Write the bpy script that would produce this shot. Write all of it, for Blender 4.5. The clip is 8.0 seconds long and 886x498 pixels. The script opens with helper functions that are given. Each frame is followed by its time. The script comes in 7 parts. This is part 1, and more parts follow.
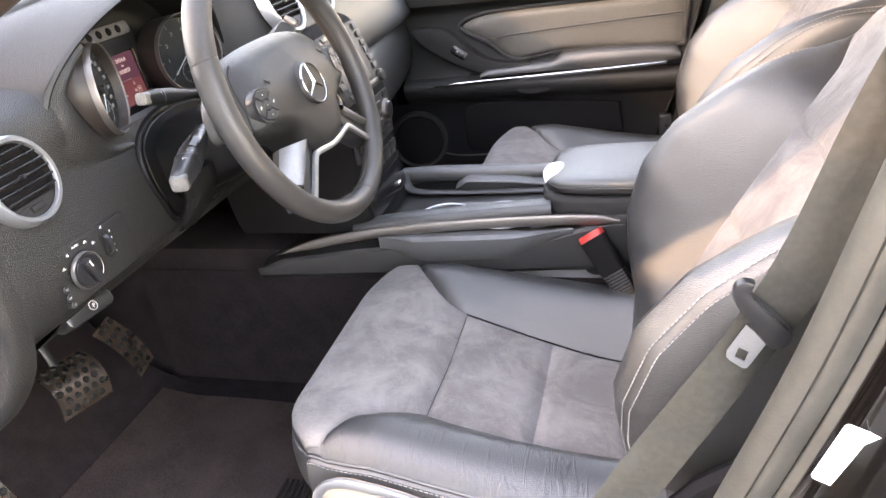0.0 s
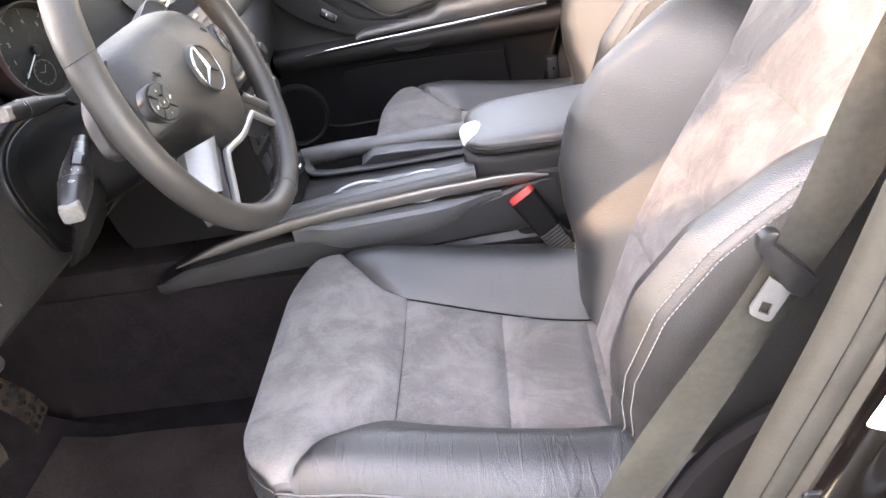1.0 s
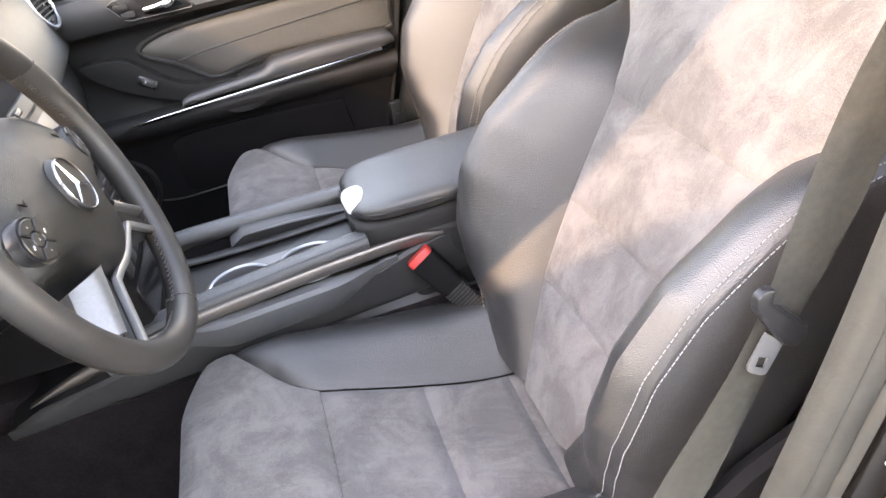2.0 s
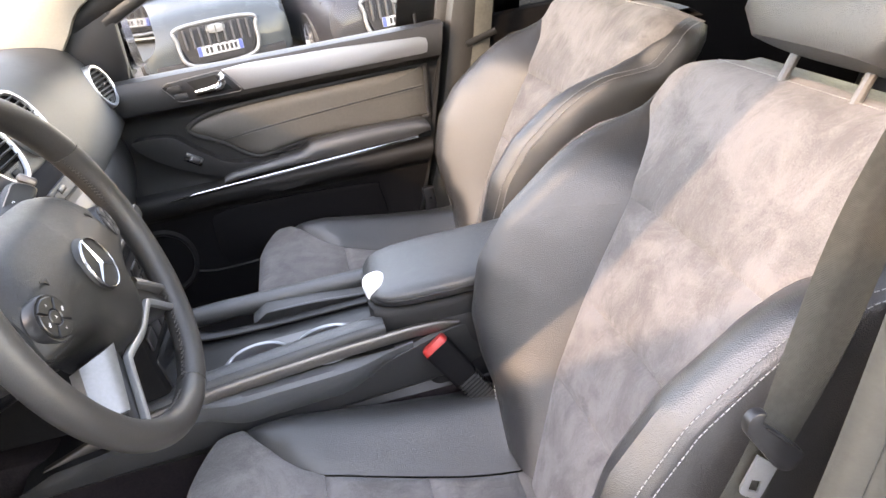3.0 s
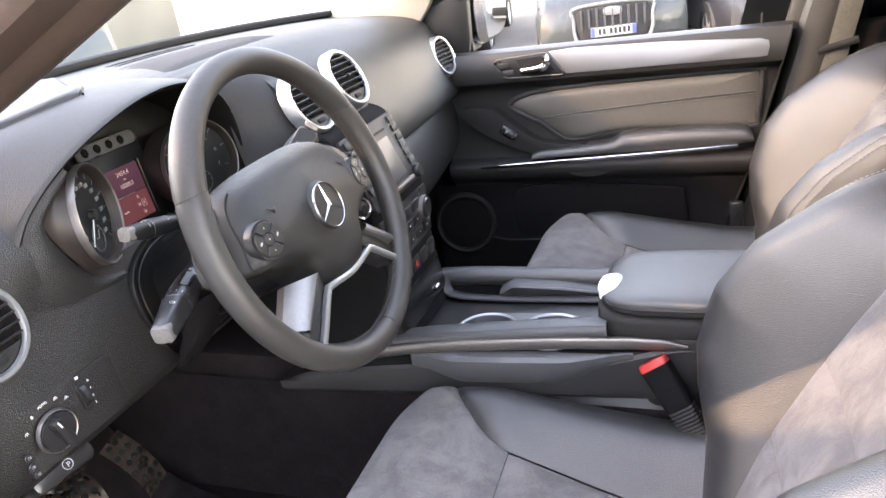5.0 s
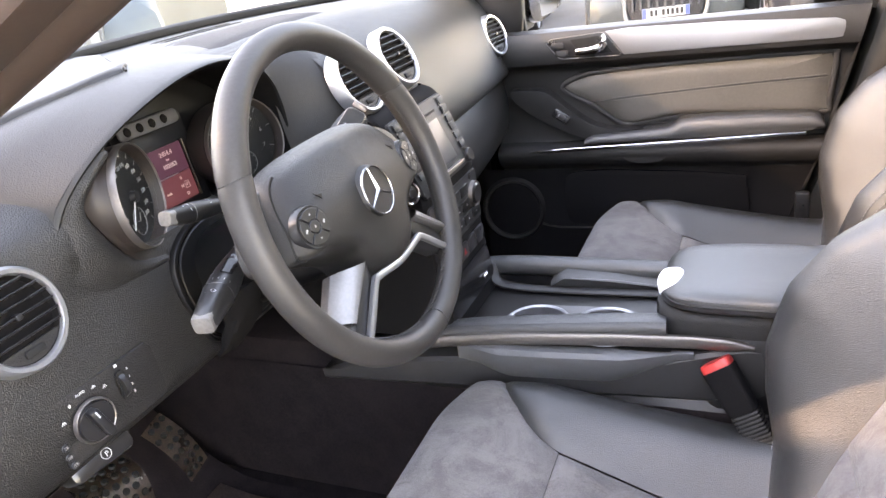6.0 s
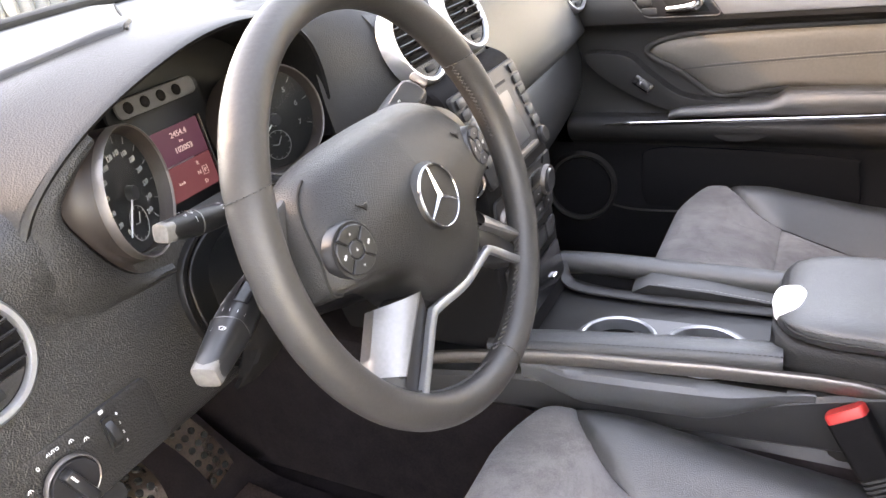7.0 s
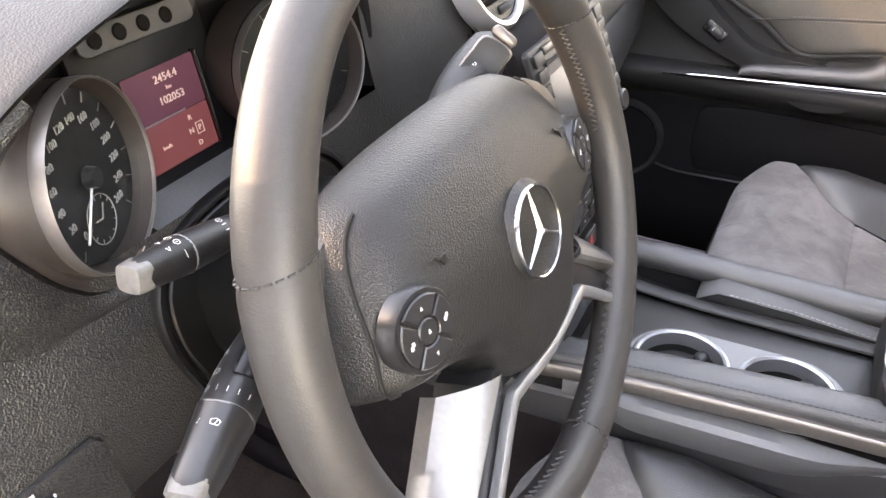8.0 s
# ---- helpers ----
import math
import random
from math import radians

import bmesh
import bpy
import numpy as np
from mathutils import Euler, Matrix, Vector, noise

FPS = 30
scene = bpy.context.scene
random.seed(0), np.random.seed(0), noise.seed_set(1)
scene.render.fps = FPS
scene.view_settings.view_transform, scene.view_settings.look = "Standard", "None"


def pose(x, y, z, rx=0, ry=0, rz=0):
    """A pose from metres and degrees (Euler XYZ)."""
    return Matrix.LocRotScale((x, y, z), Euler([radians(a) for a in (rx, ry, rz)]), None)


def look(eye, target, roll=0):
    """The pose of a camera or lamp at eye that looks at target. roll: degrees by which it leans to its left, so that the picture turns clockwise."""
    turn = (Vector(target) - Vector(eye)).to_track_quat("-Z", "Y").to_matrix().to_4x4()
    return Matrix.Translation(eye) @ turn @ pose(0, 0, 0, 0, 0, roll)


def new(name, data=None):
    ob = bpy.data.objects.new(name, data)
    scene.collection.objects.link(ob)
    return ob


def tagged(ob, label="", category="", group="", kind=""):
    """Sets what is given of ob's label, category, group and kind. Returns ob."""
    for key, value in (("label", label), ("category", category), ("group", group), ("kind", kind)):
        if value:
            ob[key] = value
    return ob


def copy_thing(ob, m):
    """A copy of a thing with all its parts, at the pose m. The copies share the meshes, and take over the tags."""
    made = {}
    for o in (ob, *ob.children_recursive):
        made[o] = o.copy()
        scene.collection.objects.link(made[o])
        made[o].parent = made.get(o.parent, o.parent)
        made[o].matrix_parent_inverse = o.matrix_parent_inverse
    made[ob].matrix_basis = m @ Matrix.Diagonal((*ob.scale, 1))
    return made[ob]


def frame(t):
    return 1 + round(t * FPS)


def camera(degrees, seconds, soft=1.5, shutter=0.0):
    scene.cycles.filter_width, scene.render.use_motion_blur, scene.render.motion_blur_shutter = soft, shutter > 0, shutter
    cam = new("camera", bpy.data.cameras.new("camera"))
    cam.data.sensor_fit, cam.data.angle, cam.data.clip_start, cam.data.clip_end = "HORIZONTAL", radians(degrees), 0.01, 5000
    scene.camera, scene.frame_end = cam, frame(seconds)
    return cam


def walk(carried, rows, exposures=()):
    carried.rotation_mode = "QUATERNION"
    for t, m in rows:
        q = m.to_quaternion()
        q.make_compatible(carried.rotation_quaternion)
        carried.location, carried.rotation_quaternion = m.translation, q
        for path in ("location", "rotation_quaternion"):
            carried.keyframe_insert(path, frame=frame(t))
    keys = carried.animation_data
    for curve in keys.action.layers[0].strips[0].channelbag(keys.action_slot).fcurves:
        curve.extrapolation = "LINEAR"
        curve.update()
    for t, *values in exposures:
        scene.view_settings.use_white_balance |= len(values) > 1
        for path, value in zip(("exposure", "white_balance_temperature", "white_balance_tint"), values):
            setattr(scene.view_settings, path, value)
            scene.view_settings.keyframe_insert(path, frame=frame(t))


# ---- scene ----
cam = camera(62.8, 8.0)
PATH = [
    (0, (0.431, -0.868, 1.266), (-0.123, 0.828, 0.364), -7.9),
    (0.5, (0.354, -0.881, 1.268), (-0.035, 0.832, 0.313), -8.3),
    (1, (0.316, -0.786, 1.262), (0.108, 0.903, 0.212), -11.6),
    (1.5, (0.198, -0.702, 1.269), (0.264, 0.943, 0.133), -13.1),
    (2, (0.206, -0.678, 1.301), (0.498, 0.983, 0.226), -11.9),
    (2.2, (0.222, -0.677, 1.32), (0.585, 0.999, 0.29), -11.1),
    (3.3, (0.265, -0.695, 1.32), (0.312, 1.123, 0.487), -8.8),
    (3.5, (0.326, -0.693, 1.317), (0.178, 1.129, 0.507), -8.6),
    (4, (0.418, -0.689, 1.306), (-0.074, 1.086, 0.528), -8.3),
    (5.5, (0.411, -0.683, 1.3), (-0.33, 1.004, 0.524), -9.1),
    (6, (0.385, -0.647, 1.293), (-0.422, 1.002, 0.501), -9.1),
    (6.5, (0.409, -0.59, 1.296), (-0.465, 1.011, 0.476), -9.5),
    (7, (0.284, -0.485, 1.28), (-0.626, 1.057, 0.388), -8.7),
    (7.5, (0.219, -0.45, 1.283), (-0.676, 1.047, 0.304), -7.7),
    (8, (0.127, -0.332, 1.281), (-0.689, 1.1, 0.149), -2.2),
]
walk(cam, [(t, look(eye, target, roll)) for t, eye, target, roll in PATH], [(0, 5.68, 11400, 27), (1, 5.72, 11400, 27), (2, 5.55, 11000, 25), (3.5, 5.25, 10600, 24), (5.5, 5.43, 10600, 27), (8, 5.80, 12500, 27)])

from mathutils.bvhtree import BVHTree

# ---- world and sun ----
SUN_FROM = Vector((-1.0, -0.92, 0.77)).normalized()
world = bpy.data.worlds.new("sky")
scene.world = world
world.use_nodes = True
wn = world.node_tree
sky = wn.nodes.new("ShaderNodeTexSky")
sky.sky_type = 'NISHITA'
sky.sun_disc = False
sky.sun_elevation = math.asin(SUN_FROM.z)
sky.sun_rotation = math.atan2(SUN_FROM.x, SUN_FROM.y)
sky.air_density, sky.dust_density, sky.ozone_density = 0.9, 0.35, 0.6
wn.links.new(sky.outputs[0], wn.nodes["Background"].inputs[0])
wn.nodes["Background"].inputs[1].default_value = 0.15
sun_data = bpy.data.lights.new("sun", 'SUN')
sun_data.energy, sun_data.angle, sun_data.color = 0.150, radians(0.6), (1.0, 0.87, 0.74)
sun = new("sun", sun_data)
sun.matrix_world = look(SUN_FROM * 20, (0, 0, 0))


# ---- materials ----
def material(name, color, rough=0.5, metal=0.0, spec=0.5, var=0.12, grain=0.0, scale=900.0, blot=9.0, kind='NOISE',
             rough_var=0.08, sheen=0.0, coat=0.0, tint=None, blot_amt=0.5, per_object=0.0):
    """A surface with fine grain relief, fine and coarse colour variation and uneven gloss."""
    m = bpy.data.materials.new(name)
    m.use_nodes = True
    nt = m.node_tree
    n, l = nt.nodes, nt.links
    b = n["Principled BSDF"]
    co = n.new("ShaderNodeTexCoord")
    fine = n.new("ShaderNodeTexNoise")
    fine.inputs["Scale"].default_value, fine.inputs["Detail"].default_value = scale * 0.35, 3
    big = n.new("ShaderNodeTexNoise")
    big.inputs["Scale"].default_value, big.inputs["Detail"].default_value = blot, 5
    for t in (fine, big):
        l.new(co.outputs["Object"], t.inputs["Vector"])
    mix = n.new("ShaderNodeMix")
    mix.inputs["Factor"].default_value = blot_amt
    l.new(fine.outputs["Fac"], mix.inputs["A"])
    l.new(big.outputs["Fac"], mix.inputs["B"])
    ramp = n.new("ShaderNodeValToRGB")
    c = Vector(color)
    hi = Vector(tint) if tint else c * (1 + var)
    ramp.color_ramp.elements[0].position, ramp.color_ramp.elements[1].position = 0.36, 0.64
    ramp.color_ramp.elements[0].color = (*(c * (1 - var)), 1)
    ramp.color_ramp.elements[1].color = (*hi, 1)
    l.new(mix.outputs["Result"], ramp.inputs["Fac"])
    out = ramp.outputs["Color"]
    if per_object:
        info = n.new("ShaderNodeObjectInfo")
        hsv = n.new("ShaderNodeHueSaturation")
        mr = n.new("ShaderNodeMapRange")
        mr.inputs["To Min"].default_value, mr.inputs["To Max"].default_value = 1 - per_object, 1 + per_object
        l.new(info.outputs["Random"], mr.inputs["Value"])
        l.new(mr.outputs["Result"], hsv.inputs["Value"])
        l.new(out, hsv.inputs["Color"])
        out = hsv.outputs["Color"]
    l.new(out, b.inputs["Base Color"])
    rr = n.new("ShaderNodeMapRange")
    rr.inputs["To Min"].default_value, rr.inputs["To Max"].default_value = max(0.02, rough - rough_var), min(1, rough + rough_var)
    l.new(big.outputs["Fac"], rr.inputs["Value"])
    l.new(rr.outputs["Result"], b.inputs["Roughness"])
    b.inputs["Metallic"].default_value = metal
    b.inputs["Specular IOR Level"].default_value = spec
    b.inputs["Sheen Weight"].default_value = sheen
    b.inputs["Sheen Roughness"].default_value = 0.45
    b.inputs["Coat Weight"].default_value = coat
    b.inputs["Coat Roughness"].default_value = 0.06
    if grain:
        if kind == 'VORONOI':
            g = n.new("ShaderNodeTexVoronoi")
            g.feature = 'F1'
            g.inputs["Scale"].default_value = scale
            src = g.outputs["Distance"]
        elif kind == 'WAVE':
            g = n.new("ShaderNodeTexWave")
            g.inputs["Scale"].default_value = scale
            g.inputs["Distortion"].default_value = 0.2
            g.bands_direction = 'DIAGONAL'
            src = g.outputs["Fac"]
        else:
            g = n.new("ShaderNodeTexNoise")
            g.inputs["Scale"].default_value, g.inputs["Detail"].default_value = scale, 4
            src = g.outputs["Fac"]
        l.new(co.outputs["Object"], g.inputs["Vector"])
        bump = n.new("ShaderNodeBump")
        bump.inputs["Strength"].default_value = min(1.0, grain)
        bump.inputs["Distance"].default_value = 0.0008
        l.new(src, bump.inputs["Height"])
        l.new(bump.outputs["Normal"], b.inputs["Normal"])
    return m


def glow(name, color, strength):
    m = bpy.data.materials.new(name)
    m.use_nodes = True
    b = m.node_tree.nodes["Principled BSDF"]
    b.inputs["Base Color"].default_value = (*color, 1)
    b.inputs["Emission Color"].default_value = (*color, 1)
    b.inputs["Emission Strength"].default_value = strength
    return m


def suede_material():
    """Napped suede: brushed lighter and darker streaks, soft sheen, fine fibre relief."""
    m = material("grey_suede", (0.116, 0.1085, 0.106), 0.92, spec=0.15, var=0.15, grain=0.8, scale=1600, blot=12, sheen=0.15, blot_amt=0.72, tint=(0.163, 0.152, 0.148))
    nt = m.node_tree
    for x in nt.nodes:
        if x.type == 'TEX_NOISE' and x.inputs["Detail"].default_value == 5:
            x.inputs["Distortion"].default_value, x.inputs["Roughness"].default_value = 0.5, 0.7
    ramp = [x for x in nt.nodes if x.type == 'VALTORGB'][0].color_ramp
    ramp.elements[0].position, ramp.elements[1].position = 0.42, 0.58
    bump = [x for x in nt.nodes if x.type == 'BUMP'][0]
    co = [x for x in nt.nodes if x.type == 'TEX_COORD'][0]
    mp = nt.nodes.new("ShaderNodeMapping")
    mp.inputs["Rotation"].default_value, mp.inputs["Scale"].default_value = (0.2, 0.1, 0.9), (13, 34, 15)
    nz = nt.nodes.new("ShaderNodeTexNoise")
    nz.inputs["Scale"].default_value, nz.inputs["Detail"].default_value, nz.inputs["Distortion"].default_value = 1.0, 3, 0.8
    b2 = nt.nodes.new("ShaderNodeBump")
    b2.inputs["Strength"].default_value, b2.inputs["Distance"].default_value = 0.42, 0.010
    nt.links.new(co.outputs["Object"], mp.inputs["Vector"])
    nt.links.new(mp.outputs["Vector"], nz.inputs["Vector"])
    nt.links.new(nz.outputs["Fac"], b2.inputs["Height"])
    nt.links.new(bump.outputs["Normal"], b2.inputs["Normal"])
    nt.links.new(b2.outputs["Normal"], nt.nodes["Principled BSDF"].inputs["Normal"])
    return m


def creased(m, turn, stretch, strength):
    """Short worn creases over a grained surface."""
    nt = m.node_tree
    bump = [x for x in nt.nodes if x.type == 'BUMP'][0]
    co = [x for x in nt.nodes if x.type == 'TEX_COORD'][0]
    mp = nt.nodes.new("ShaderNodeMapping")
    mp.inputs["Rotation"].default_value, mp.inputs["Scale"].default_value = turn, stretch
    nz = nt.nodes.new("ShaderNodeTexNoise")
    nz.inputs["Scale"].default_value, nz.inputs["Detail"].default_value, nz.inputs["Distortion"].default_value = 1.0, 3, 1.1
    rp = nt.nodes.new("ShaderNodeValToRGB")
    rp.color_ramp.elements[0].position, rp.color_ramp.elements[1].position = 0.50, 0.62
    b2 = nt.nodes.new("ShaderNodeBump")
    b2.inputs["Strength"].default_value, b2.inputs["Distance"].default_value = strength, 0.003
    nt.links.new(co.outputs["Object"], mp.inputs["Vector"])
    nt.links.new(mp.outputs["Vector"], nz.inputs["Vector"])
    nt.links.new(nz.outputs["Fac"], rp.inputs["Fac"])
    nt.links.new(rp.outputs["Color"], b2.inputs["Height"])
    nt.links.new(bump.outputs["Normal"], b2.inputs["Normal"])
    nt.links.new(b2.outputs["Normal"], nt.nodes["Principled BSDF"].inputs["Normal"])
    return m


SUEDE = suede_material()
CREASED = creased(material("creased_black_leather", (0.0190, 0.0190, 0.0193), 0.37, spec=0.65, var=0.2, grain=0.34, scale=860, kind='VORONOI', blot=14, rough_var=0.12), (0, 0, 0.45), (70, 9, 20), 0.20)
LEATHER = material("black_leather", (0.0255, 0.0255, 0.0258), 0.36, spec=0.80, var=0.14, grain=0.50, scale=800, kind='VORONOI', blot=7)
RIM_LEATHER = creased(material("smooth_rim_leather", (0.027, 0.0248, 0.0236), 0.47, spec=0.5, var=0.14, grain=0.08, scale=1100, kind='VORONOI', blot=14, rough_var=0.12), (0.2, 0.1, 0), (30, 45, 240), 0.055)
PAD = material("grained_pad_plastic", (0.0115, 0.0113, 0.0112), 0.38, spec=0.38, var=0.1, grain=0.50, scale=950, kind='VORONOI', blot=9)
DASH = material("grained_dash_plastic", (0.0185, 0.0182, 0.0180), 0.50, spec=0.42, var=0.1, grain=0.36, scale=640, kind='VORONOI', blot=5)
FASCIA = material("pebbled_fascia_plastic", (0.0130, 0.0127, 0.0126), 0.42, spec=0.45, var=0.12, grain=0.85, scale=700, kind='VORONOI', blot=5)
DASH_LOW = material("lower_dash_plastic", (0.0145, 0.0140, 0.0140), 0.5, spec=0.4, var=0.1, grain=0.6, scale=520, kind='VORONOI', blot=6)
DOOR_LEATHER = material("door_panel_leather", (0.078, 0.074, 0.067), 0.5, spec=0.4, var=0.1, grain=0.4, scale=600, kind='VORONOI', blot=6)
DARK = material("black_plastic", (0.0055, 0.0055, 0.006), 0.45, spec=0.4, var=0.15, grain=0.2, scale=900)
SATIN = material("satin_black_plastic", (0.014, 0.014, 0.015), 0.3, spec=0.5, var=0.12, blot=12)
GLOSS = material("gloss_black_trim", (0.008, 0.008, 0.009), 0.18, spec=0.4, var=0.1, rough_var=0.03)
SILVER = material("satin_silver_trim", (0.37, 0.38, 0.39), 0.36, metal=0.85, var=0.05, grain=0.1, scale=1500, rough_var=0.05)
CONSOLE_SIDE = material("dark_console_plastic", (0.024, 0.0235, 0.0240), 0.48, spec=0.45, var=0.1, grain=0.25, scale=900, kind='VORONOI', blot=6)
# Base grey lightened to stand in for the sky reflected on the plastic.
SHEEN_GREY = material("sky_sheen_moulding", (0.075, 0.076, 0.078), 0.36, spec=0.5, var=0.08, rough_var=0.06)
CUP_METAL = material("satin_cup_metal", (0.13, 0.13, 0.133), 0.42, metal=0.8, var=0.06, rough_var=0.06)
RADIO_FACE = material("matt_radio_plastic", (0.012, 0.0125, 0.0135), 0.52, spec=0.3, var=0.12, grain=0.1, scale=900)
RADIO_KEY = material("grey_radio_key", (0.020, 0.021, 0.0225), 0.5, spec=0.35, var=0.12)
BRUSHED = material("brushed_console_trim", (0.20, 0.18, 0.165), 0.42, metal=0.9, var=0.08, rough_var=0.06)
CHROME = material("chrome", (0.66, 0.66, 0.67), 0.17, metal=1.0, var=0.03, rough_var=0.03)
BADGE = material("badge_chrome", (0.36, 0.36, 0.365), 0.24, metal=1.0, var=0.05, rough_var=0.06)
PEDAL = material("worn_pedal_steel", (0.52, 0.43, 0.37), 0.30, metal=0.95, var=0.25, blot=40, rough_var=0.12)
RUBBER = material("black_rubber", (0.008, 0.008, 0.008), 0.7, spec=0.3, var=0.15, grain=0.2, scale=500)
SEAL = material("door_seal_rubber", (0.032, 0.0315, 0.027), 0.55, spec=0.4, var=0.15, grain=0.3, scale=300, blot=20)
CARPET = material("black_carpet", (0.018, 0.0140, 0.0152), 1.0, spec=0.1, var=0.35, grain=1.0, scale=900, blot=25, sheen=0.0)
MAT = material("rubbed_floor_mat", (0.075, 0.054, 0.052), 1.0, spec=0.1, var=0.3, grain=1.0, scale=700, blot=12, sheen=0.1)
WEB = material("seat_belt_webbing", (0.092, 0.090, 0.078), 0.6, spec=0.3, var=0.14, grain=0.45, scale=430, kind='WAVE', blot=20)
RED = material("red_release_button", (0.46, 0.030, 0.026), 0.4, var=0.08, blot=30)
WHITE_MARK = material("white_marking", (0.5, 0.5, 0.5), 0.6, var=0.03)
STITCH = material("white_stitching", (0.24, 0.24, 0.235), 0.8, var=0.1, blot=200)
BLACK_STITCH = material("dark_stitching", (0.03, 0.029, 0.028), 0.8, var=0.1, blot=200)
PAINT = material("dark_brown_metallic_paint", (0.0045, 0.0036, 0.0032), 0.12, metal=0.2, coat=1.0, var=0.08, rough_var=0.03)
HEADLINER = material("grey_headliner", (0.42, 0.40, 0.36), 0.95, spec=0.1, var=0.06, grain=0.5, scale=700)
PILLAR = material("beige_pillar_trim", (0.36, 0.32, 0.265), 0.8, spec=0.2, var=0.05, grain=0.4, scale=600)
SCREEN = material("dark_screen", (0.03, 0.034, 0.038), 0.32, spec=0.35, var=0.1, rough_var=0.03)
SHELL = material("seat_back_shell", (0.036, 0.034, 0.031), 0.55, var=0.1, grain=0.3, scale=700)
CREAM = material("cream_seat_panel", (0.30, 0.24, 0.195), 0.55, spec=0.4, var=0.06, blot=8)
STICKER = material("white_sticker", (0.8, 0.8, 0.8), 0.5, var=0.03)


def tinted_pane(name, tint):
    """A thin pane: lets most light straight through, slightly tinted, with a faint clear reflection."""
    m = bpy.data.materials.new(name)
    m.use_nodes = True
    nt = m.node_tree
    nt.nodes.remove(nt.nodes["Principled BSDF"])
    clear, gloss_, mix = nt.nodes.new("ShaderNodeBsdfTransparent"), nt.nodes.new("ShaderNodeBsdfGlossy"), nt.nodes.new("ShaderNodeMixShader")
    clear.inputs["Color"].default_value = (*tint, 1)
    gloss_.inputs["Roughness"].default_value = 0.02
    mix.inputs["Fac"].default_value = 0.05
    nt.links.new(clear.outputs[0], mix.inputs[1])
    nt.links.new(gloss_.outputs[0], mix.inputs[2])
    nt.links.new(mix.outputs[0], nt.nodes["Material Output"].inputs["Surface"])
    return m


CABIN_GLASS = tinted_pane("clear_window_glass", (0.93, 0.95, 0.94))
SCREEN_GLASS = tinted_pane("windscreen_glass", (0.60, 0.62, 0.60))
PRIVACY_GLASS = tinted_pane("dark_privacy_glass", (0.10, 0.105, 0.10))
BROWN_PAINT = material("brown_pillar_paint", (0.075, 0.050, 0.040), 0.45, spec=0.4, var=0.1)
DISPLAY = glow("lit_cluster_display", (0.055, 0.018, 0.024), 0.045)
WORN = material("worn_grey_plastic", (0.11, 0.105, 0.10), 0.38, spec=0.5, var=0.2, blot=60)
WORN_DARK = material("dark_grey_strip", (0.060, 0.060, 0.062), 0.45, spec=0.4, var=0.08)
GREY_PANEL = material("grey_cluster_panel", (0.13, 0.13, 0.13), 0.42, spec=0.4, var=0.08)
SPEAKER = material("flat_speaker_cloth", (0.028, 0.028, 0.03), 0.75, spec=0.25, var=0.1, grain=0.5, scale=900)
LINING = material("matt_black_lining", (0.006, 0.0056, 0.006), 0.85, spec=0.1, var=0.15, grain=0.4, scale=600)
SHROUD = material("black_column_plastic", (0.0045, 0.0045, 0.0048), 0.36, spec=0.3, var=0.15, grain=0.25, scale=800)
SPOKE_SILVER = material("brushed_spoke_metal", (0.25, 0.243, 0.237), 0.40, metal=0.85, var=0.08, rough_var=0.06)
DOOR_DARK = material("dark_door_plastic", (0.014, 0.0135, 0.0135), 0.6, spec=0.3, var=0.1, grain=0.4, scale=520, kind='VORONOI')
LIT_TEXT = glow("lit_cluster_text", (0.30, 0.26, 0.26), 0.02)


# ---- shaping helpers ----
def thing(name, label, category, loc=(0, 0, 0), group="", kind=""):
    ob = new(name)
    ob.location = loc
    ob.empty_display_size = 0.05
    return tagged(ob, label, category, group, kind)


def part(name, bm, mat, parent=None, label="", smooth=35):
    """Links a bmesh as one mesh object, in world coordinates, under a thing or a part."""
    bmesh.ops.recalc_face_normals(bm, faces=bm.faces[:])
    me = bpy.data.meshes.new(name)
    bm.to_mesh(me)
    bm.free()
    me.materials.append(mat)
    for p in me.polygons:
        p.use_smooth = True
    me.set_sharp_from_angle(angle=radians(smooth))
    ob = new(name, me)
    if parent is not None:
        ob.parent = parent
        if parent.type == 'EMPTY':
            ob.matrix_parent_inverse = Matrix.Translation(-Vector(parent.location))
    if label:
        ob["label"] = label
    return ob


def solid(name, bm, mat, label, category, kind="", group="", smooth=35):
    return tagged(part(name, bm, mat, None, "", smooth), label, category, group, kind)


def at(p, n, up=(0, 0, 1)):
    """A matrix at p whose local z is n and whose local y is as near up as can be."""
    z = Vector(n).normalized()
    x = Vector(up).cross(z).normalized()
    y = z.cross(x)
    m = Matrix((x, y, z)).transposed().to_4x4()
    m.translation = Vector(p)
    return m


def spline(pts, n, closed=False):
    """n points along a smooth curve through pts (any dimension)."""
    p = [np.array(q, float) for q in pts]
    k = len(p)
    out = []
    span = k if closed else k - 1
    for i in range(n):
        u = i * span / (n if closed else n - 1)
        j = min(int(u), span - 1)
        f = u - j
        if closed:
            a, b, c, d = p[(j - 1) % k], p[j % k], p[(j + 1) % k], p[(j + 2) % k]
        else:
            a, b, c, d = p[max(j - 1, 0)], p[j], p[min(j + 1, k - 1)], p[min(j + 2, k - 1)]
        out.append(0.5 * (2 * b + (c - a) * f + (2 * a - 5 * b + 4 * c - d) * f * f + (3 * b - a - 3 * c + d) * f ** 3))
    return out


def lerp_table(table, x):
    return float(np.interp(x, [a for a, _ in table], [b for _, b in table]))


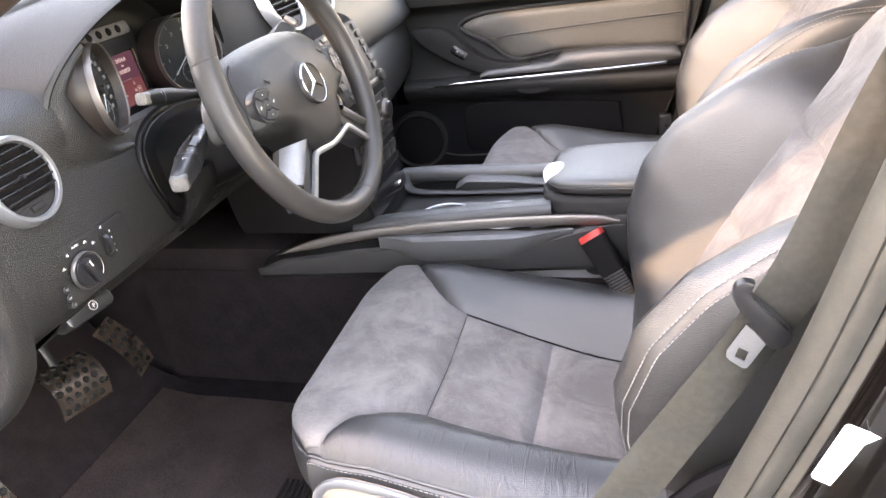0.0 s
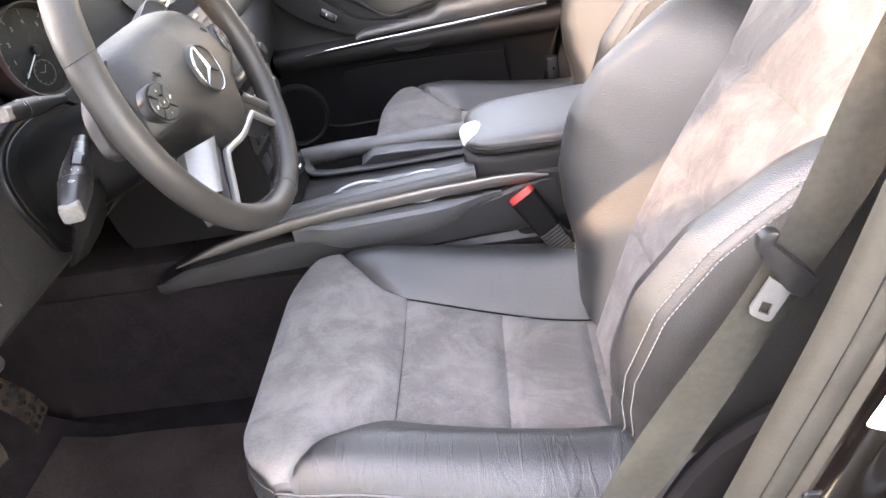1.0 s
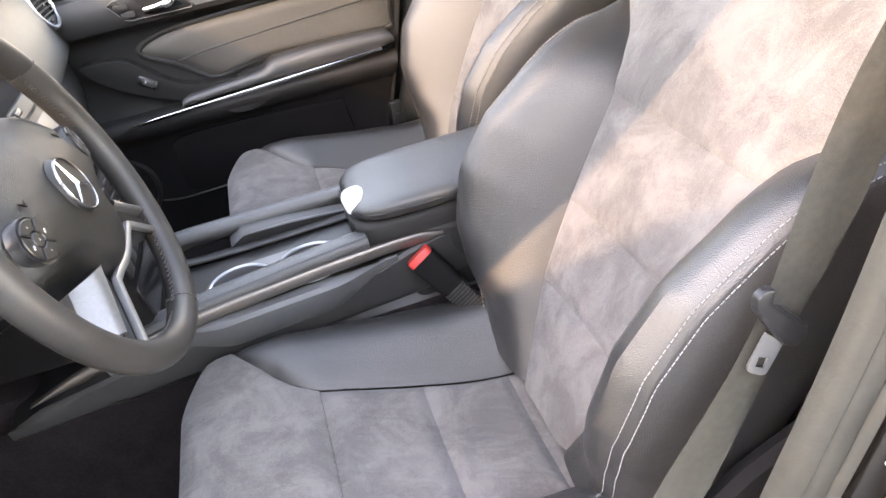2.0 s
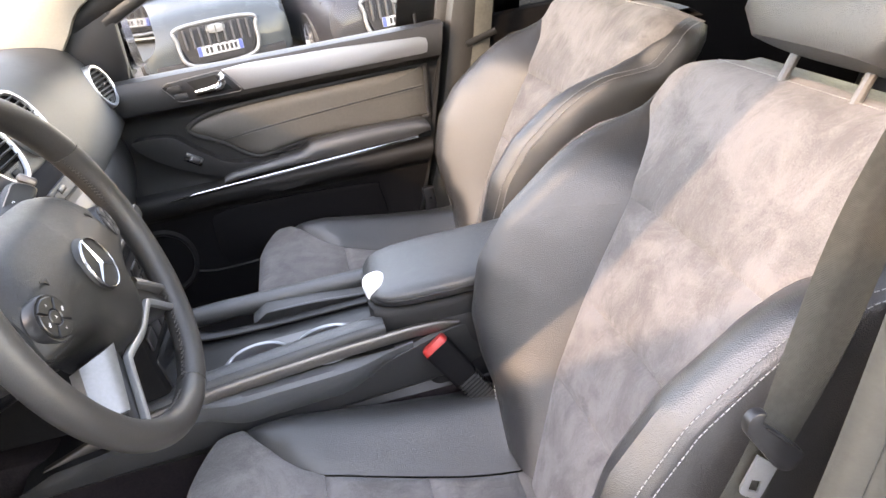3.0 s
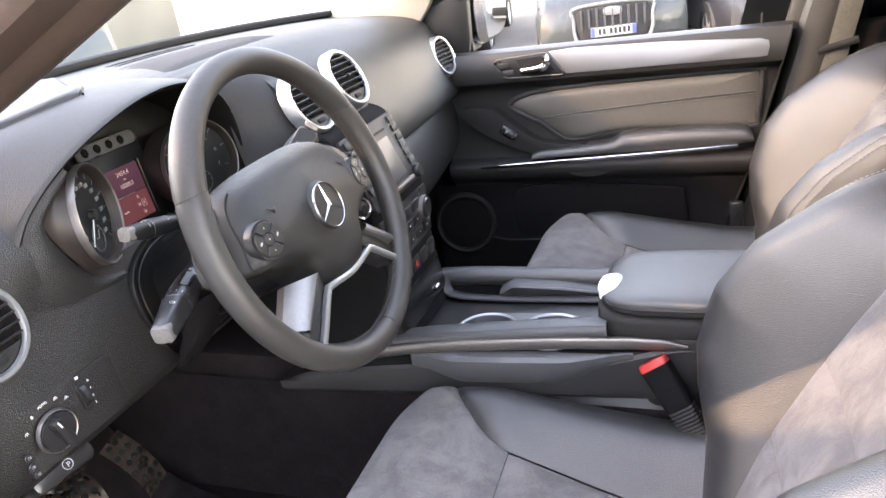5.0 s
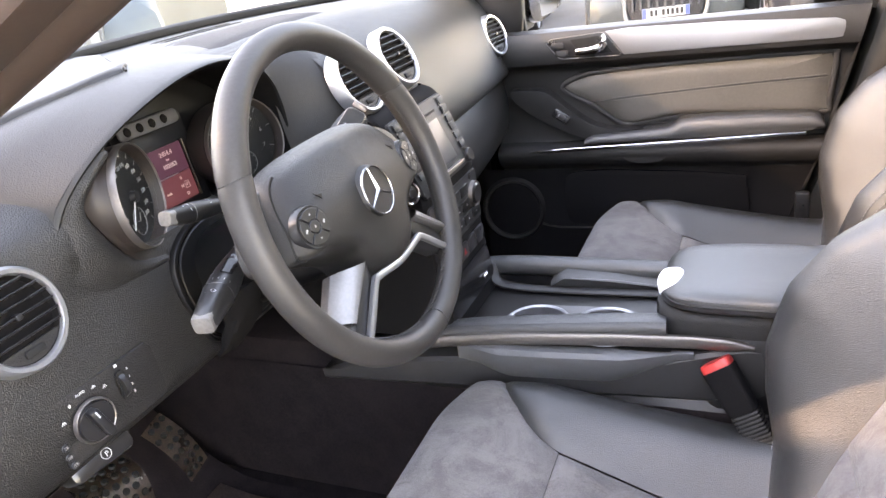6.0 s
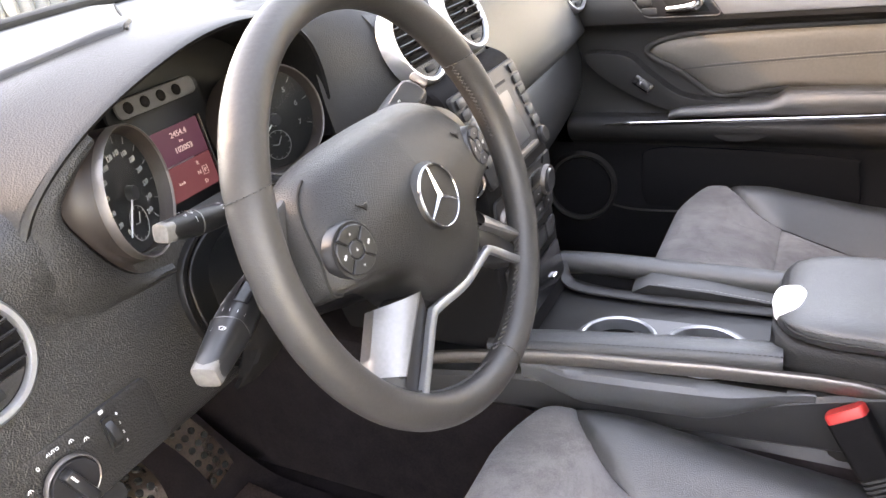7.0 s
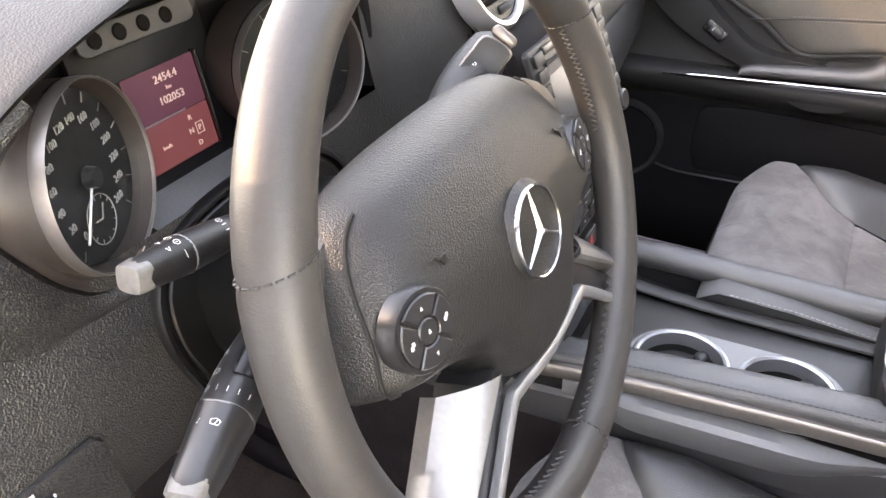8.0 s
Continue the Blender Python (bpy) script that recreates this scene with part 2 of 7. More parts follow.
def loft(rows, close_u=False, close_v=False, caps=False, bm=None):
    """A skin over rows of points. close_u closes each row into a ring, close_v joins the last row to the first."""
    bm = bm or bmesh.new()
    vs = [[bm.verts.new(Vector(p)) for p in r] for r in rows]
    nr, nc = len(vs), len(vs[0])
    for i in range(nr if close_v else nr - 1):
        a, b = vs[i], vs[(i + 1) % nr]
        for j in range(nc if close_u else nc - 1):
            q = [a[j], a[(j + 1) % nc], b[(j + 1) % nc], b[j]]
            try:
                bm.faces.new(q)
            except ValueError:
                pass
    if caps:
        for r in (vs[0], vs[-1]):
            bm.faces.new(r)
    return bm


def sweep(path, section, up=(0, 0, 1), closed=False, bm=None, caps=True):
    """Sweeps a closed section (list of (side, rise) or a function of 0..1) along a path."""
    path = [Vector(p) for p in path]
    k = len(path)
    rows = []
    for i, p in enumerate(path):
        a = path[(i - 1) % k] if closed or i else path[0]
        b = path[(i + 1) % k] if closed or i < k - 1 else path[-1]
        t = (b - a).normalized()
        s = t.cross(Vector(up))
        s = s.normalized() if s.length > 1e-6 else Vector((1, 0, 0))
        r = s.cross(t).normalized()
        sec = section(i / max(1, k - 1)) if callable(section) else section
        rows.append([p + s * c + r * d for c, d in sec])
    return loft(rows, True, closed, caps and not closed, bm)


def oval(a, b, n=12, power=2.0):
    out = []
    for i in range(n):
        w = 2 * math.pi * i / n
        c, s = math.cos(w), math.sin(w)
        out.append((a * math.copysign(abs(c) ** (2 / power), c), b * math.copysign(abs(s) ** (2 / power), s)))
    return out


def rbox(lo, hi, r=0.004, seg=2, m=None, bm=None):
    """A box with rounded edges between two corners, moved by m."""
    tmp = bmesh.new()
    bmesh.ops.create_cube(tmp, size=1)
    lo, hi = Vector(lo), Vector(hi)
    for v in tmp.verts:
        v.co = Vector([(lo[i] + hi[i]) / 2 + v.co[i] * (hi[i] - lo[i]) for i in range(3)])
    if r:
        bmesh.ops.bevel(tmp, geom=tmp.edges[:], offset=r, segments=seg, profile=0.5, affect='EDGES', clamp_overlap=True)
    if m is not None:
        tmp.transform(m)
    if bm is None:
        return tmp
    me = bpy.data.meshes.new("tmp")
    tmp.to_mesh(me)
    tmp.free()
    bm.from_mesh(me)
    bpy.data.meshes.remove(me)
    return bm


def revolve(profile, m=None, seg=32, bm=None, sx=1.0, sy=1.0):
    """Turns (radius, height) points about the local z axis."""
    rows = []
    for r, h in profile:
        rows.append([Vector((sx * r * math.cos(2 * math.pi * i / seg), sy * r * math.sin(2 * math.pi * i / seg), h)) for i in range(seg)])
    if m is not None:
        rows = [[m @ p for p in r] for r in rows]
    b = loft(rows, True, False, False, bm)
    bmesh.ops.remove_doubles(b, verts=b.verts[:], dist=1e-6)
    return b


def prism(pts, depth, m=None, bevel=0.0, seg=2, bm=None):
    """A flat outline in local xy, thickened upwards along local z, its top edge rounded."""
    b = bmesh.new()
    vs = [b.verts.new((x, y, 0)) for x, y in pts]
    f = b.faces.new(vs)
    r = bmesh.ops.extrude_face_region(b, geom=[f])
    top = [g for g in r["geom"] if isinstance(g, bmesh.types.BMVert)]
    for v in top:
        v.co.z = depth
    if bevel:
        s = set(top)
        es = [e for e in b.edges if e.verts[0] in s and e.verts[1] in s]
        bmesh.ops.bevel(b, geom=es, offset=bevel, segments=seg, profile=0.5, affect='EDGES', clamp_overlap=True)
    if m is not None:
        b.transform(m)
    if bm is None:
        return b
    me = bpy.data.meshes.new("tmp")
    b.to_mesh(me)
    b.free()
    bm.from_mesh(me)
    bpy.data.meshes.remove(me)
    return bm


def rounded(w, h, r, n=5):
    """Outline of a rounded rectangle about the origin."""
    out = []
    for cx, cy, a0 in ((w / 2 - r, h / 2 - r, 0), (-w / 2 + r, h / 2 - r, 90), (-w / 2 + r, -h / 2 + r, 180), (w / 2 - r, -h / 2 + r, 270)):
        for i in range(n + 1):
            a = radians(a0 + 90 * i / n)
            out.append((cx + r * math.cos(a), cy + r * math.sin(a)))
    return out


def stitches(path, length, gap, width, normal_of=None, rise=0.0006):
    """Short raised thread pieces along a path, joined."""
    pts = [Vector(p) for p in path]
    bm = bmesh.new()
    acc, nxt = 0.0, 0.0
    for i in range(len(pts) - 1):
        a, b = pts[i], pts[i + 1]
        seglen = (b - a).length
        if seglen < 1e-9:
            continue
        t = (b - a) / seglen
        while nxt <= acc + seglen:
            p = a + t * (nxt - acc)
            nrm = normal_of(p) if normal_of else Vector((0, 0, 1))
            s = t.cross(nrm).normalized() * width / 2
            nr = s.cross(t).normalized()
            if nr.dot(nrm) < 0:
                nr = -nr
            h0, h1 = -nr * 0.0005, nr * rise
            q = [p - t * length / 2, p + t * length / 2]
            lo = [bm.verts.new(q[0] - s + h0), bm.verts.new(q[0] + s + h0), bm.verts.new(q[1] + s + h0), bm.verts.new(q[1] - s + h0)]
            hi = [bm.verts.new(q[0] + t * length * .15 - s * .6 + h1), bm.verts.new(q[0] + t * length * .15 + s * .6 + h1), bm.verts.new(q[1] - t * length * .15 + s * .6 + h1), bm.verts.new(q[1] - t * length * .15 - s * .6 + h1)]
            bm.faces.new(hi)
            for k in range(4):
                bm.faces.new((lo[k], lo[(k + 1) % 4], hi[(k + 1) % 4], hi[k]))
            nxt += length + gap
        acc += seglen
    return bm


def lettering(name, text, size, m, mat, parent, depth=0.0004):
    cu = bpy.data.curves.new(name, 'FONT')
    cu.body, cu.size, cu.extrude, cu.align_x, cu.align_y = text, size, depth, 'CENTER', 'CENTER'
    cu.resolution_u = 3
    tmp = bpy.data.objects.new("tmp", cu)
    me = bpy.data.meshes.new_from_object(tmp)
    bpy.data.objects.remove(tmp)
    bpy.data.curves.remove(cu)
    me.transform(m)
    me.materials.append(mat)
    ob = new(name, me)
    ob.parent = parent
    if parent.type == 'EMPTY':
        ob.matrix_parent_inverse = Matrix.Translation(-Vector(parent.location))
    return ob


def smooth(a, b, x):
    t = min(1, max(0, (x - a) / (b - a)))
    return t * t * (3 - 2 * t)


# ---- ground and car shell ----
GROUND_Z = -0.25
g = bmesh.new()
bmesh.ops.create_grid(g, x_segments=1, y_segments=1, size=400)
g.transform(Matrix.Translation((0, 0, GROUND_Z)))
ASPHALT = material("pale_worn_asphalt", (0.085, 0.083, 0.078), 0.9, spec=0.2, var=0.2, grain=0.8, scale=120, blot=1.2)
solid("ground", g, ASPHALT, "pale sunlit asphalt of a car yard", "ground", "structure")

MID = 0.363          # the car's middle line
LEFT, RIGHT = -0.42, 1.146


def mirror_y(bm):
    bm.transform(Matrix.Translation((0, 2 * MID, 0)) @ Matrix.Diagonal((1, -1, 1, 1)))
    return bm


floor_bm = bmesh.new()
rbox((-1.0, LEFT, 0.27), (2.0, RIGHT, 0.325), 0.01, 2, None, floor_bm)
solid("floor", floor_bm, CARPET, "black carpeted car floor", "floor", "structure")
# driver's footwell carpet, rising to the bulkhead
foot = loft([[(x, y, z + 0.004 * math.sin(9 * y + 5 * x)) for x, z in spline([(-0.08, 0.33), (-0.45, 0.33), (-0.62, 0.36), (-0.80, 0.52), (-0.88, 0.80)], 24)]
             for y in np.linspace(-0.36, 0.235, 14)])
solid("footwell_carpet", foot, CARPET, "dark carpet rising under the pedals", "carpet", "structure")
pfoot = loft([[(x, y, z) for x, z in spline([(0.05, 0.33), (-0.40, 0.33), (-0.60, 0.40), (-0.76, 0.60), (-0.8, 0.80)], 20)] for y in np.linspace(0.50, 1.10, 8)])
solid("footwell_carpet", pfoot, CARPET, "dark carpet of the passenger footwell", "carpet", "structure")

body = thing("car_body", "dark glossy car body shell round the cabin", "car body", (0.6, MID, GROUND_Z), kind="structure")
# roof with headliner below
def roof_rows(dz, inset):
    rows = []
    for x in np.linspace(0.40 + inset, 2.2, 12):
        s = (x - 0.40) / 1.8
        crown = 1.53 + 0.06 * math.sin(math.pi * min(1, s * 1.1 + 0.05)) - 0.12 * max(0, s - 0.75)
        half = 0.60 - inset
        rows.append([(x, MID + half * k, crown - 0.05 * abs(k) ** 3 + dz) for k in np.linspace(-1, 1, 13)])
    return rows
part("roof", loft(roof_rows(0.05, 0.0)), PAINT, body)
part("headliner", loft(roof_rows(0.0, 0.0)), HEADLINER, body, "grey fabric headliner")
# front pillars: inner trim and outer frame, side by side
A_IN = [(-0.47, RIGHT - 0.075, 1.085), (-0.20, RIGHT - 0.085, 1.205), (0.03, RIGHT - 0.095, 1.305), (0.20, RIGHT - 0.11, 1.385), (0.36, RIGHT - 0.14, 1.46), (0.47, RIGHT - 0.17, 1.525)]
A_OUT = [(x - 0.012, y + 0.055, z - 0.004) for x, y, z in A_IN]
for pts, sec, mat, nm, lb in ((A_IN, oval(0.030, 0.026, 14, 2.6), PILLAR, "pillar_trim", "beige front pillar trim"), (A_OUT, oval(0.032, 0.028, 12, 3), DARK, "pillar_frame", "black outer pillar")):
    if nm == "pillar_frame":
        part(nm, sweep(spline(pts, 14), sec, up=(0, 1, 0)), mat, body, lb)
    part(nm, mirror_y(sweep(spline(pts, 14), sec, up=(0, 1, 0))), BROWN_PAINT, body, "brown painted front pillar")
# wide trim at the passenger's side, broadest above the dashboard
UP_E = spline([(-.66, 1.045, 1.105), (-.545, 1.045, 1.165), (-.390, 1.043, 1.250), (-.20, 1.035, 1.325), (0.0, 1.022, 1.400), (.25, .995, 1.475), (.47, .965, 1.550)], 24)
LO_E = spline([(-.335, 1.078, 1.055), (-.305, 1.074, 1.100), (-.255, 1.070, 1.162), (-.200, 1.066, 1.224), (-.04, 1.056, 1.298), (.20, 1.036, 1.395), (.47, .996, 1.500)], 24)
rows = []
for p, q in zip(UP_E, LO_E):
    p, q = Vector(p), Vector(q)
    rows.append([p + Vector((0, .03, .004)), p] + [p.lerp(q, k) + Vector((0, -.016 * math.sin(math.pi * k), 0)) for k in (.15, .35, .6, .85)] + [q, q + Vector((0.002, .03, 0))])
part("pillar_trim", loft(rows), PILLAR, body, "beige front pillar trim")
A_CORE = [(x - 0.02, y + 0.030, z + 0.050) for x, y, z in A_IN]
part("pillar_core", mirror_y(sweep(spline(A_CORE, 14), oval(0.040, 0.046, 14, 3), up=(0, 1, 0))), PAINT, body, "dark painted front pillar")
for side in (0, 1):
    bm = loft([[(x + d, RIGHT + 0.0 - 0.10 * max(0, z - 1.0), z) for d in np.linspace(-0.16, 0.16, 6)] for x, z in spline([(0.52, 0.35), (0.57, 0.8), (0.64, 1.1), (0.74, 1.60)], 12)])
    bmesh.ops.solidify(bm, geom=bm.faces[:], thickness=0.05)
    if side == 0:
        part("centre_pillar", bm, LINING, body, "dark centre pillar trim")
    else:
        bm.free()
for y0 in (LEFT - 0.03, RIGHT + 0.05):
    part("sill", rbox((-0.7, y0 - 0.05, 0.14), (2.2, y0 + 0.05, 0.34), 0.02, 3), PAINT, body)
part("bulkhead", rbox((-0.95, LEFT, 0.3), (-0.9, RIGHT, 1.12), 0.01), DARK, body)
part("tunnel", rbox((-0.95, 0.268, 0.30), (-0.06, 0.462, 0.66), 0.02, 2), CARPET, body, "dark carpeted centre tunnel")
part("kick_panel", rbox((-0.95, 1.10, 0.3), (-0.30, 1.14, 1.12), 0.01), LINING, body, "dark footwell side lining")
part("dash_core", rbox((-0.86, LEFT + 0.06, 0.86), (-0.36, RIGHT - 0.06, 1.10), 0.01), LINING, body, "black structure inside the dashboard")
part("cowl", rbox((-1.02, LEFT, 1.04), (-0.60, RIGHT, 1.13), 0.02), DARK, body)
part("tail_panel", rbox((2.15, LEFT, 0.3), (2.2, RIGHT, 1.05), 0.01), LINING, body)
for nm, y0, x0 in (("rear_quarter", RIGHT - 0.02, 0.70), ("rear_quarter", LEFT - 0.03, 0.75)):
    part(nm, rbox((x0, y0, 0.3), (2.2, y0 + 0.06, 1.03), 0.015), LINING, body, "dark rear door trim")
for y0 in (RIGHT - 0.04, LEFT - 0.02):
    part("rear_pillar", sweep(spline([(1.55, y0 + 0.02, 1.0), (1.62, y0, 1.35), (1.7, y0 - 0.03 if y0 > 0 else y0 + 0.05, 1.6)], 8), oval(0.08, 0.03, 10, 3), up=(0, 1, 0)), PILLAR, body)
    part("tail_pillar", sweep(spline([(2.15, y0 + 0.02, 1.0), (2.1, y0, 1.35), (2.05, y0 - 0.03 if y0 > 0 else y0 + 0.05, 1.6)], 8), oval(0.10, 0.03, 10, 3), up=(0, 1, 0)), PILLAR, body)

for y0, y1 in ((RIGHT - 0.005, RIGHT - 0.085), (LEFT + 0.005, LEFT + 0.085)):
    part("rear_side_glass", loft([[(x, y0 + (y1 - y0) * k, 1.03 + 0.52 * k) for x in np.linspace(0.72, 2.15, 6)] for k in (0, 0.5, 1)]), PRIVACY_GLASS, body, "dark tinted rear side window")
part("tail_glass", loft([[(2.17 - 0.1 * k, y, 1.04 + 0.5 * k) for y in np.linspace(LEFT, RIGHT, 6)] for k in (0, 0.5, 1)]), PRIVACY_GLASS, body, "dark tinted tail window")

# bonnet, front end and wheels under the shell
part("bonnet", loft([[(x, MID + 0.80 * k * (1 - 0.12 * f * f), 1.075 - 0.17 * f ** 1.6 - 0.06 * abs(k) ** 3) for k in np.linspace(-1, 1, 13)] for f, x in ((f, -0.95 - 0.95 * f) for f in np.linspace(0, 1, 9))]), PAINT, body, "dark bonnet")
part("front_end", loft([[(x, MID + 0.80 * k * wf, z) for k in np.linspace(-1, 1, 9)] for x, z, wf in ((-1.90, .905, .86), (-1.98, .80, .86), (-2.0, .55, .88), (-1.94, .25, .86))]), PAINT, body, "dark front end")
for y0 in (LEFT - 0.06, RIGHT + 0.03):
    part("front_wing", rbox((-1.92, y0, 0.42), (-0.62, y0 + 0.05, 1.02), 0.04, 3), PAINT, body, "dark front wing")
    for xw in (-1.28, 1.55):
        wl = part("wheel", revolve([(0.22, -0.11), (0.34, -0.12), (0.37, -0.08), (0.37, 0.08), (0.34, 0.12), (0.22, 0.11)], Matrix.Translation((xw, y0 + 0.0 if y0 > 0 else y0 + 0.05, GROUND_Z + 0.37)) @ Matrix.Rotation(radians(90), 4, 'X'), 36), RUBBER, body, "black tyre")
        part("rim", revolve([(0.0, 0.06), (0.10, 0.05), (0.20, 0.02), (0.225, 0.06)], Matrix.Translation((xw, y0 + 0.0 if y0 > 0 else y0 + 0.05, GROUND_Z + 0.37)) @ Matrix.Rotation(radians(-90 if y0 > 0 else 90), 4, 'X'), 32), SILVER, wl, "silver alloy rim")

# windscreen with its black rim
def ws_base(y):
    s = abs(y - MID) / 0.72
    return Vector((-0.628 + 0.11 * s * s, y, 1.208 - 0.022 * s * s))
def ws_top(y):
    s = abs(y - MID) / 0.72
    return Vector((0.38 + 0.06 * s * s, MID + (y - MID) * 0.88, 1.53 - 0.03 * s * s))
screen = thing("windscreen", "clear curved windscreen with a black border", "windscreen", (-0.5, MID, 1.2), kind="structure")
ys = np.linspace(LEFT + 0.05, RIGHT - 0.05, 15)
ob = part("pane", loft([[ws_base(y).lerp(ws_top(y), k) for y in ys] for k in np.linspace(0, 1, 6)]), SCREEN_GLASS, screen)
part("black_rim", sweep([ws_base(y) + Vector((0.012, 0, -0.005)) for y in ys], oval(0.017, 0.009, 12, 3)), RUBBER, screen, "black rubber rim")
part("wiper_cowl", sweep([ws_base(y) + Vector((-0.06, 0, -0.020)) for y in ys], oval(0.03, 0.008, 8, 3)), DASH_LOW, screen, "dark wiper and cowl edge")
part("header", sweep([ws_top(y) + Vector((0.02, 0, 0.0)) for y in ys], oval(0.05, 0.025, 10, 3)), HEADLINER, screen, "grey windscreen header")


# ---- seats ----
CP = [(-0.062, 0.612), (-0.058, 0.630), (-0.036, 0.647), (0.015, 0.651), (0.07, 0.640), (0.133, 0.618), (0.20, 0.594), (0.275, 0.571), (0.35, 0.553), (0.42, 0.545), (0.48, 0.548)]
CPROF = spline(CP, 200)
CX = [p[0] for p in CPROF]


def cv(x):
    return min(range(200), key=lambda i: abs(CX[i] - x)) / 199


def c_outer(v):
    return lerp_table([(0, .225), (.15, .238), (.4, .25), (1, .272)], v)


def c_seam(x):
    if x <= 0.005:
        return 0.235
    if x < 0.133:
        t = (x - 0.005) / 0.128
        return 0.13 + 0.110 * (1 - t) ** 1.5
    return 0.13 - 0.018 * smooth(0.133, 0.45, x)


def c_point(v, y):
    i = v * 199
    j = min(198, int(i))
    p = CPROF[j] + (CPROF[j + 1] - CPROF[j]) * (i - j)
    x, z = p
    a = abs(y)
    yo = c_outer(v)
    k = max(0.0, (a - 0.13) / 0.105) ** 2 * (1 - smooth(0.0, 0.42, v))
    ys_ = c_seam(x)
    B = lerp_table([(-0.06, 0.0), (0.02, 0.004), (0.10, 0.030), (0.2, 0.048), (0.30, 0.062), (0.48, 0.075)], x)
    rise = B * smooth(min(ys_, 0.165) - 0.012, 0.198, a)
    drop = 0.030 * max(0.0, (a - 0.205) / (yo - 0.205 + 1e-6)) ** 2.2 * smooth(0.02, 0.12, v)
    mid_dip = -0.006 * (1 - smooth(0.0, 0.13, a)) * smooth(0.1, 0.5, v)
    return Vector((x + 0.072 * k, y, z + rise - drop + mid_dip + 0.022 * k))


def patch(point, v0, v1, ya, yb, nv, ny, groove=0.006, width=0.012, sides=(1, 1, 1, 1), push=None):
    """A padded cover piece between seams: its edges dip into the seam."""
    rows = []
    vs = np.linspace(v0, v1, nv)
    for i, v in enumerate(vs):
        a, b = ya(v), yb(v)
        row = []
        for j in range(ny):
            f = j / (ny - 1)
            y = a + (b - a) * f
            p = point(v, y)
            d = 1.0
            L = abs(v1 - v0) * 0.62
            if sides[0]:
                d = min(d, (v - v0) / (v1 - v0) * L)
            if sides[1]:
                d = min(d, (v1 - v) / (v1 - v0) * L)
            if sides[2]:
                d = min(d, f * abs(b - a))
            if sides[3]:
                d = min(d, (1 - f) * abs(b - a))
            dip = groove * math.exp(-(d / width) ** 1.3)
            row.append(p + (push(v, y) if push else Vector((0, 0, 1))) * -dip)
        rows.append(row)
    return loft(rows)


# backrest frame: h along the back, y across, p forward of its plane
BO, BT, BN = Vector((0.410, 0, 0.56)), Vector((0.521, 0, 0.854)), Vector((-0.854, 0, 0.521))
HTOP = 0.628


def b_point(h, y, p):
    return BO + BT * h + BN * p + Vector((0, y, 0))


def b_seam(h):
    return lerp_table([(0, .07), (.07, .095), (.15, .120), (.26, .135), (.41, .150), (.45, .170), (.49, .205), (.53, .245), (.7, .3)], h)


def b_outer(h):
    return lerp_table([(0, .185), (.03, .200), (.07, .225), (.12, .250), (.17, .266), (.22, .273), (.3, .276), (.5, .280), (.57, .276), (.60, .262), (.62, .235), (.64, .19)], h)


def b_bulge(h):
    return lerp_table([(0, .010), (.06, .034), (.11, .074), (.16, .102), (.24, .120), (.32, .112), (.40, .081), (.47, .040), (.53, .008), (.7, 0)], h)


def b_mid(h):
    return 0.012 * math.sin(math.pi * min(1, h / 0.5)) - 0.02 * smooth(0.52, 0.64, h) * 1.0


def b_insert(v, y):
    h = v * HTOP
    a = abs(y)
    yo = b_outer(h)
    cup = 0.012 * (a / 0.15) ** 2 * (1 - smooth(0.42, 0.5, h))
    return b_point(h, y, b_mid(h) + b_edge(h, a) + cup)


def b_edge(h, a):
    """How far the rounded shoulders and the top fall back from the backrest's plane."""
    yo = b_outer(h)
    return -0.05 * max(0, (a - yo + 0.05) / 0.05) ** 2 * smooth(0.47, 0.53, h) - 0.045 * max(0, (h - 0.585) / 0.043) ** 2


def b_side(h, n=17):
    """Section of one side bolster from the insert seam round to the back, as (y, p)."""
    ys_, yo, B = min(b_seam(h), b_outer(h) - 0.012), b_outer(h), b_bulge(h)
    m = b_mid(h) + 0.012 * (ys_ / 0.15) ** 2 * (1 - smooth(0.42, 0.5, h))
    w = yo - ys_
    e = 0.035 * smooth(0.47, 0.53, h) + 0.03 * max(0, (h - 0.585) / 0.043) ** 2
    pts = [(ys_, m - 0.004), (ys_ + 0.22 * w, m + 0.40 * B), (ys_ + 0.48 * w, m + 0.86 * B), (ys_ + 0.70 * w, m + 1.0 * B), (ys_ + 0.89 * w, m + 0.82 * B), (yo, m + 0.42 * B - 0.004)]
    pts = [(y, p + b_edge(h, y)) for y, p in pts] + [(yo + 0.004, m - 0.03 - e), (yo - 0.006, m - 0.075 - 0.5 * e), (yo - 0.03, m - 0.105 - 0.2 * e)]
    return spline(pts, n)


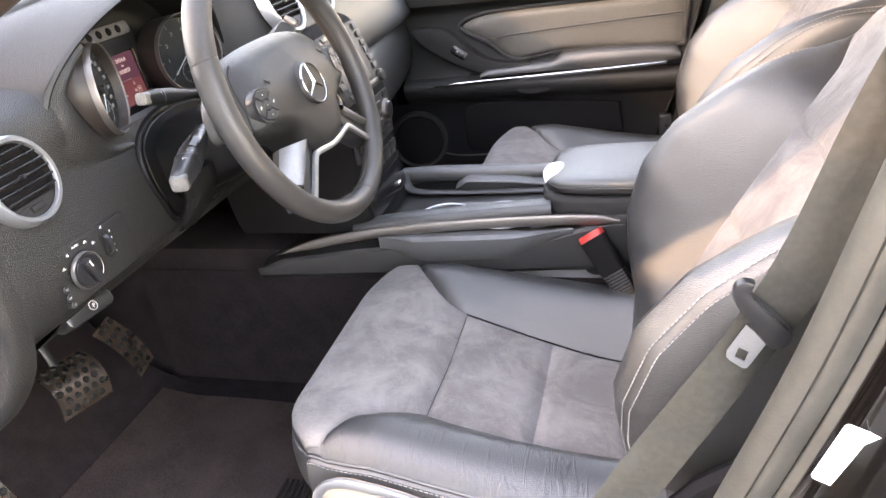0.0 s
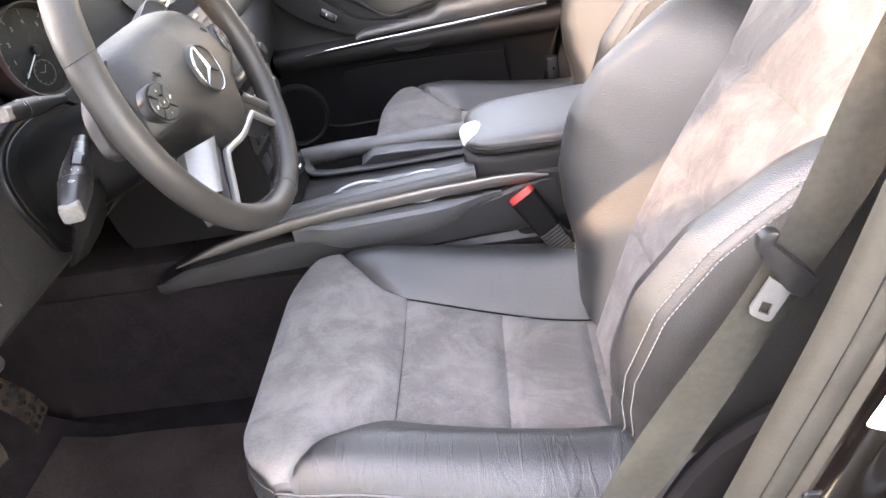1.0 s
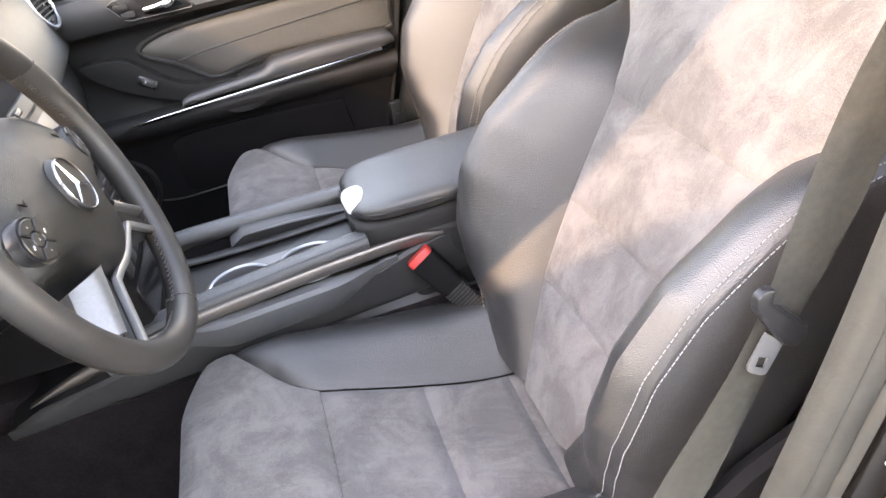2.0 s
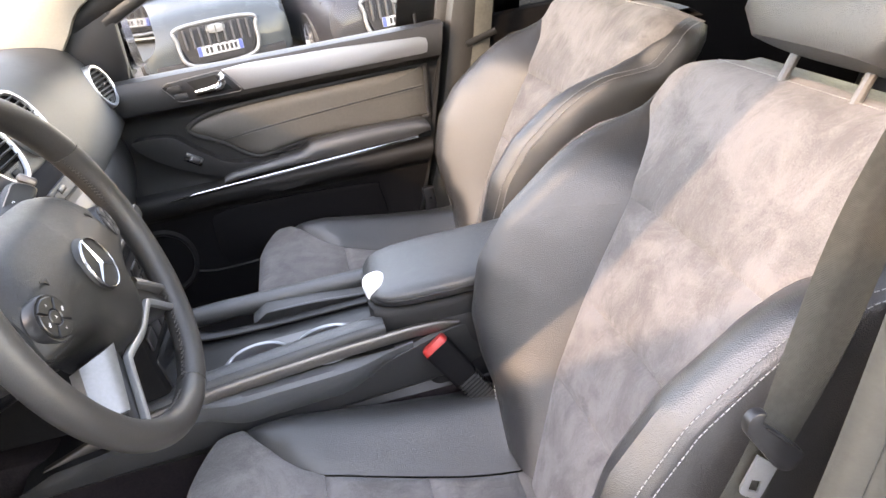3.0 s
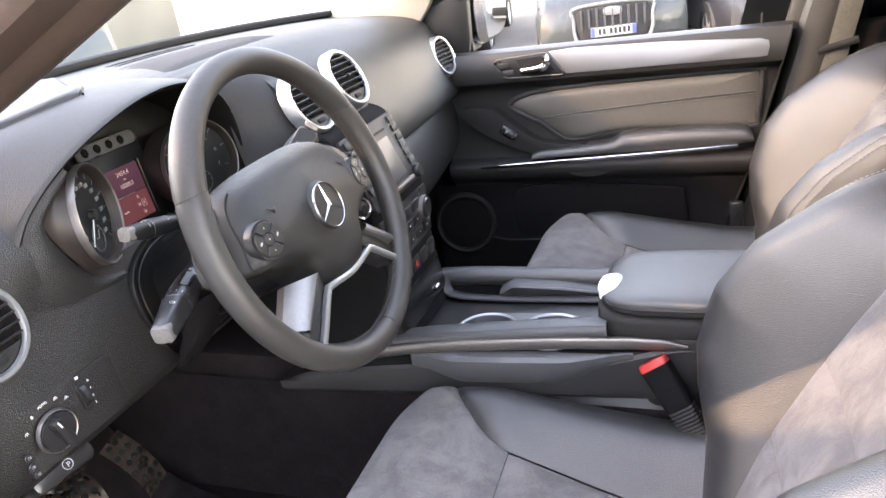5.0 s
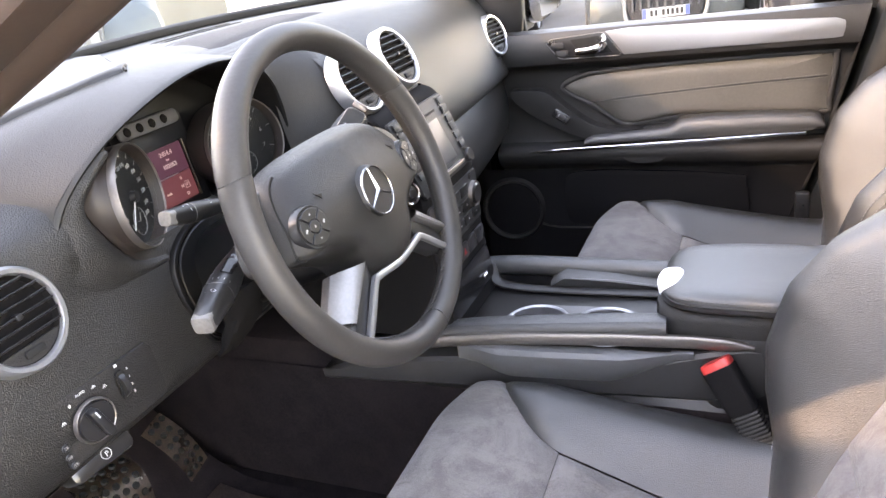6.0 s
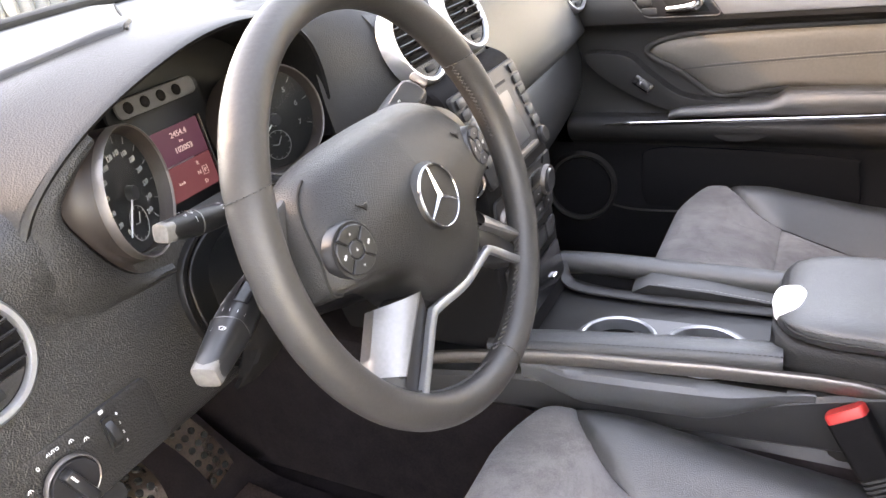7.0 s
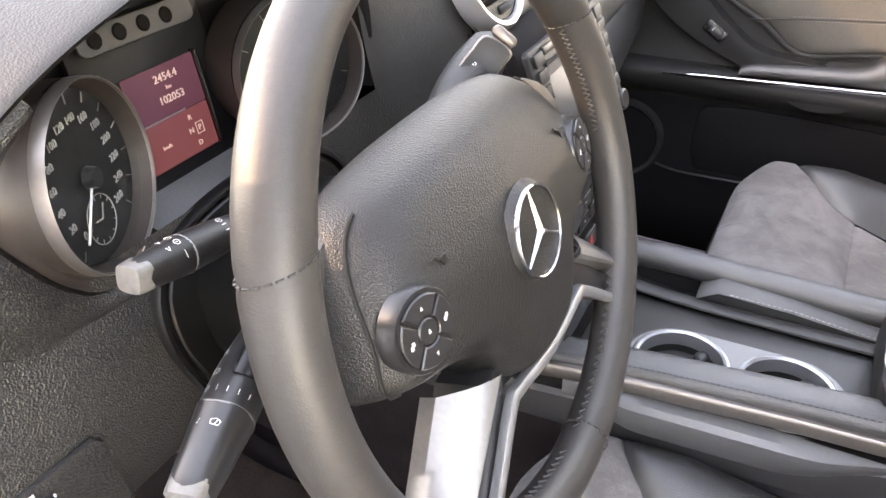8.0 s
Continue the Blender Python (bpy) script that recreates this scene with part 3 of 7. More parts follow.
def build_seat(label):
    seat = thing("car_seat", label, "car seat", (0.2, 0, 0.34), "front seats")
    vT, vT2, vT3 = cv(0.133), cv(0.275), cv(0.402)
    xof = lambda v: CPROF[int(round(v * 199))][0]
    seam = lambda v: min(c_seam(xof(v)), c_outer(v))
    sides = (lambda v: -seam(v)), (lambda v: seam(v))
    part("front_cushion", patch(c_point, 0, vT, *sides, 36, 44, 0.0100, 0.0090, (0, 1, 1, 1), lambda v, y: Vector((0, 0, 1 if v > vT * 0.9 else min(1.0, max(0.0, (c_outer(v) - seam(v)) / 0.02))))), SUEDE, seat, "grey suede front cushion panel")
    for a, b in ((vT, vT2), (vT2, vT3), (vT3, 1.0)):
        part("cushion_panel", patch(c_point, a, b, *sides, 36, 38, 0.0125, 0.0085, (1, 1 if b < 1 else 0, 1, 1)), SUEDE, seat, "grey suede seat panel")
    vb = cv(0.004)
    for s in (-1, 1):
        lo, hi = (lambda v: s * seam(v)), (lambda v: s * c_outer(v))
        part("cushion_bolster", patch(c_point, vb, 1, lo, hi, 60, 20, 0.009, 0.008, (0, 0, 1, 0), lambda v, y: Vector((0, 0, min(1.0, max(0.0, (c_outer(v) - seam(v) - 0.004) / 0.04))))), CREASED if s < 0 else LEATHER, seat, "creased black leather side bolster" if s < 0 else "black leather side bolster")
    for s in (-1, 1):
        part("cushion_underlay", loft([[c_point(v, s * (0.17 + (c_outer(v) + 0.002 - 0.17) * k)) + Vector((0, 0, -0.0115)) for k in np.linspace(0, 1, 10)] for v in np.linspace(0.0, 0.5, 30)]), LEATHER, seat, "leather under the seam")
    # skirt of the cushion below the piping, from one rear corner round the front to the other
    rim = [c_point(v, -c_outer(v)) for v in np.linspace(1, 0, 46)] + [c_point(0, y) for y in np.linspace(-c_outer(0), c_outer(0), 24)[1:-1]] + [c_point(v, c_outer(v)) for v in np.linspace(0, 1, 46)]
    mid = Vector((0.2, 0, 0))
    rows = []
    for drop, out in ((0.004, -0.004), (0.010, 0.004), (0.03, 0.009), (0.07, 0.008), (0.12, -0.004), (0.155, -0.022)):
        row = []
        for p in rim:
            o = Vector(((p.x - mid.x) * 0.6, p.y, 0)).normalized()
            if p.x > 0.05:
                o = Vector((0, math.copysign(1, p.y), 0))
            row.append(p + o * out + Vector((0, 0, -drop)))
        rows.append(row)
    part("cushion_skirt", loft(rows), LEATHER, seat, "black leather cushion side")
    part("piping", sweep([p + Vector((0, 0, -0.003)) for p in rim], oval(0.0028, 0.0028, 7), caps=True), LEATHER, seat)
    part("stitching", stitches([p + Vector((0, math.copysign(0.0058, p.y) if abs(p.y) > .15 else 0, -0.0105)) for p in rim], 0.0045, 0.0022, 0.0011, lambda p: Vector((0, math.copysign(1, p.y), 0.7)).normalized(), 0.0009), STITCH, seat, "white thread stitching")
    inner = []
    for p in rim:
        inner.append(p + (Vector((0, -math.copysign(0.0075, p.y), 0.0012)) if p.x > 0.06 else Vector((0.0075 * (1 - max(0, p.x) / 0.06), -math.copysign(0.0075, p.y) * max(0, p.x) / 0.06, 0.0022))))
    part("stitching", stitches([p for p in inner if p.x > 0.06 and p.y < 0], 0.0045, 0.0022, 0.0010, lambda p: Vector((0, -0.3, 1)).normalized(), 0.0009), STITCH, seat, "white thread stitching")
    part("stitching", stitches([p for p in inner if p.x > 0.06 and p.y > 0], 0.0045, 0.0022, 0.0010, lambda p: Vector((0, 0.3, 1)).normalized(), 0.0009), STITCH, seat, "white thread stitching")
    # base trim and runners
    for s in (-1, 1):
        base = bmesh.new()
        pts = [(0.02, .475), (0.0, .44), (0.02, .40), (0.40, .37), (0.47, .43), (0.46, .50), (0.25, .505)]
        prism([(x, z) for x, z in spline(pts, 28, True)], 0.02, Matrix.Translation((0, s * 0.242 + 0.01, 0)) @ Matrix.Rotation(radians(90), 4, 'X'), 0.006, 2, base)
        part("side_trim", base, SATIN, seat, "dark plastic seat base trim")
    edge = spline([(.022, .50), (.022, .575), (.034, .607), (.062, .620), (.114, .613), (.17, .596), (.25, .565), (.34, .52), (.40, .46), (.41, .42), (.2, .405), (.05, .42)], 60, True)
    part("side_trim", prism([(x, z) for x, z in edge], 0.010, Matrix.Translation((0, -0.2635, 0)) @ Matrix.Rotation(radians(90), 4, 'X'), 0.004, 2), CREAM, seat, "cream seat base panel")
    part("trim_edge", sweep([(x, -0.2735, z) for x, z in edge], oval(0.0065, 0.0045, 10, 2.6), up=(0, 1, 0), closed=True), SILVER, seat, "bright silver panel edge")
    for s in (-1, 1):
        part("runner", rbox((-0.02, s * 0.19 - 0.02, 0.325), (0.46, s * 0.19 + 0.02, 0.38), 0.006), DARK, seat)
    part("seat_pan", rbox((0.0, -0.21, 0.38), (0.45, 0.21, 0.50), 0.03, 3), DARK, seat)
    # backrest
    levels = [0.0, 0.146, 0.263, 0.413, HTOP]
    lim = lambda v: min(b_seam(v * HTOP), b_outer(v * HTOP) - 0.002)
    for a, b in zip(levels, levels[1:]):
        last = b == HTOP
        part("backrest_panel", patch(b_insert, a / HTOP, b / HTOP, lambda v: -lim(v), lim, 34 if last else 20, 40, 0.010, 0.010, (1 if a else 0, 0 if last else 1, 1, 1), lambda v, y: BN), SUEDE, seat, "grey suede backrest panel")
    hs = np.linspace(0.0, 0.622, 52)
    for s in (-1, 1):
        secs = [b_side(h) for h in hs]
        def dip(j, n):
            return (0.006 if j == 0 else 0.0) + 0.004 * math.exp(-(n - j) * 1.5)
        k = 8
        front = [[b_point(h, s * q[0], q[1] - dip(j, k)) for j, q in enumerate(sec[:k + 1])] for h, sec in zip(hs, secs)]
        sidep = [[b_point(h, s * q[0], q[1] - 0.004 * math.exp(-j * 1.5)) for j, q in enumerate(sec[k:])] for h, sec in zip(hs, secs)]
        part("backrest_bolster", loft(front), LEATHER, seat, "black leather backrest bolster")
        part("backrest_side", loft(sidep), LEATHER, seat, "black leather backrest side")
        line = [b_point(h, s * sec[k][0], sec[k][1]) for h, sec in zip(hs, secs)]
        nrm = (BN * 0.7 + Vector((0, s, 0)) * 0.7).normalized()
        tang = (Vector((0, s, 0)) * 0.7 - BN * 0.7).normalized()
        for o in (-0.006, 0.006):
            part("stitching", stitches([p + tang * o + nrm * 0.0012 for p in line[2:]], 0.0046, 0.0016, 0.0010, lambda p: nrm, 0.0008), STITCH, seat, "white double stitching")
    # upper sides, top and the back shell
    hs2 = np.linspace(0.0, HTOP, 40)
    ring = [b_point(h, -b_outer(h) + 0.028, -0.085) for h in hs2] + [b_point(HTOP, y, -0.085) for y in np.linspace(-0.15, 0.15, 10)] + [b_point(h, b_outer(h) - 0.028, -0.085) for h in hs2[::-1]]
    part("back_shell", loft([[b_point(h, k * (b_outer(h) - 0.02), -0.09 - 0.03 * (1 - k * k)) for k in np.linspace(-1, 1, 15)] for h in hs2]), SHELL, seat, "dark backrest shell")
    rows = []
    for y in np.linspace(-0.19, 0.19, 20):
        e = b_insert(1.0, y)
        rows.append([e, e + BT * 0.012 - BN * 0.02, e + BT * 0.010 - BN * 0.05, b_point(HTOP, y, -0.1 - 0.03 * (1 - (y / .2) ** 2))])
    part("backrest_top", loft(rows), LEATHER, seat, "black leather top edge")
    topline = [b_insert(0.985, y) + BN * 0.001 for y in np.linspace(-0.2, 0.2, 30)]
    part("stitching", stitches(topline, 0.005, 0.0025, 0.0012, lambda p: BN, 0.001), STITCH, seat, "white thread stitching")
    # headrest on two posts
    hr = loft([[b_point(h, y, p - 0.03) for y, p in oval(w, d, 28, 3.2)] for h, w, d in ((0.648, .06, .02), (0.651, .105, .04), (.676, .13, .055), (.746, .138, .06), (.806, .13, .056), (.834, .10, .04), (.838, .05, .02))], True, False, True)
    part("headrest", hr, LEATHER, seat, "black leather headrest")
    for s in (-1, 1):
        part("headrest_post", sweep([b_point(h, s * 0.06, -0.045) for h in (0.58, 0.65, 0.72)], oval(0.006, 0.006, 10), up=(0, 1, 0)), WORN, seat, "grey metal headrest post")
    return seat


driver_seat = build_seat("grey suede and black leather driver's seat with white stitching")
passenger_seat = copy_thing(driver_seat, Matrix.Translation((0.2 + 0.092, 0.726, 0.34 + 0.012)))
tagged(passenger_seat, "grey suede and black leather passenger seat beside the console")
# rear bench, seen between the front seats
bench = thing("rear_bench", "dark leather rear bench in the shade", "car seat", (1.3, MID, 0.34))
part("bench_cushion", rbox((1.08, -0.30, 0.45), (1.60, 1.03, 0.62), 0.05, 4), LEATHER, bench)
part("bench_back", rbox((-0.09, -0.66, 0.0), (0.09, 0.66, 0.62), 0.05, 4, pose(1.68, MID, 0.55, 0, 22, 0)), LEATHER, bench)
for yy in (-0.08, 0.80):
    part("bench_headrest", rbox((1.86, yy - 0.13, 1.14), (1.96, yy + 0.13, 1.28), 0.035, 4), LEATHER, bench)
part("load_cover", rbox((1.9, -0.3, 1.0), (2.12, 1.03, 1.02), 0.005), PILLAR, body, "beige load cover edge")


# ---- steering wheel ----
HUB = Vector((0, 0, 1.05))
WN, WU = Vector((0.949, 0, 0.316)), Vector((-0.316, 0, 0.949))
WM = Matrix((Vector((0, 1, 0)), WU, WN)).transposed().to_4x4()   # local x to the passenger, y up the wheel, z to the driver
WM.translation = HUB
wheel = thing("steering_wheel", "black leather steering wheel with satin silver spoke trim", "steering wheel", HUB)
RIM_R, RIM_Z = 0.1749, -0.0136
RIM_OFF = Vector((-0.0105, 0.0069, RIM_Z))


def rim_section(a):
    """Thickness of the rim: a little fuller at the thumb grips."""
    return 0.0150 + 0.0012 * math.exp(-((abs(((math.degrees(a) + 180) % 360) - 180 - 0) - 60) / 22) ** 2)


def seam_dir(a, w):
    """Direction from the hub; the sections lean so that the seams run slightly aslant."""
    b = a + radians(2.2) * math.cos(w) * math.sin(a)
    return Vector((math.sin(b), math.cos(b), 0))


def rim_rows(a0, a1, n):
    rows = []
    for i in range(n):
        a = radians(a0 + (a1 - a0) * i / (n - 1))
        t = min(i, n - 1 - i) / (n - 1) * abs(a1 - a0)
        r = rim_section(a) - 0.0007 * math.exp(-(t / 0.45) ** 2)
        c = Vector((math.sin(a), math.cos(a), 0))
        row = []
        for w in np.linspace(0, 2 * math.pi, 23)[:-1]:
            c = seam_dir(a, w)
            row.append(WM @ (c * (RIM_R + r * 0.98 * math.cos(w)) + RIM_OFF + Vector((0, 0, r * 1.04 * math.sin(w)))))
        rows.append(row)
    return rows


for a0, a1 in ((-65, 63), (63, 174), (174, 295)):
    part("rim_cover", loft(rim_rows(a0, a1, 60), True), RIM_LEATHER, wheel, "smooth black leather rim cover")
for a0 in (-65, 63, 174):
    a = radians(a0)
    c = Vector((math.sin(a), math.cos(a), 0))
    pts = [WM @ (seam_dir(a, w) * (RIM_R + 0.0157 * math.cos(w)) + RIM_OFF + Vector((0, 0, 0.0163 * math.sin(w)))) for w in np.linspace(0, 2 * math.pi, 40)]
    ctr = WM @ (c * RIM_R + RIM_OFF)
    part("rim_seam", stitches(pts, 0.0035, 0.0012, 0.0010, lambda p: (p - ctr).normalized(), 0.0006), BLACK_STITCH, wheel, "dark stitched seam")
for a0, a1 in ((62, 92), (130, 176), (-92, -62), (-176, -130)):
    pts = []
    for i in range(40):
        a = radians(a0 + (a1 - a0) * i / 39)
        c = Vector((math.sin(a), math.cos(a), 0))
        w = math.pi + (0.12 if i % 2 else -0.12)
        pts.append(WM @ (c * (RIM_R + 0.0157 * math.cos(w)) + RIM_OFF + Vector((0, 0, 0.0157 * math.sin(w)))))
    part("inner_stitching", sweep(pts, oval(0.0008, 0.0008, 5), up=WN), BLACK_STITCH, wheel, "dark laced stitching on the inner rim")

HALF = [(0, .079), (.048, .078), (.088, .073), (.112, .062), (.127, .040), (.136, .012), (.141, -.015), (.118, -.023), (.090, -.033), (.070, -.045), (.057, -.066), (.034, -.084), (0, -.089)]
PADC = spline(HALF, 40)
OUTLINE = [(x, y) for x, y in PADC] + [(-x, y) for x, y in PADC[::-1][1:-1]]


def pad_z(k, x, y):
    """Height of the airbag cover over the wheel's plane, k from its middle (0) to its rim (1)."""
    return -0.004 - 0.030 * k ** 12 - 0.010 * (abs(x) / 0.15) ** 2 * k - 0.017 * smooth(0.012, 0.085, y + 0.10 * abs(x)) + 0.004 * math.exp(-((x / 0.04) ** 2 + (y / 0.05) ** 2))


rows = []
for k in np.linspace(0.02, 1, 26):
    rows.append([WM @ Vector((x * k, (y + 0.005) * k - 0.005, pad_z(k, x * k, y * k))) for x, y in OUTLINE])
rows.append([WM @ Vector((x * 0.985, y * 0.985, -0.065)) for x, y in OUTLINE])
part("airbag_cover", loft(rows, True, False, True), PAD, wheel, "grained black airbag cover", 60)
# side arms behind the cover and the two lower spokes
for s in (-1, 1):
    arm = prism([(s * x, y) for x, y in spline([(.095, .058), (.118, .058), (.140, .050), (.160, .034), (.170, .010), (.168, -.006), (.150, -.016), (.12, -.016), (.09, .0)], 40, True)], 0.012, WM @ Matrix.Translation((0, 0, -0.058)), 0.005)
    part("side_arm", arm, RIM_LEATHER, wheel, "leather-covered spoke arm")
    sp = prism([(s * x, y) for x, y in [(.050, -.056), (.072, -.058), (.117, -.105), (.121, -.124), (.109, -.122), (.056, -.0795)]], 0.034, WM @ Matrix.Translation((0, 0, -0.051)), 0.004)
    part("lower_spoke", sp, SATIN, wheel, "dark lower spoke")
    rows = []
    for f in np.linspace(0, 1, 14):
        ax, ay, az = 0.061 + 0.058 * f, -0.0550 - 0.042 * f, -0.0090 - 0.001 * f
        bx, by, bz = 0.094 + 0.040 * f, -0.0490 - 0.037 * f, -0.034
        sec = [(ax - 0.0025, ay - 0.003, az - 0.012), (ax - 0.001, ay - 0.001, az - 0.004), (ax, ay, az - 0.0012)]
        for q in (0.12, 0.3, 0.5, 0.7, 0.88, 1.0):
            sec.append((ax + (bx - ax) * q, ay + (by - ay) * q, az + (bz - az) * q ** 1.5 + 0.0025 * math.sin(math.pi * q)))
        sec.append((bx - 0.001, by - 0.002, bz - 0.012))
        rows.append([WM @ Vector((s * x, y, z)) for x, y, z in sec])
    part("spoke_trim", loft(rows), SPOKE_SILVER, wheel, "satin silver spoke trim")
line = [(-.114, -.124), (-.092, -.107), (-.060, -.081), (-.048, -.0785), (0.0, -.083), (.048, -.0785), (.060, -.081), (.092, -.107), (.114, -.124)]
tri_path = [WM @ Vector((x, y, -0.0125 - 0.01 * abs(x))) for x, y in spline(line, 60)]
part("trim_strip", sweep(tri_path, oval(0.0042, 0.004, 10, 3), up=WN), SILVER, wheel, "thin satin silver strip")
# lower middle of the cover, above the strip
part("hub_cover", prism([(x, y) for x, y in spline([(-.06, -.06), (0, -.05), (.06, -.06), (.05, -.078), (0, -.084), (-.05, -.078)], 30, True)], 0.03, WM @ Matrix.Translation((0, 0, -0.052)), 0.004), PAD, wheel)
# ring badge with three arms
eb = WM @ Matrix.Translation((0, 0, 0.0022))
part("badge_ring", revolve([(0.0256, -0.003), (0.0260, .0007), (0.0268, .0015), (0.0275, .0006), (0.0277, -0.001)], eb, 40), BADGE, wheel, "chrome ring badge")
part("badge_recess", revolve([(0.0, .0003), (0.012, .0002), (0.0200, 0.0), (0.0264, -.0002), (0.0284, -.0030), (0.0310, -.0060)], eb, 40), PAD, wheel)
for a in (0, 120, 240):
    ra = radians(a)
    m = eb @ Matrix.Rotation(-ra, 4, 'Z')
    part("badge_arm", loft([[m @ Vector((-w, y, 0)), m @ Vector((0, y, h)), m @ Vector((w, y, 0))] for y, w, h in ((-0.001, 0.0025, 0.0034), (0.0256, 0.0006, 0.0008))], True, False, True), BADGE, wheel)
# gap lines beside the cover
for s in (-1, 1):
    k = 0.945
    ln = [WM @ Vector((s * x * k, (y + 0.005) * k - 0.005, pad_z(k, x * k, y * k) + 0.0008)) for x, y in PADC if x > 0.095 and y > -0.020]
    part("cover_gap", sweep(ln, oval(0.0013, 0.0010, 6), up=WN), RUBBER, wheel, "dark gap beside the cover")
# button clusters
for s in (-1, 1):
    kx, ky = s * 0.108, 0.007
    tiltm = WM @ Matrix.Translation((kx, ky, pad_z(0.78, kx, ky) - 0.0012)) @ Matrix.Rotation(radians(s * 9), 4, 'Y') @ Matrix.Scale(0.88, 4)
    part("button_bezel", revolve([(0.0262, -0.010), (0.0245, 0.0008), (0.0238, 0.0018), (0.022, 0.0015), (0.0, 0.0015)], tiltm, 36), SATIN, wheel, "round control cluster")
    for q in range(4):
        seg = []
        for i in range(9):
            a = radians(q * 90 + 48 + i * 84 / 8)
            seg.append((0.0212 * math.cos(a), 0.0212 * math.sin(a)))
        for i in range(9):
            a = radians(q * 90 + 132 - i * 84 / 8)
            seg.append((0.0085 * math.cos(a), 0.0085 * math.sin(a)))
        part("button", prism(seg, 0.003, tiltm @ Matrix.Translation((0, 0, 0.001)), 0.0008, 1), SATIN, wheel)
    part("button", revolve([(0, .004), (0.0068, .004), (0.0078, .003), (0.0078, .001)], tiltm, 24), SATIN, wheel)
    mark = bmesh.new()
    for dx, dy, w, h in ((0.0, .0145, .0022, .003), (0.0, -.0145, .0022, .003), (.0145, .0, .0036, .0036), (-.0145, .0, .0036, .0036), (0, 0, .0022, .0036)):
        rm = tiltm @ Matrix.Translation((dx, dy, 0.0042))
        if abs(dx) > .01:
            for ox in (-.0008, .0008):
                prism(rounded(w * .62, h * .7, .0006, 2), 0.0003, rm @ Matrix.Translation((ox, ox, 0)), 0, 1, mark)
        else:
            prism([(-w / 2, -h / 3), (w / 2, -h / 3), (0, h / 2)] if dy >= 0 else [(-w / 2, h / 3), (0, -h / 2), (w / 2, h / 3)], 0.0003, rm, 0, 1, mark)
    part("button_marks", mark, WHITE_MARK, wheel, "white button symbols")
for s in (-1, 1):
    hm = WM @ Matrix.Translation((s * 0.080, 0.030, pad_z(0.6, 0.080, 0.030) + 0.0002)) @ Matrix.Rotation(radians(-30), 4, 'Z')
    horn = prism([(-.0065, -.0008), (.001, -.0012), (.0055, -.0042), (.0062, .0042), (.001, .0012), (-.0065, .0008)], 0.0010, hm, 0.0003)
    part("horn_mark", horn, PAD, wheel, "raised horn mark")
part("column_shroud", sweep([HUB - WN * d + Vector((0, 0, -0.02)) for d in (0.062, 0.10, 0.16, 0.26)], lambda f: oval(0.062 + 0.016 * f, 0.045 + 0.014 * f, 24, 2.8), up=(0, 0, 1)), SHROUD, wheel, "black steering column shroud")


# ---- dashboard ----
GAUGE_RING = material("gauge_ring_metal", (0.19, 0.172, 0.162), 0.42, metal=0.85, var=0.06, rough_var=0.05)
CUP_SIDE = material("dark_brown_gauge_tube", (0.022, 0.015, 0.013), 0.5, var=0.1)
CHEEK = material("brown_cluster_panel", (0.020, 0.0150, 0.0135), 0.5, spec=0.4, var=0.08)
PALE_MARK = material("grey_white_print", (0.17, 0.17, 0.167), 0.6, var=0.05)
def dash_profile(y):
    s2 = (abs(y - MID) / 0.72) ** 2
    b = ws_base(y)
    dd = 0.035 * smooth(-0.12, -0.22, y)
    return [(b.x + 0.004, b.z - 0.012), (-0.47, 1.197 - 0.03 * s2), (-0.36, 1.203 - 0.045 * s2 - 0.4 * dd), (-0.275 - 0.01 * s2, 1.195 - 0.055 * s2 - dd), (-0.222 - 0.03 * s2, 1.168 - 0.06 * s2 - dd), (-0.19 - 0.045 * s2, 1.135 - 0.06 * s2),
            (-0.168 - 0.055 * s2, 1.09 - 0.055 * s2), (-0.150 - 0.06 * s2, 1.04 - 0.05 * s2), (-0.142 - 0.06 * s2, 1.0 - 0.035 * s2), (-0.146 - 0.06 * s2, 0.972 - 0.02 * s2), (-0.165 - 0.06 * s2, 0.962 - 0.02 * s2), (-0.22 - 0.06 * s2, 0.96)]


def dash_rows(y0, y1, n, u0=0.0, u1=1.0, m=46):
    rows = []
    for y in np.linspace(y0, y1, n):
        pr = spline(dash_profile(y), 121)
        rows.append([(pr[int(round(120 * u))][0], y, pr[int(round(120 * u))][1]) for u in np.linspace(u0, u1, m)])
    return rows


def face_at(y, z):
    """Point and outward normal of the dashboard's face at a height."""
    pr = spline(dash_profile(y), 241)
    i = min(range(70, 215), key=lambda k: abs(pr[k][1] - z))
    p, a, b = pr[i], pr[i - 3], pr[i + 3]
    t = Vector((b[0] - a[0], 0, b[1] - a[1])).normalized()
    return Vector((p[0], y, p[1])), Vector((-t.z, 0, t.x)).normalized()


dash = thing("dashboard", "dark grey grained dashboard with a hooded instrument cluster", "dashboard", (-0.35, MID, 0.9))
part("upper_pad", loft(dash_rows(0.250, 1.085, 60)), DASH, dash, "grained upper dashboard")
part("top_pad", loft(dash_rows(-0.36, 0.252, 40, 0, 0.285)), DASH, dash, "grained dashboard top")


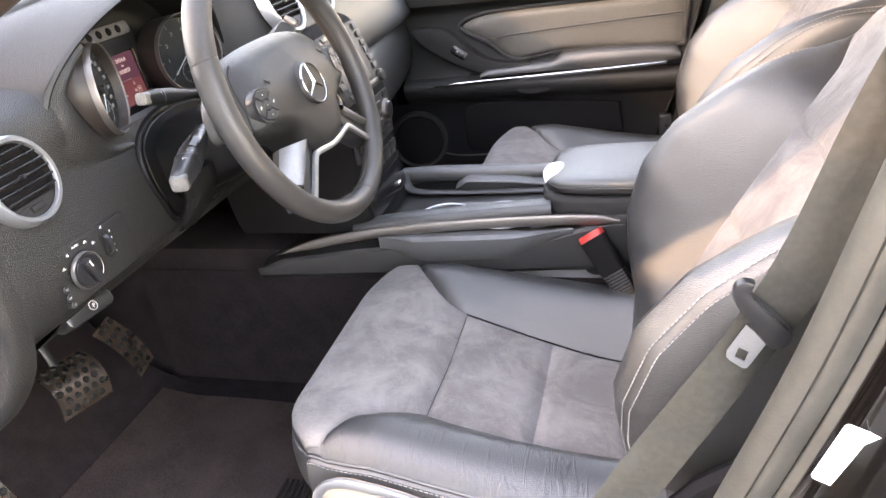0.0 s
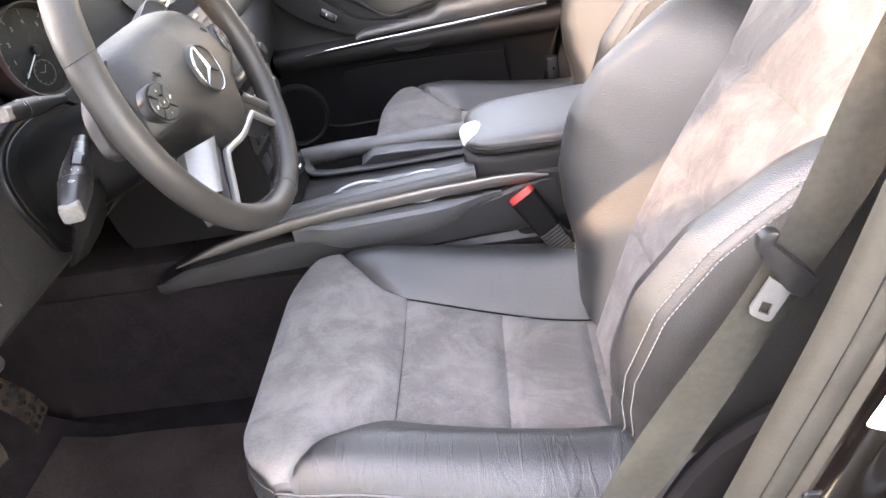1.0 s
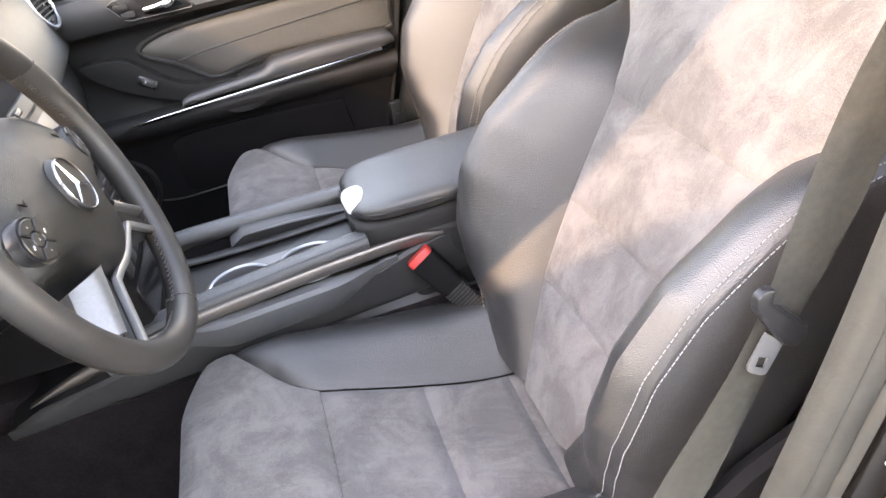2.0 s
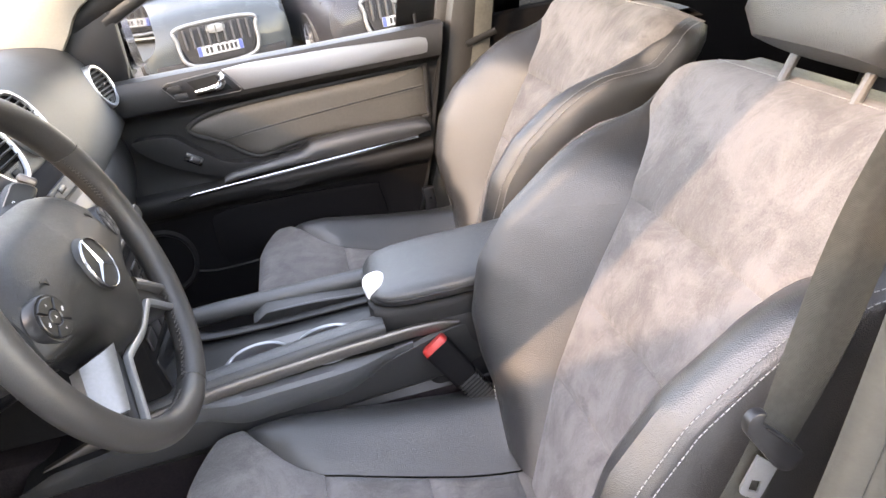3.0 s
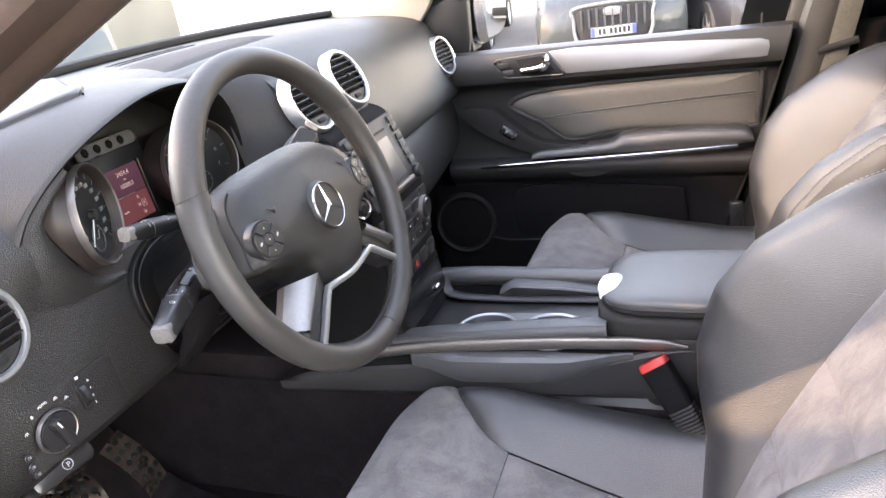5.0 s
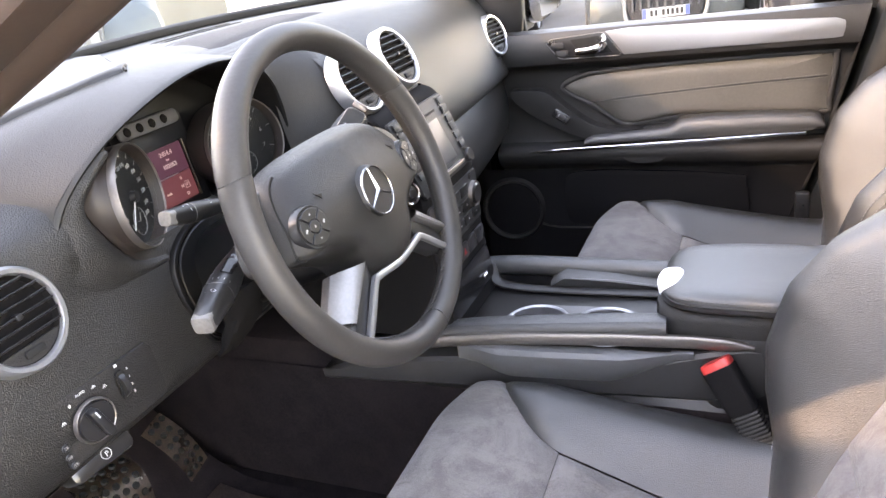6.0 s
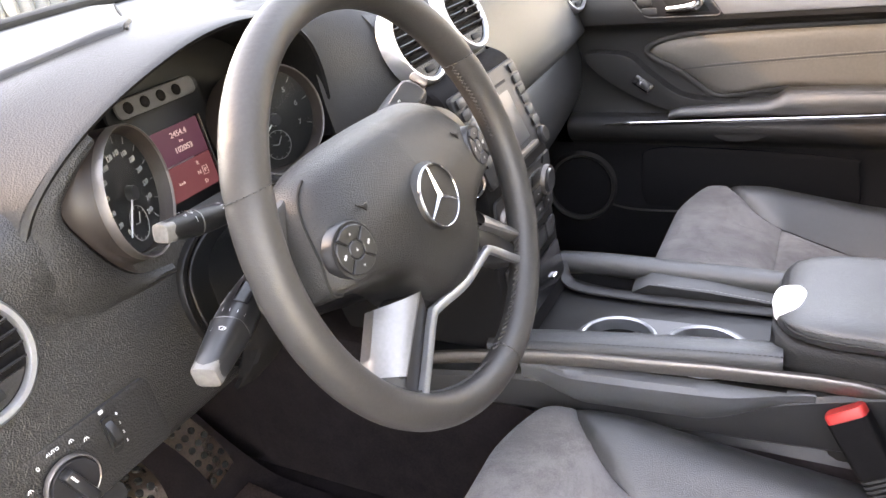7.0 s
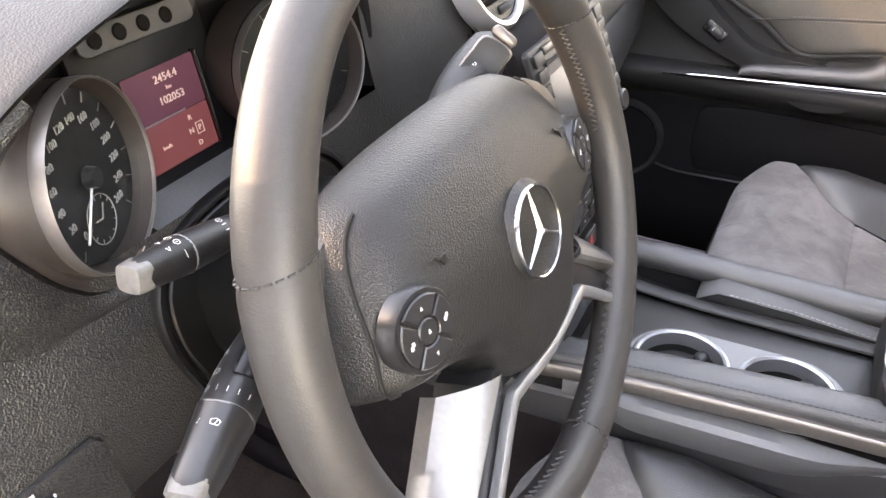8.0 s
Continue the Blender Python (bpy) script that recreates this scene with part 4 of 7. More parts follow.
def driver_profile(y):
    s2 = (abs(y - MID) / 0.72) ** 2
    q = 0.012 * smooth(-0.275, -0.21, y) * (1 - smooth(-0.20, -0.16, y))
    e = smooth(0.175, 0.262, y)
    dd = smooth(-0.12, -0.22, y)
    w = 0.060 * e
    return [(-0.285 - 0.01 * s2, 1.196 - 0.055 * s2 - 0.034 * dd), (-0.252 - 0.01 * s2 + 0.4 * w + q, 1.178 - 0.06 * s2 - 0.030 * dd), (-0.240 + 0.8 * w + q, 1.128 - 0.038 * dd), (-0.234 + w + q, 1.075 - 0.012 * dd), (-0.224 + w, 1.02), (-0.214 + w, 0.97), (-0.209 + 0.8 * w, 0.93), (-0.211 + 0.6 * w, 0.89),
            (-0.224 + 0.5 * w, 0.866), (-0.26 + 0.3 * w, 0.852), (-0.32, 0.845), (-0.45, 0.842)]


def driver_rows(y0, y1, n, u0, u1, m):
    rows = []
    for y in np.linspace(y0, y1, n):
        pr = spline(driver_profile(y), 121)
        rows.append([(pr[int(round(120 * u))][0], y, pr[int(round(120 * u))][1]) for u in np.linspace(u0(y) if callable(u0) else u0, u1, m)])
    return rows


part("driver_fascia", loft(driver_rows(-0.36, 0.262, 60, lambda y: lerp_table([(-.36, .345), (-.215, .29), (-.20, .27), (-.13, .345), (.27, .345)], y), 1.0, 44)), FASCIA, dash, "grained lower fascia")
part("end_pad", loft(driver_rows(-0.36, -0.203, 14, 0.0, 0.35, 20)), FASCIA, dash, "grained end of the dashboard")
part("inner_pad", loft(driver_rows(0.177, 0.262, 12, 0.0, 0.36, 20)), DASH, dash, "grained pad beside the hood")
# instrument hood: an arched shell with a rounded lip
ARCH = [(-.222, 1.050), (-.214, 1.085), (-.190, 1.118), (-.145, 1.150), (-.09, 1.174), (-.02, 1.192), (.05, 1.195), (.115, 1.182), (.165, 1.150), (.186, 1.11), (.188, 1.07), (.182, 1.035)]
arch = spline(ARCH, 60)
AC = np.array((-0.01, 1.06))
def arch_ring(k, x, dz=0.0, flare=0.0):
    out = []
    for p in arch:
        q = k + flare * smooth(0.0, -0.17, p[0])
        out.append((x + 0.045 * ((p[0] + 0.02) / 0.2) ** 2 * -0.6, AC[0] + (p[0] - AC[0]) * q, AC[1] + (p[1] - AC[1]) * (k + 0.4 * (q - k)) + dz))
    return out
part("instrument_hood", loft([arch_ring(1.10, -0.37, -0.012, 0.42), arch_ring(1.08, -0.33, -0.004, 0.33), arch_ring(1.07, -0.30, 0.0, 0.25), arch_ring(1.06, -0.27, 0.0, 0.15), arch_ring(1.05, -0.25, 0.0, 0.08), arch_ring(1.03, -0.222, 0.0, 0.02), arch_ring(1.014, -0.209), arch_ring(1.0, -0.2035), arch_ring(0.990, -0.2022)]), DASH, dash, "arched instrument hood")
part("hood_lining", loft([arch_ring(0.9905, -0.2020), arch_ring(0.972, -0.2035), arch_ring(0.950, -0.211), arch_ring(0.935, -0.24), arch_ring(0.90, -0.31)]), LINING, dash, "black lining of the hood")
part("cluster_recess", loft([[(x, y, z) for y in np.linspace(-0.20, 0.185, 12)] for x, z in ((-0.315, 1.17), (-0.305, 1.06), (-0.285, 1.02), (-0.235, 1.005))]), DARK, dash, "black cluster housing")


def dash_tree(names):
    verts, faces = [], []
    for ob in dash.children:
        if ob.name.split(".")[0] in names:
            n = len(verts)
            verts += [v.co.copy() for v in ob.data.vertices]
            faces += [[n + k for k in p.vertices] for p in ob.data.polygons]
    return BVHTree.FromPolygons(verts, faces)


TOP = dash_tree(("top_pad", "upper_pad", "instrument_hood", "end_pad", "inner_pad"))


def on_top(x, y, rise=0.0):
    hit = TOP.ray_cast(Vector((x, y, 1.4)), Vector((0, 0, -1)))
    return Vector((x, y, (hit[0].z if hit[0] else 1.19) + rise))


def quad_patch(a, b, c, d, rise, n=10):
    rows = []
    for u in np.linspace(0, 1, n):
        row = []
        for v in np.linspace(0, 1, n):
            p = (Vector(a) * (1 - u) + Vector(b) * u) * (1 - v) + (Vector(d) * (1 - u) + Vector(c) * u) * v
            e = min(u, 1 - u, v, 1 - v)
            row.append(on_top(p.x, p.y, rise if e > 0.01 else -0.002))
        rows.append(row)
    return loft(rows)


# black rounded surround where the steering column enters
surround = spline([(0, 1.034), (-.06, 1.027), (-.097, 1.003), (-.107, .966), (-.098, .925), (-.082, .893), (-.045, .876), (0, .873), (.045, .876), (.082, .893), (.098, .925), (.107, .966), (.097, 1.003), (.06, 1.027)], 56, True)
rows = []
for k, dx in ((1.035, -0.002), (1.03, 0.004), (1.015, 0.0065), (0.99, 0.0065), (0.975, 0.004), (0.965, 0.0018), (0.94, 0.0018), (0.935, 0.004), (0.92, 0.005), (0.88, 0.004), (0.6, 0.003)):
    ring = [(y * k, 0.953 + (z - 0.953) * k) for y, z in surround]
    ring.append(ring[0])
    rows.append([(lerp_table([(.85, -.235), (.866, -.224), (.89, -.211), (.93, -.209), (.97, -.214), (1.02, -.224), (1.05, -.230)], z) + dx, y, z) for y, z in ring])
part("column_surround", loft(rows), SHROUD, dash, "black moulded surround of the steering column")
rows = []
for i, (x, y, z, r) in enumerate(((-0.150, -0.068, 0.965, .030), (-0.156, -0.070, 0.945, .034), (-0.162, -0.072, 0.928, .028), (-0.170, -0.074, 0.912, .031), (-0.178, -0.078, 0.897, .024), (-0.190, -0.082, 0.882, .020))):
    rows.append([(x + 0.6 * r * math.cos(w) * (1 + .12 * math.sin(3 * w + 1.7 * i)), y + r * math.sin(w) * (1 + .10 * math.cos(4 * w + i)), z + 0.2 * r * math.cos(w)) for w in np.linspace(0, 2 * math.pi, 25)[:-1]])
part("column_gaiter", loft(rows, True, False, True), LINING, dash, "crumpled black leather gaiter")
# raised block towards the driver's door, ending in a seam
SEAM_X = [(-.34, -.405), (-.2, -.355), (-.124, -.325), (-.08, -.305), (-.02, -.285), (.01, -.305), (.1, -.430), (.19, -.545)]
rows = []
for y in np.linspace(-0.34, 0.185, 50):
    x1, x0 = lerp_table(SEAM_X, y), ws_base(y).x + 0.03
    rows.append([on_top(x0 + (x1 - x0) * k, y, 0.006 if k < 0.975 else 0.005 if k < 0.985 else 0.0035 if k < .995 else -0.003) for k in [*np.linspace(0, .965, 30), .98, .99, 1.0]])
part("top_block", loft(rows), DASH, dash, "raised block of the dashboard top")
seam_path = [on_top(x, y, 0.0015) for x, y in spline([(-.283, -.018), (-.33, .022), (-.432, .104), (-.52, .172), (-.585, .222)], 24)]
part("top_seam", sweep(seam_path, oval(0.0016, 0.0014, 6)), RUBBER, dash, "dark seam line")
part("top_grille", quad_patch((-.43, .20), (-.427, .47), (-.30, .47), (-.287, .128), 0.003), SPEAKER, dash, "flat dark speaker cover on top")
part("defroster_edge", quad_patch((-.52, .225), (-.525, .50), (-.44, .50), (-.436, .20), 0.003), DASH, dash)
for a, b in (((-.515, .232), (-.52, .49)), ((-.488, .222), (-.49, .49))):
    part("defroster_slot", quad_patch((*a, ), (*b, ), (b[0] + .014, b[1]), (a[0] + .014, a[1]), 0.0045, 8), RUBBER, dash, "black defroster slot")
knee = []
for y in np.linspace(-0.30, 0.25, 24):
    pr = [(-0.225, 0.868), (-0.255, 0.842), (-0.33, 0.80), (-0.5, 0.775), (-0.8, 0.78)]
    knee.append([(x, y, z) for x, z in spline(pr, 16)])
part("knee_panel", loft(knee), DASH_LOW, dash, "dark panel under the fascia")
# end cap of the dashboard at the door
part("end_cap", prism([(x, z) for x, z in spline([(-.54, 1.14), (-.40, 1.16), (-.29, 1.12), (-.245, 1.05), (-.215, 0.98), (-.21, .90), (-.24, .82), (-.33, .74), (-.45, .72), (-.56, .80), (-.58, .98)], 40, True)], 0.03, Matrix.Translation((0, -0.355, 0)) @ Matrix.Rotation(radians(90), 4, 'X'), 0.012, 3), DASH_LOW, dash, "dark dashboard end cap")
part("fuse_cover", prism([(x, z) for x, z in spline([(-.50, 1.0), (-.38, 1.03), (-.29, .99), (-.27, .90), (-.30, .82), (-.40, .79), (-.50, .84)], 30, True)], 0.004, Matrix.Translation((0, -0.386, 0)) @ Matrix.Rotation(radians(90), 4, 'X'), 0.002), DASH_LOW, dash, "fuse box cover")
part("warning_label", rbox((-0.262, -0.3905, 0.893), (-0.222, -0.3892, 0.930), 0.0), STICKER, dash, "white printed warning label")
# light switch panel
panel_pts = [(-.065, .034), (-.062, .037), (.062, .036), (.067, .030), (.070, -.024), (.066, -.030), (-.054, -.034), (-.059, -.030)]
part("switch_panel", prism(panel_pts, 0.004, at((-0.2112, -0.241, 0.912), (1, -0.05, 0.02)), 0.0012), DASH_LOW, dash, "black light switch panel")
switch = thing("light_switch", "black rotary light switch with a chrome ring and white symbols", "switch", (-0.2, -0.262, 0.912))
km = at((-0.2035, -0.264, 0.913), (1, -0.05, 0.02))
part("dial_ring", revolve([(0.0228, 0), (0.0226, 0.003), (0.0216, 0.0048), (0.0206, 0.004)], km, 40), GAUGE_RING, switch, "chrome ring")
part("dial", revolve([(0.0, 0.006), (0.019, 0.006), (0.020, 0.003), (0.020, 0)], km, 36), SATIN, switch)
part("dial_grip", rbox((-0.005, -0.018, 0.004), (0.005, 0.018, 0.016), 0.003, 2, km @ Matrix.Rotation(radians(20), 4, 'Z')), SATIN, switch)
part("dial_mark", rbox((-0.0008, 0.008, 0.0158), (0.0008, 0.016, 0.0164), 0.0, 1, km @ Matrix.Rotation(radians(20), 4, 'Z')), WHITE_MARK, switch)
for i, a in enumerate((150, 122, 96, 70, 48)):
    p = Matrix.Translation((0.033 * math.cos(radians(a)), 0.033 * math.sin(radians(a)), 0.001))
    if i == 1:
        lettering("dial_figure", "0", 0.0052, km @ p, WHITE_MARK, switch)
    elif i == 2:
        lettering("dial_figure", "AUTO", 0.0038, km @ p, WHITE_MARK, switch)
    else:
        b = bmesh.new()
        for k in range(3):
            prism(rounded(0.0007, 0.0034, 0.0003, 2), 0.0003, km @ p @ Matrix.Translation(((k - 1) * 0.0014, 0, 0)) @ Matrix.Rotation(0.5 * (k - 1), 4, 'Z'), 0, 1, b)
        part("dial_symbol", b, WHITE_MARK, switch)
for k, (dx, dy) in enumerate(((-0.036, -0.006), (-0.036, -0.017), (-0.034, -0.027))):
    im = km @ Matrix.Translation((dx, dy, 0.0006))
    part("indicator_disc", revolve([(0.0, 0.0008), (0.0036, 0.0008), (0.0042, 0.0)], im, 18), SATIN, switch)
    b = bmesh.new()
    for q in range(3):
        prism(rounded(0.0028, 0.0005, 0.0002, 2), 0.0003, im @ Matrix.Translation((-0.0004, (q - 1) * 0.0012, 0.0008)), 0, 1, b)
    prism(rounded(0.0012, 0.0030, 0.0005, 2), 0.0003, im @ Matrix.Translation((0.0018, 0, 0.0008)), 0, 1, b)
    part("indicator", b, PALE_MARK, switch, "small white lamp symbol")
part("height_wheel_slot", prism(rounded(0.010, 0.034, 0.004), 0.001, km @ Matrix.Translation((0.042, 0.012, 0.0)), 0.0), RUBBER, switch)
part("height_wheel", revolve([(0.0, -0.003), (0.014, -0.003), (0.0145, 0), (0.014, 0.003), (0, 0.003)], km @ Matrix.Translation((0.042, 0.012, -0.006)) @ Matrix.Rotation(radians(90), 4, 'Y'), 28), SATIN, switch, "headlamp level wheel")
for k in range(4):
    lettering("wheel_figure", str(k), 0.0036, km @ Matrix.Translation((0.051, 0.026 - 0.009 * k, 0.001)), WHITE_MARK, switch)
part("level_symbol", rbox((-0.0018, -0.0016, 0), (0.0018, 0.0016, 0.0003), 0.0, 1, km @ Matrix.Translation((0.040, 0.036, 0.001))), WHITE_MARK, switch)
# parking brake release under the fascia
brake = thing("parking_brake_handle", "black parking brake release with a white P mark", "handle", (-0.23, -0.246, 0.84))
part("grip", prism(rounded(0.075, 0.022, 0.009), 0.03, at((-0.262, -0.246, 0.838), (0.9, -0.1, 0.42)), 0.006), SATIN, brake)
lettering("mark", "P", 0.0080, at((-0.231, -0.247, 0.853), (0.9, -0.1, 0.42)), WHITE_MARK, brake)
part("mark_ring", revolve([(0.0052, 0.0), (0.0053, 0.0004), (0.0059, 0.0004), (0.0060, 0.0)], at((-0.2325, -0.247, 0.853), (0.9, -0.1, 0.42)), 24), WHITE_MARK, brake)


def air_vent(p, n, r, label, roll=0):
    v = thing("air_vent", label, "air vent", p, "dashboard vents")
    m = at(p, n) @ Matrix.Rotation(radians(roll), 4, 'Z')
    part("ring", revolve([(r * 0.86, 0.001), (r * 0.87, 0.009), (r * 0.91, 0.0120), (r * 0.99, 0.0125), (r * 1.05, 0.009), (r * 1.09, -0.008)], m, 48), SILVER, v, "satin silver ring")
    part("cup", revolve([(0.0, 0.003), (r * 0.80, 0.003), (r * 0.868, 0.008)], m, 36), LINING, v, "black vent cup")
    for k in range(6):
        yy = r * (-0.36 + 0.21 * k)
        half = math.sqrt(max(0, (r * 0.85) ** 2 - yy * yy))
        part("slat", rbox((-half, -0.0011, -0.004), (half, 0.0011, 0.004), 0.0008, 1, m @ Matrix.Translation((0, yy, 0.0085)) @ Matrix.Rotation(radians(-16), 4, 'X')), SATIN, v)
    part("slider", rbox((-0.0035, -0.003, -0.004), (0.0035, 0.003, 0.005), 0.0015, 2, m @ Matrix.Translation((0, r * 0.06, 0.0095))), SATIN, v)
    part("grille_floor", prism([(r * 0.86 * math.cos(a), r * 0.86 * math.sin(a)) for a in np.linspace(math.radians(216), math.radians(324), 12)], 0.004, m @ Matrix.Translation((0, 0, 0.003)), 0.0), DASH_LOW, v)
    part("thumbwheel", rbox((-0.011, -0.004, -0.004), (0.011, 0.004, 0.003), 0.0025, 2, m @ Matrix.Translation((0, -r * 0.67, 0.007))), RUBBER, v, "ribbed thumbwheel")
    return v


for y, z, r in ((0.291, 1.108, 0.050), (0.432, 1.115, 0.050)):
    p, n = face_at(y, z)
    air_vent(p + n * 0.003, n, r, "round dashboard air vent with a silver ring")
for y in (1.014, -0.287):
    p, n = face_at(y, 1.053) if y > 0 else (Vector((-0.2285, -0.287, 1.033)), Vector((0.97, 0, 0.22)))
    n = (n + Vector((0, 0.06 if y < 0 else -0.12, 0))).normalized()
    air_vent(p + n * 0.004, n, 0.047, "round air vent with a silver ring beside the door")

# gauges


def gauge(y, label, big, numbers, a0, a1):
    gm = at((-0.228, y, 1.084), (0.90, 0.42, 0.06) if y < 0 else (0.93, -0.28, 0.09))
    ga = thing("gauge", label, "gauge", (-0.232, y, 1.085), "instruments")
    r = 0.056
    part("bezel", revolve([(r * 0.992, 0.0015), (r * 0.998, 0.0034), (r * 1.012, 0.0038), (r * 1.025, 0.002), (r * 1.030, -0.003), (r * 1.028, -0.005)], gm, 56), GAUGE_RING, ga, "silver gauge ring")
    part("cup", revolve([(r * 0.90, -0.016), (r * 0.950, -0.008), (r * 0.9925, 0.0016)], gm, 48), CUP_SIDE, ga, "black gauge cup")
    part("cup_side", revolve([(r * 1.022, -0.0068), (r * 0.99, -0.05)], gm, 40), CUP_SIDE, ga, "dark brown gauge tube")
    fm = gm @ Matrix.Translation((0, 0, 0.0095))
    part("dial_face", revolve([(0.0, -0.020), (r * 0.91, -0.019), (r * 0.92, -0.025)], fm, 40), DARK, ga)
    tick = bmesh.new()
    for k in range(numbers):
        a = radians(a0 + (a1 - a0) * k / (numbers - 1))
        for half in ((0, 1) if k < numbers - 1 else (0,)):
            a2 = a + radians((a1 - a0) / (numbers - 1) / 2) * half
            L = 0.006 if not half else 0.003
            rbox((-0.0004, r * 0.88 - L, 0), (0.0004, r * 0.88, 0.0005), 0, 1, fm @ Matrix.Translation((0, 0, -0.0188)) @ Matrix.Rotation(-a, 4, 'Z'), tick)
    part("ticks", tick, PALE_MARK, ga)
    for k in range(numbers):
        a = radians(a0 + (a1 - a0) * k / (numbers - 1))
        lettering("figure", big(k), 0.0067 if len(big(k)) > 1 else 0.0080, fm @ Matrix.Translation((r * 0.60 * math.sin(a), r * 0.62 * math.cos(a), -0.0185)), PALE_MARK, ga)
    part("needle", rbox((-0.0008, -0.006, 0), (0.0008, 0.040, 0.0012), 0.0004, 1, fm @ Matrix.Translation((0, 0, -0.016)) @ Matrix.Rotation(radians(-a0 - 2), 4, 'Z')), WHITE_MARK, ga)
    part("needle_cap", revolve([(0, 0.006), (0.006, 0.006), (0.007, 0)], fm @ Matrix.Translation((0, 0, -0.018)), 20), SATIN, ga)
    sub = fm @ Matrix.Translation((-0.002, -0.027, -0.0185))
    part("small_dial", revolve([(0.0150, 0), (0.0151, 0.0005), (0.0156, 0.0005), (0.0157, 0)], sub, 32), PALE_MARK, ga, "small clock ring")
    hand = bmesh.new()
    for a, L in ((35, .010), (-75, .007)):
        rbox((-0.0005, 0, 0.0004), (0.0005, L, 0.001), 0, 1, sub @ Matrix.Rotation(radians(-a), 4, 'Z'), hand)
    part("small_needle", hand, PALE_MARK, ga)
    dots = bmesh.new()
    for k in range(12):
        rbox((-0.0003, 0.0125, 0), (0.0003, 0.0147, 0.0004), 0, 1, sub @ Matrix.Rotation(radians(30 * k), 4, 'Z'), dots)
    part("small_ticks", dots, PALE_MARK, ga)
    part("cover_glass", revolve([(0.0, 0.0), (r * 0.9, -0.001)], gm @ Matrix.Translation((0, 0, -0.0005)), 32), CABIN_GLASS, ga)
    return ga


gauge(-0.104, "round speedometer with white figures behind a clear cover", lambda k: str(20 * k), 14, -140, 138)
gm = at((-0.228, -0.104, 1.084), (0.90, 0.42, 0.06))
ring = [gm @ Vector((0.0574 * math.sin(radians(q)), 0.0574 * math.cos(radians(q)), -0.004)) for q in range(20, 201, 9)]
if ring[9].y > -0.104:
    ring = [gm @ Vector((-0.0574 * math.sin(radians(q)), 0.0574 * math.cos(radians(q)), -0.004)) for q in range(20, 201, 9)]
brow = spline([(-.221, -.135, 1.136), (-.221, -.157, 1.121), (-.221, -.172, 1.109), (-.2205, -.179, 1.100), (-.2205, -.178, 1.089), (-.2205, -.172, 1.075), (-.221, -.158, 1.049), (-.222, -.144, 1.031), (-.223, -.128, 1.020), (-.224, -.100, 1.014)], 40)
edge = spline([(-.216, -.140, 1.151), (-.222, -.172, 1.134), (-.226, -.192, 1.119), (-.230, -.206, 1.104), (-.231, -.218, 1.080), (-.226, -.222, 1.055), (-.2225, -.208, 1.030), (-.2220, -.180, 1.010), (-.2220, -.150, 1.002), (-.2220, -.100, 1.000)], 40)
part("gauge_cheek", loft([[p.lerp(Vector(o), k) + Vector((-0.004 * math.sin(math.pi * k) - 0.001, 0, 0)) for k in np.linspace(0, 1, 6)] for p, o in zip(ring, brow[::2] + [brow[-1]])]), CHEEK, dash, "smooth dark brown panel beside the gauge")
part("hood_corner", loft([[Vector(p).lerp(Vector(o), k) + Vector((0.005 * math.sin(math.pi * min(1, k * 1.3)) - (0.004 if k == 0 else 0), 0, 0)) for k in (0, .06, .15, .3, .5, .75, 1)] for p, o in zip(brow, edge)]), FASCIA, dash, "rounded corner under the hood")
gauge(0.086, "round rev counter with white figures behind a clear cover", lambda k: str(k), 8, -130, 110)
DISPLAY_UP = glow("lit_cluster_display_dim", (0.032, 0.012, 0.023), 0.045)
cl = thing("cluster_display", "dark red lit display between the gauges", "display", (-0.285, -0.01, 1.08))
dm = at((-0.287, 0.003, 1.070), (0.99, 0, 0.12))
part("frame", prism(rounded(0.118, 0.135, 0.012), 0.004, dm @ Matrix.Translation((-0.004, 0.006, -0.006)), 0.001), DARK, cl, "dark display surround")
part("upper_screen", prism(rounded(0.066, 0.036, 0.001), 0.001, dm @ Matrix.Translation((0, 0.0165, 0.0003)), 0), DISPLAY_UP, cl)
part("lower_screen", prism(rounded(0.066, 0.034, 0.001), 0.001, dm @ Matrix.Translation((0, -0.0195, 0.0003)), 0), DISPLAY, cl)
part("screen_edge", rbox((0.0335, -0.038, -0.002), (0.0355, 0.036, 0.005), 0.0005, 1, dm), GLOSS, cl)
part("screen_rule", rbox((-0.033, -0.0022, 0.0005), (0.012, -0.001, 0.0018), 0, 1, dm), GREY_PANEL, cl)
for txt, dx, dy, sz in (("2454.4", 0.004, .026, .0080), ("km", .004, .0185, .0040), ("102053", .004, .0105, .0080), ("R", .013, -.009, .0058), ("N", .011, -.019, .0058), ("P", .0195, -.019, .0060), ("D", .016, -.030, .0058), ("km/h", -.014, -.021, .0040)):
    lettering("reading", txt, sz, dm @ Matrix.Translation((dx, dy, 0.0016)), LIT_TEXT, cl)
box = bmesh.new()
for x0, x1, y0, y1 in ((-.0035, .0035, .0040, .0045), (-.0035, .0035, -.0045, -.0040), (-.0035, -.0030, -.0045, .0045), (.0030, .0035, -.0045, .0045)):
    rbox((x0, y0, 0), (x1, y1, .0005), 0, 1, dm @ Matrix.Translation((.0195, -.019, .0014)), box)
part("gear_box", box, LIT_TEXT, cl)
part("lamp_strip", prism(rounded(0.098, 0.017, 0.006), 0.003, at((-0.289, -0.006, 1.136), (0.97, 0, 0.24)), 0.001), WORN_DARK, cl, "grey warning lamp strip")
for k in range(4):
    part("warning_lamp", revolve([(0.0, 0.001), (0.0046, 0.001), (0.0056, 0.0)], at((-0.2855, -0.042 + 0.020 * k, 1.137), (0.97, 0, 0.24)), 20), LINING, cl)
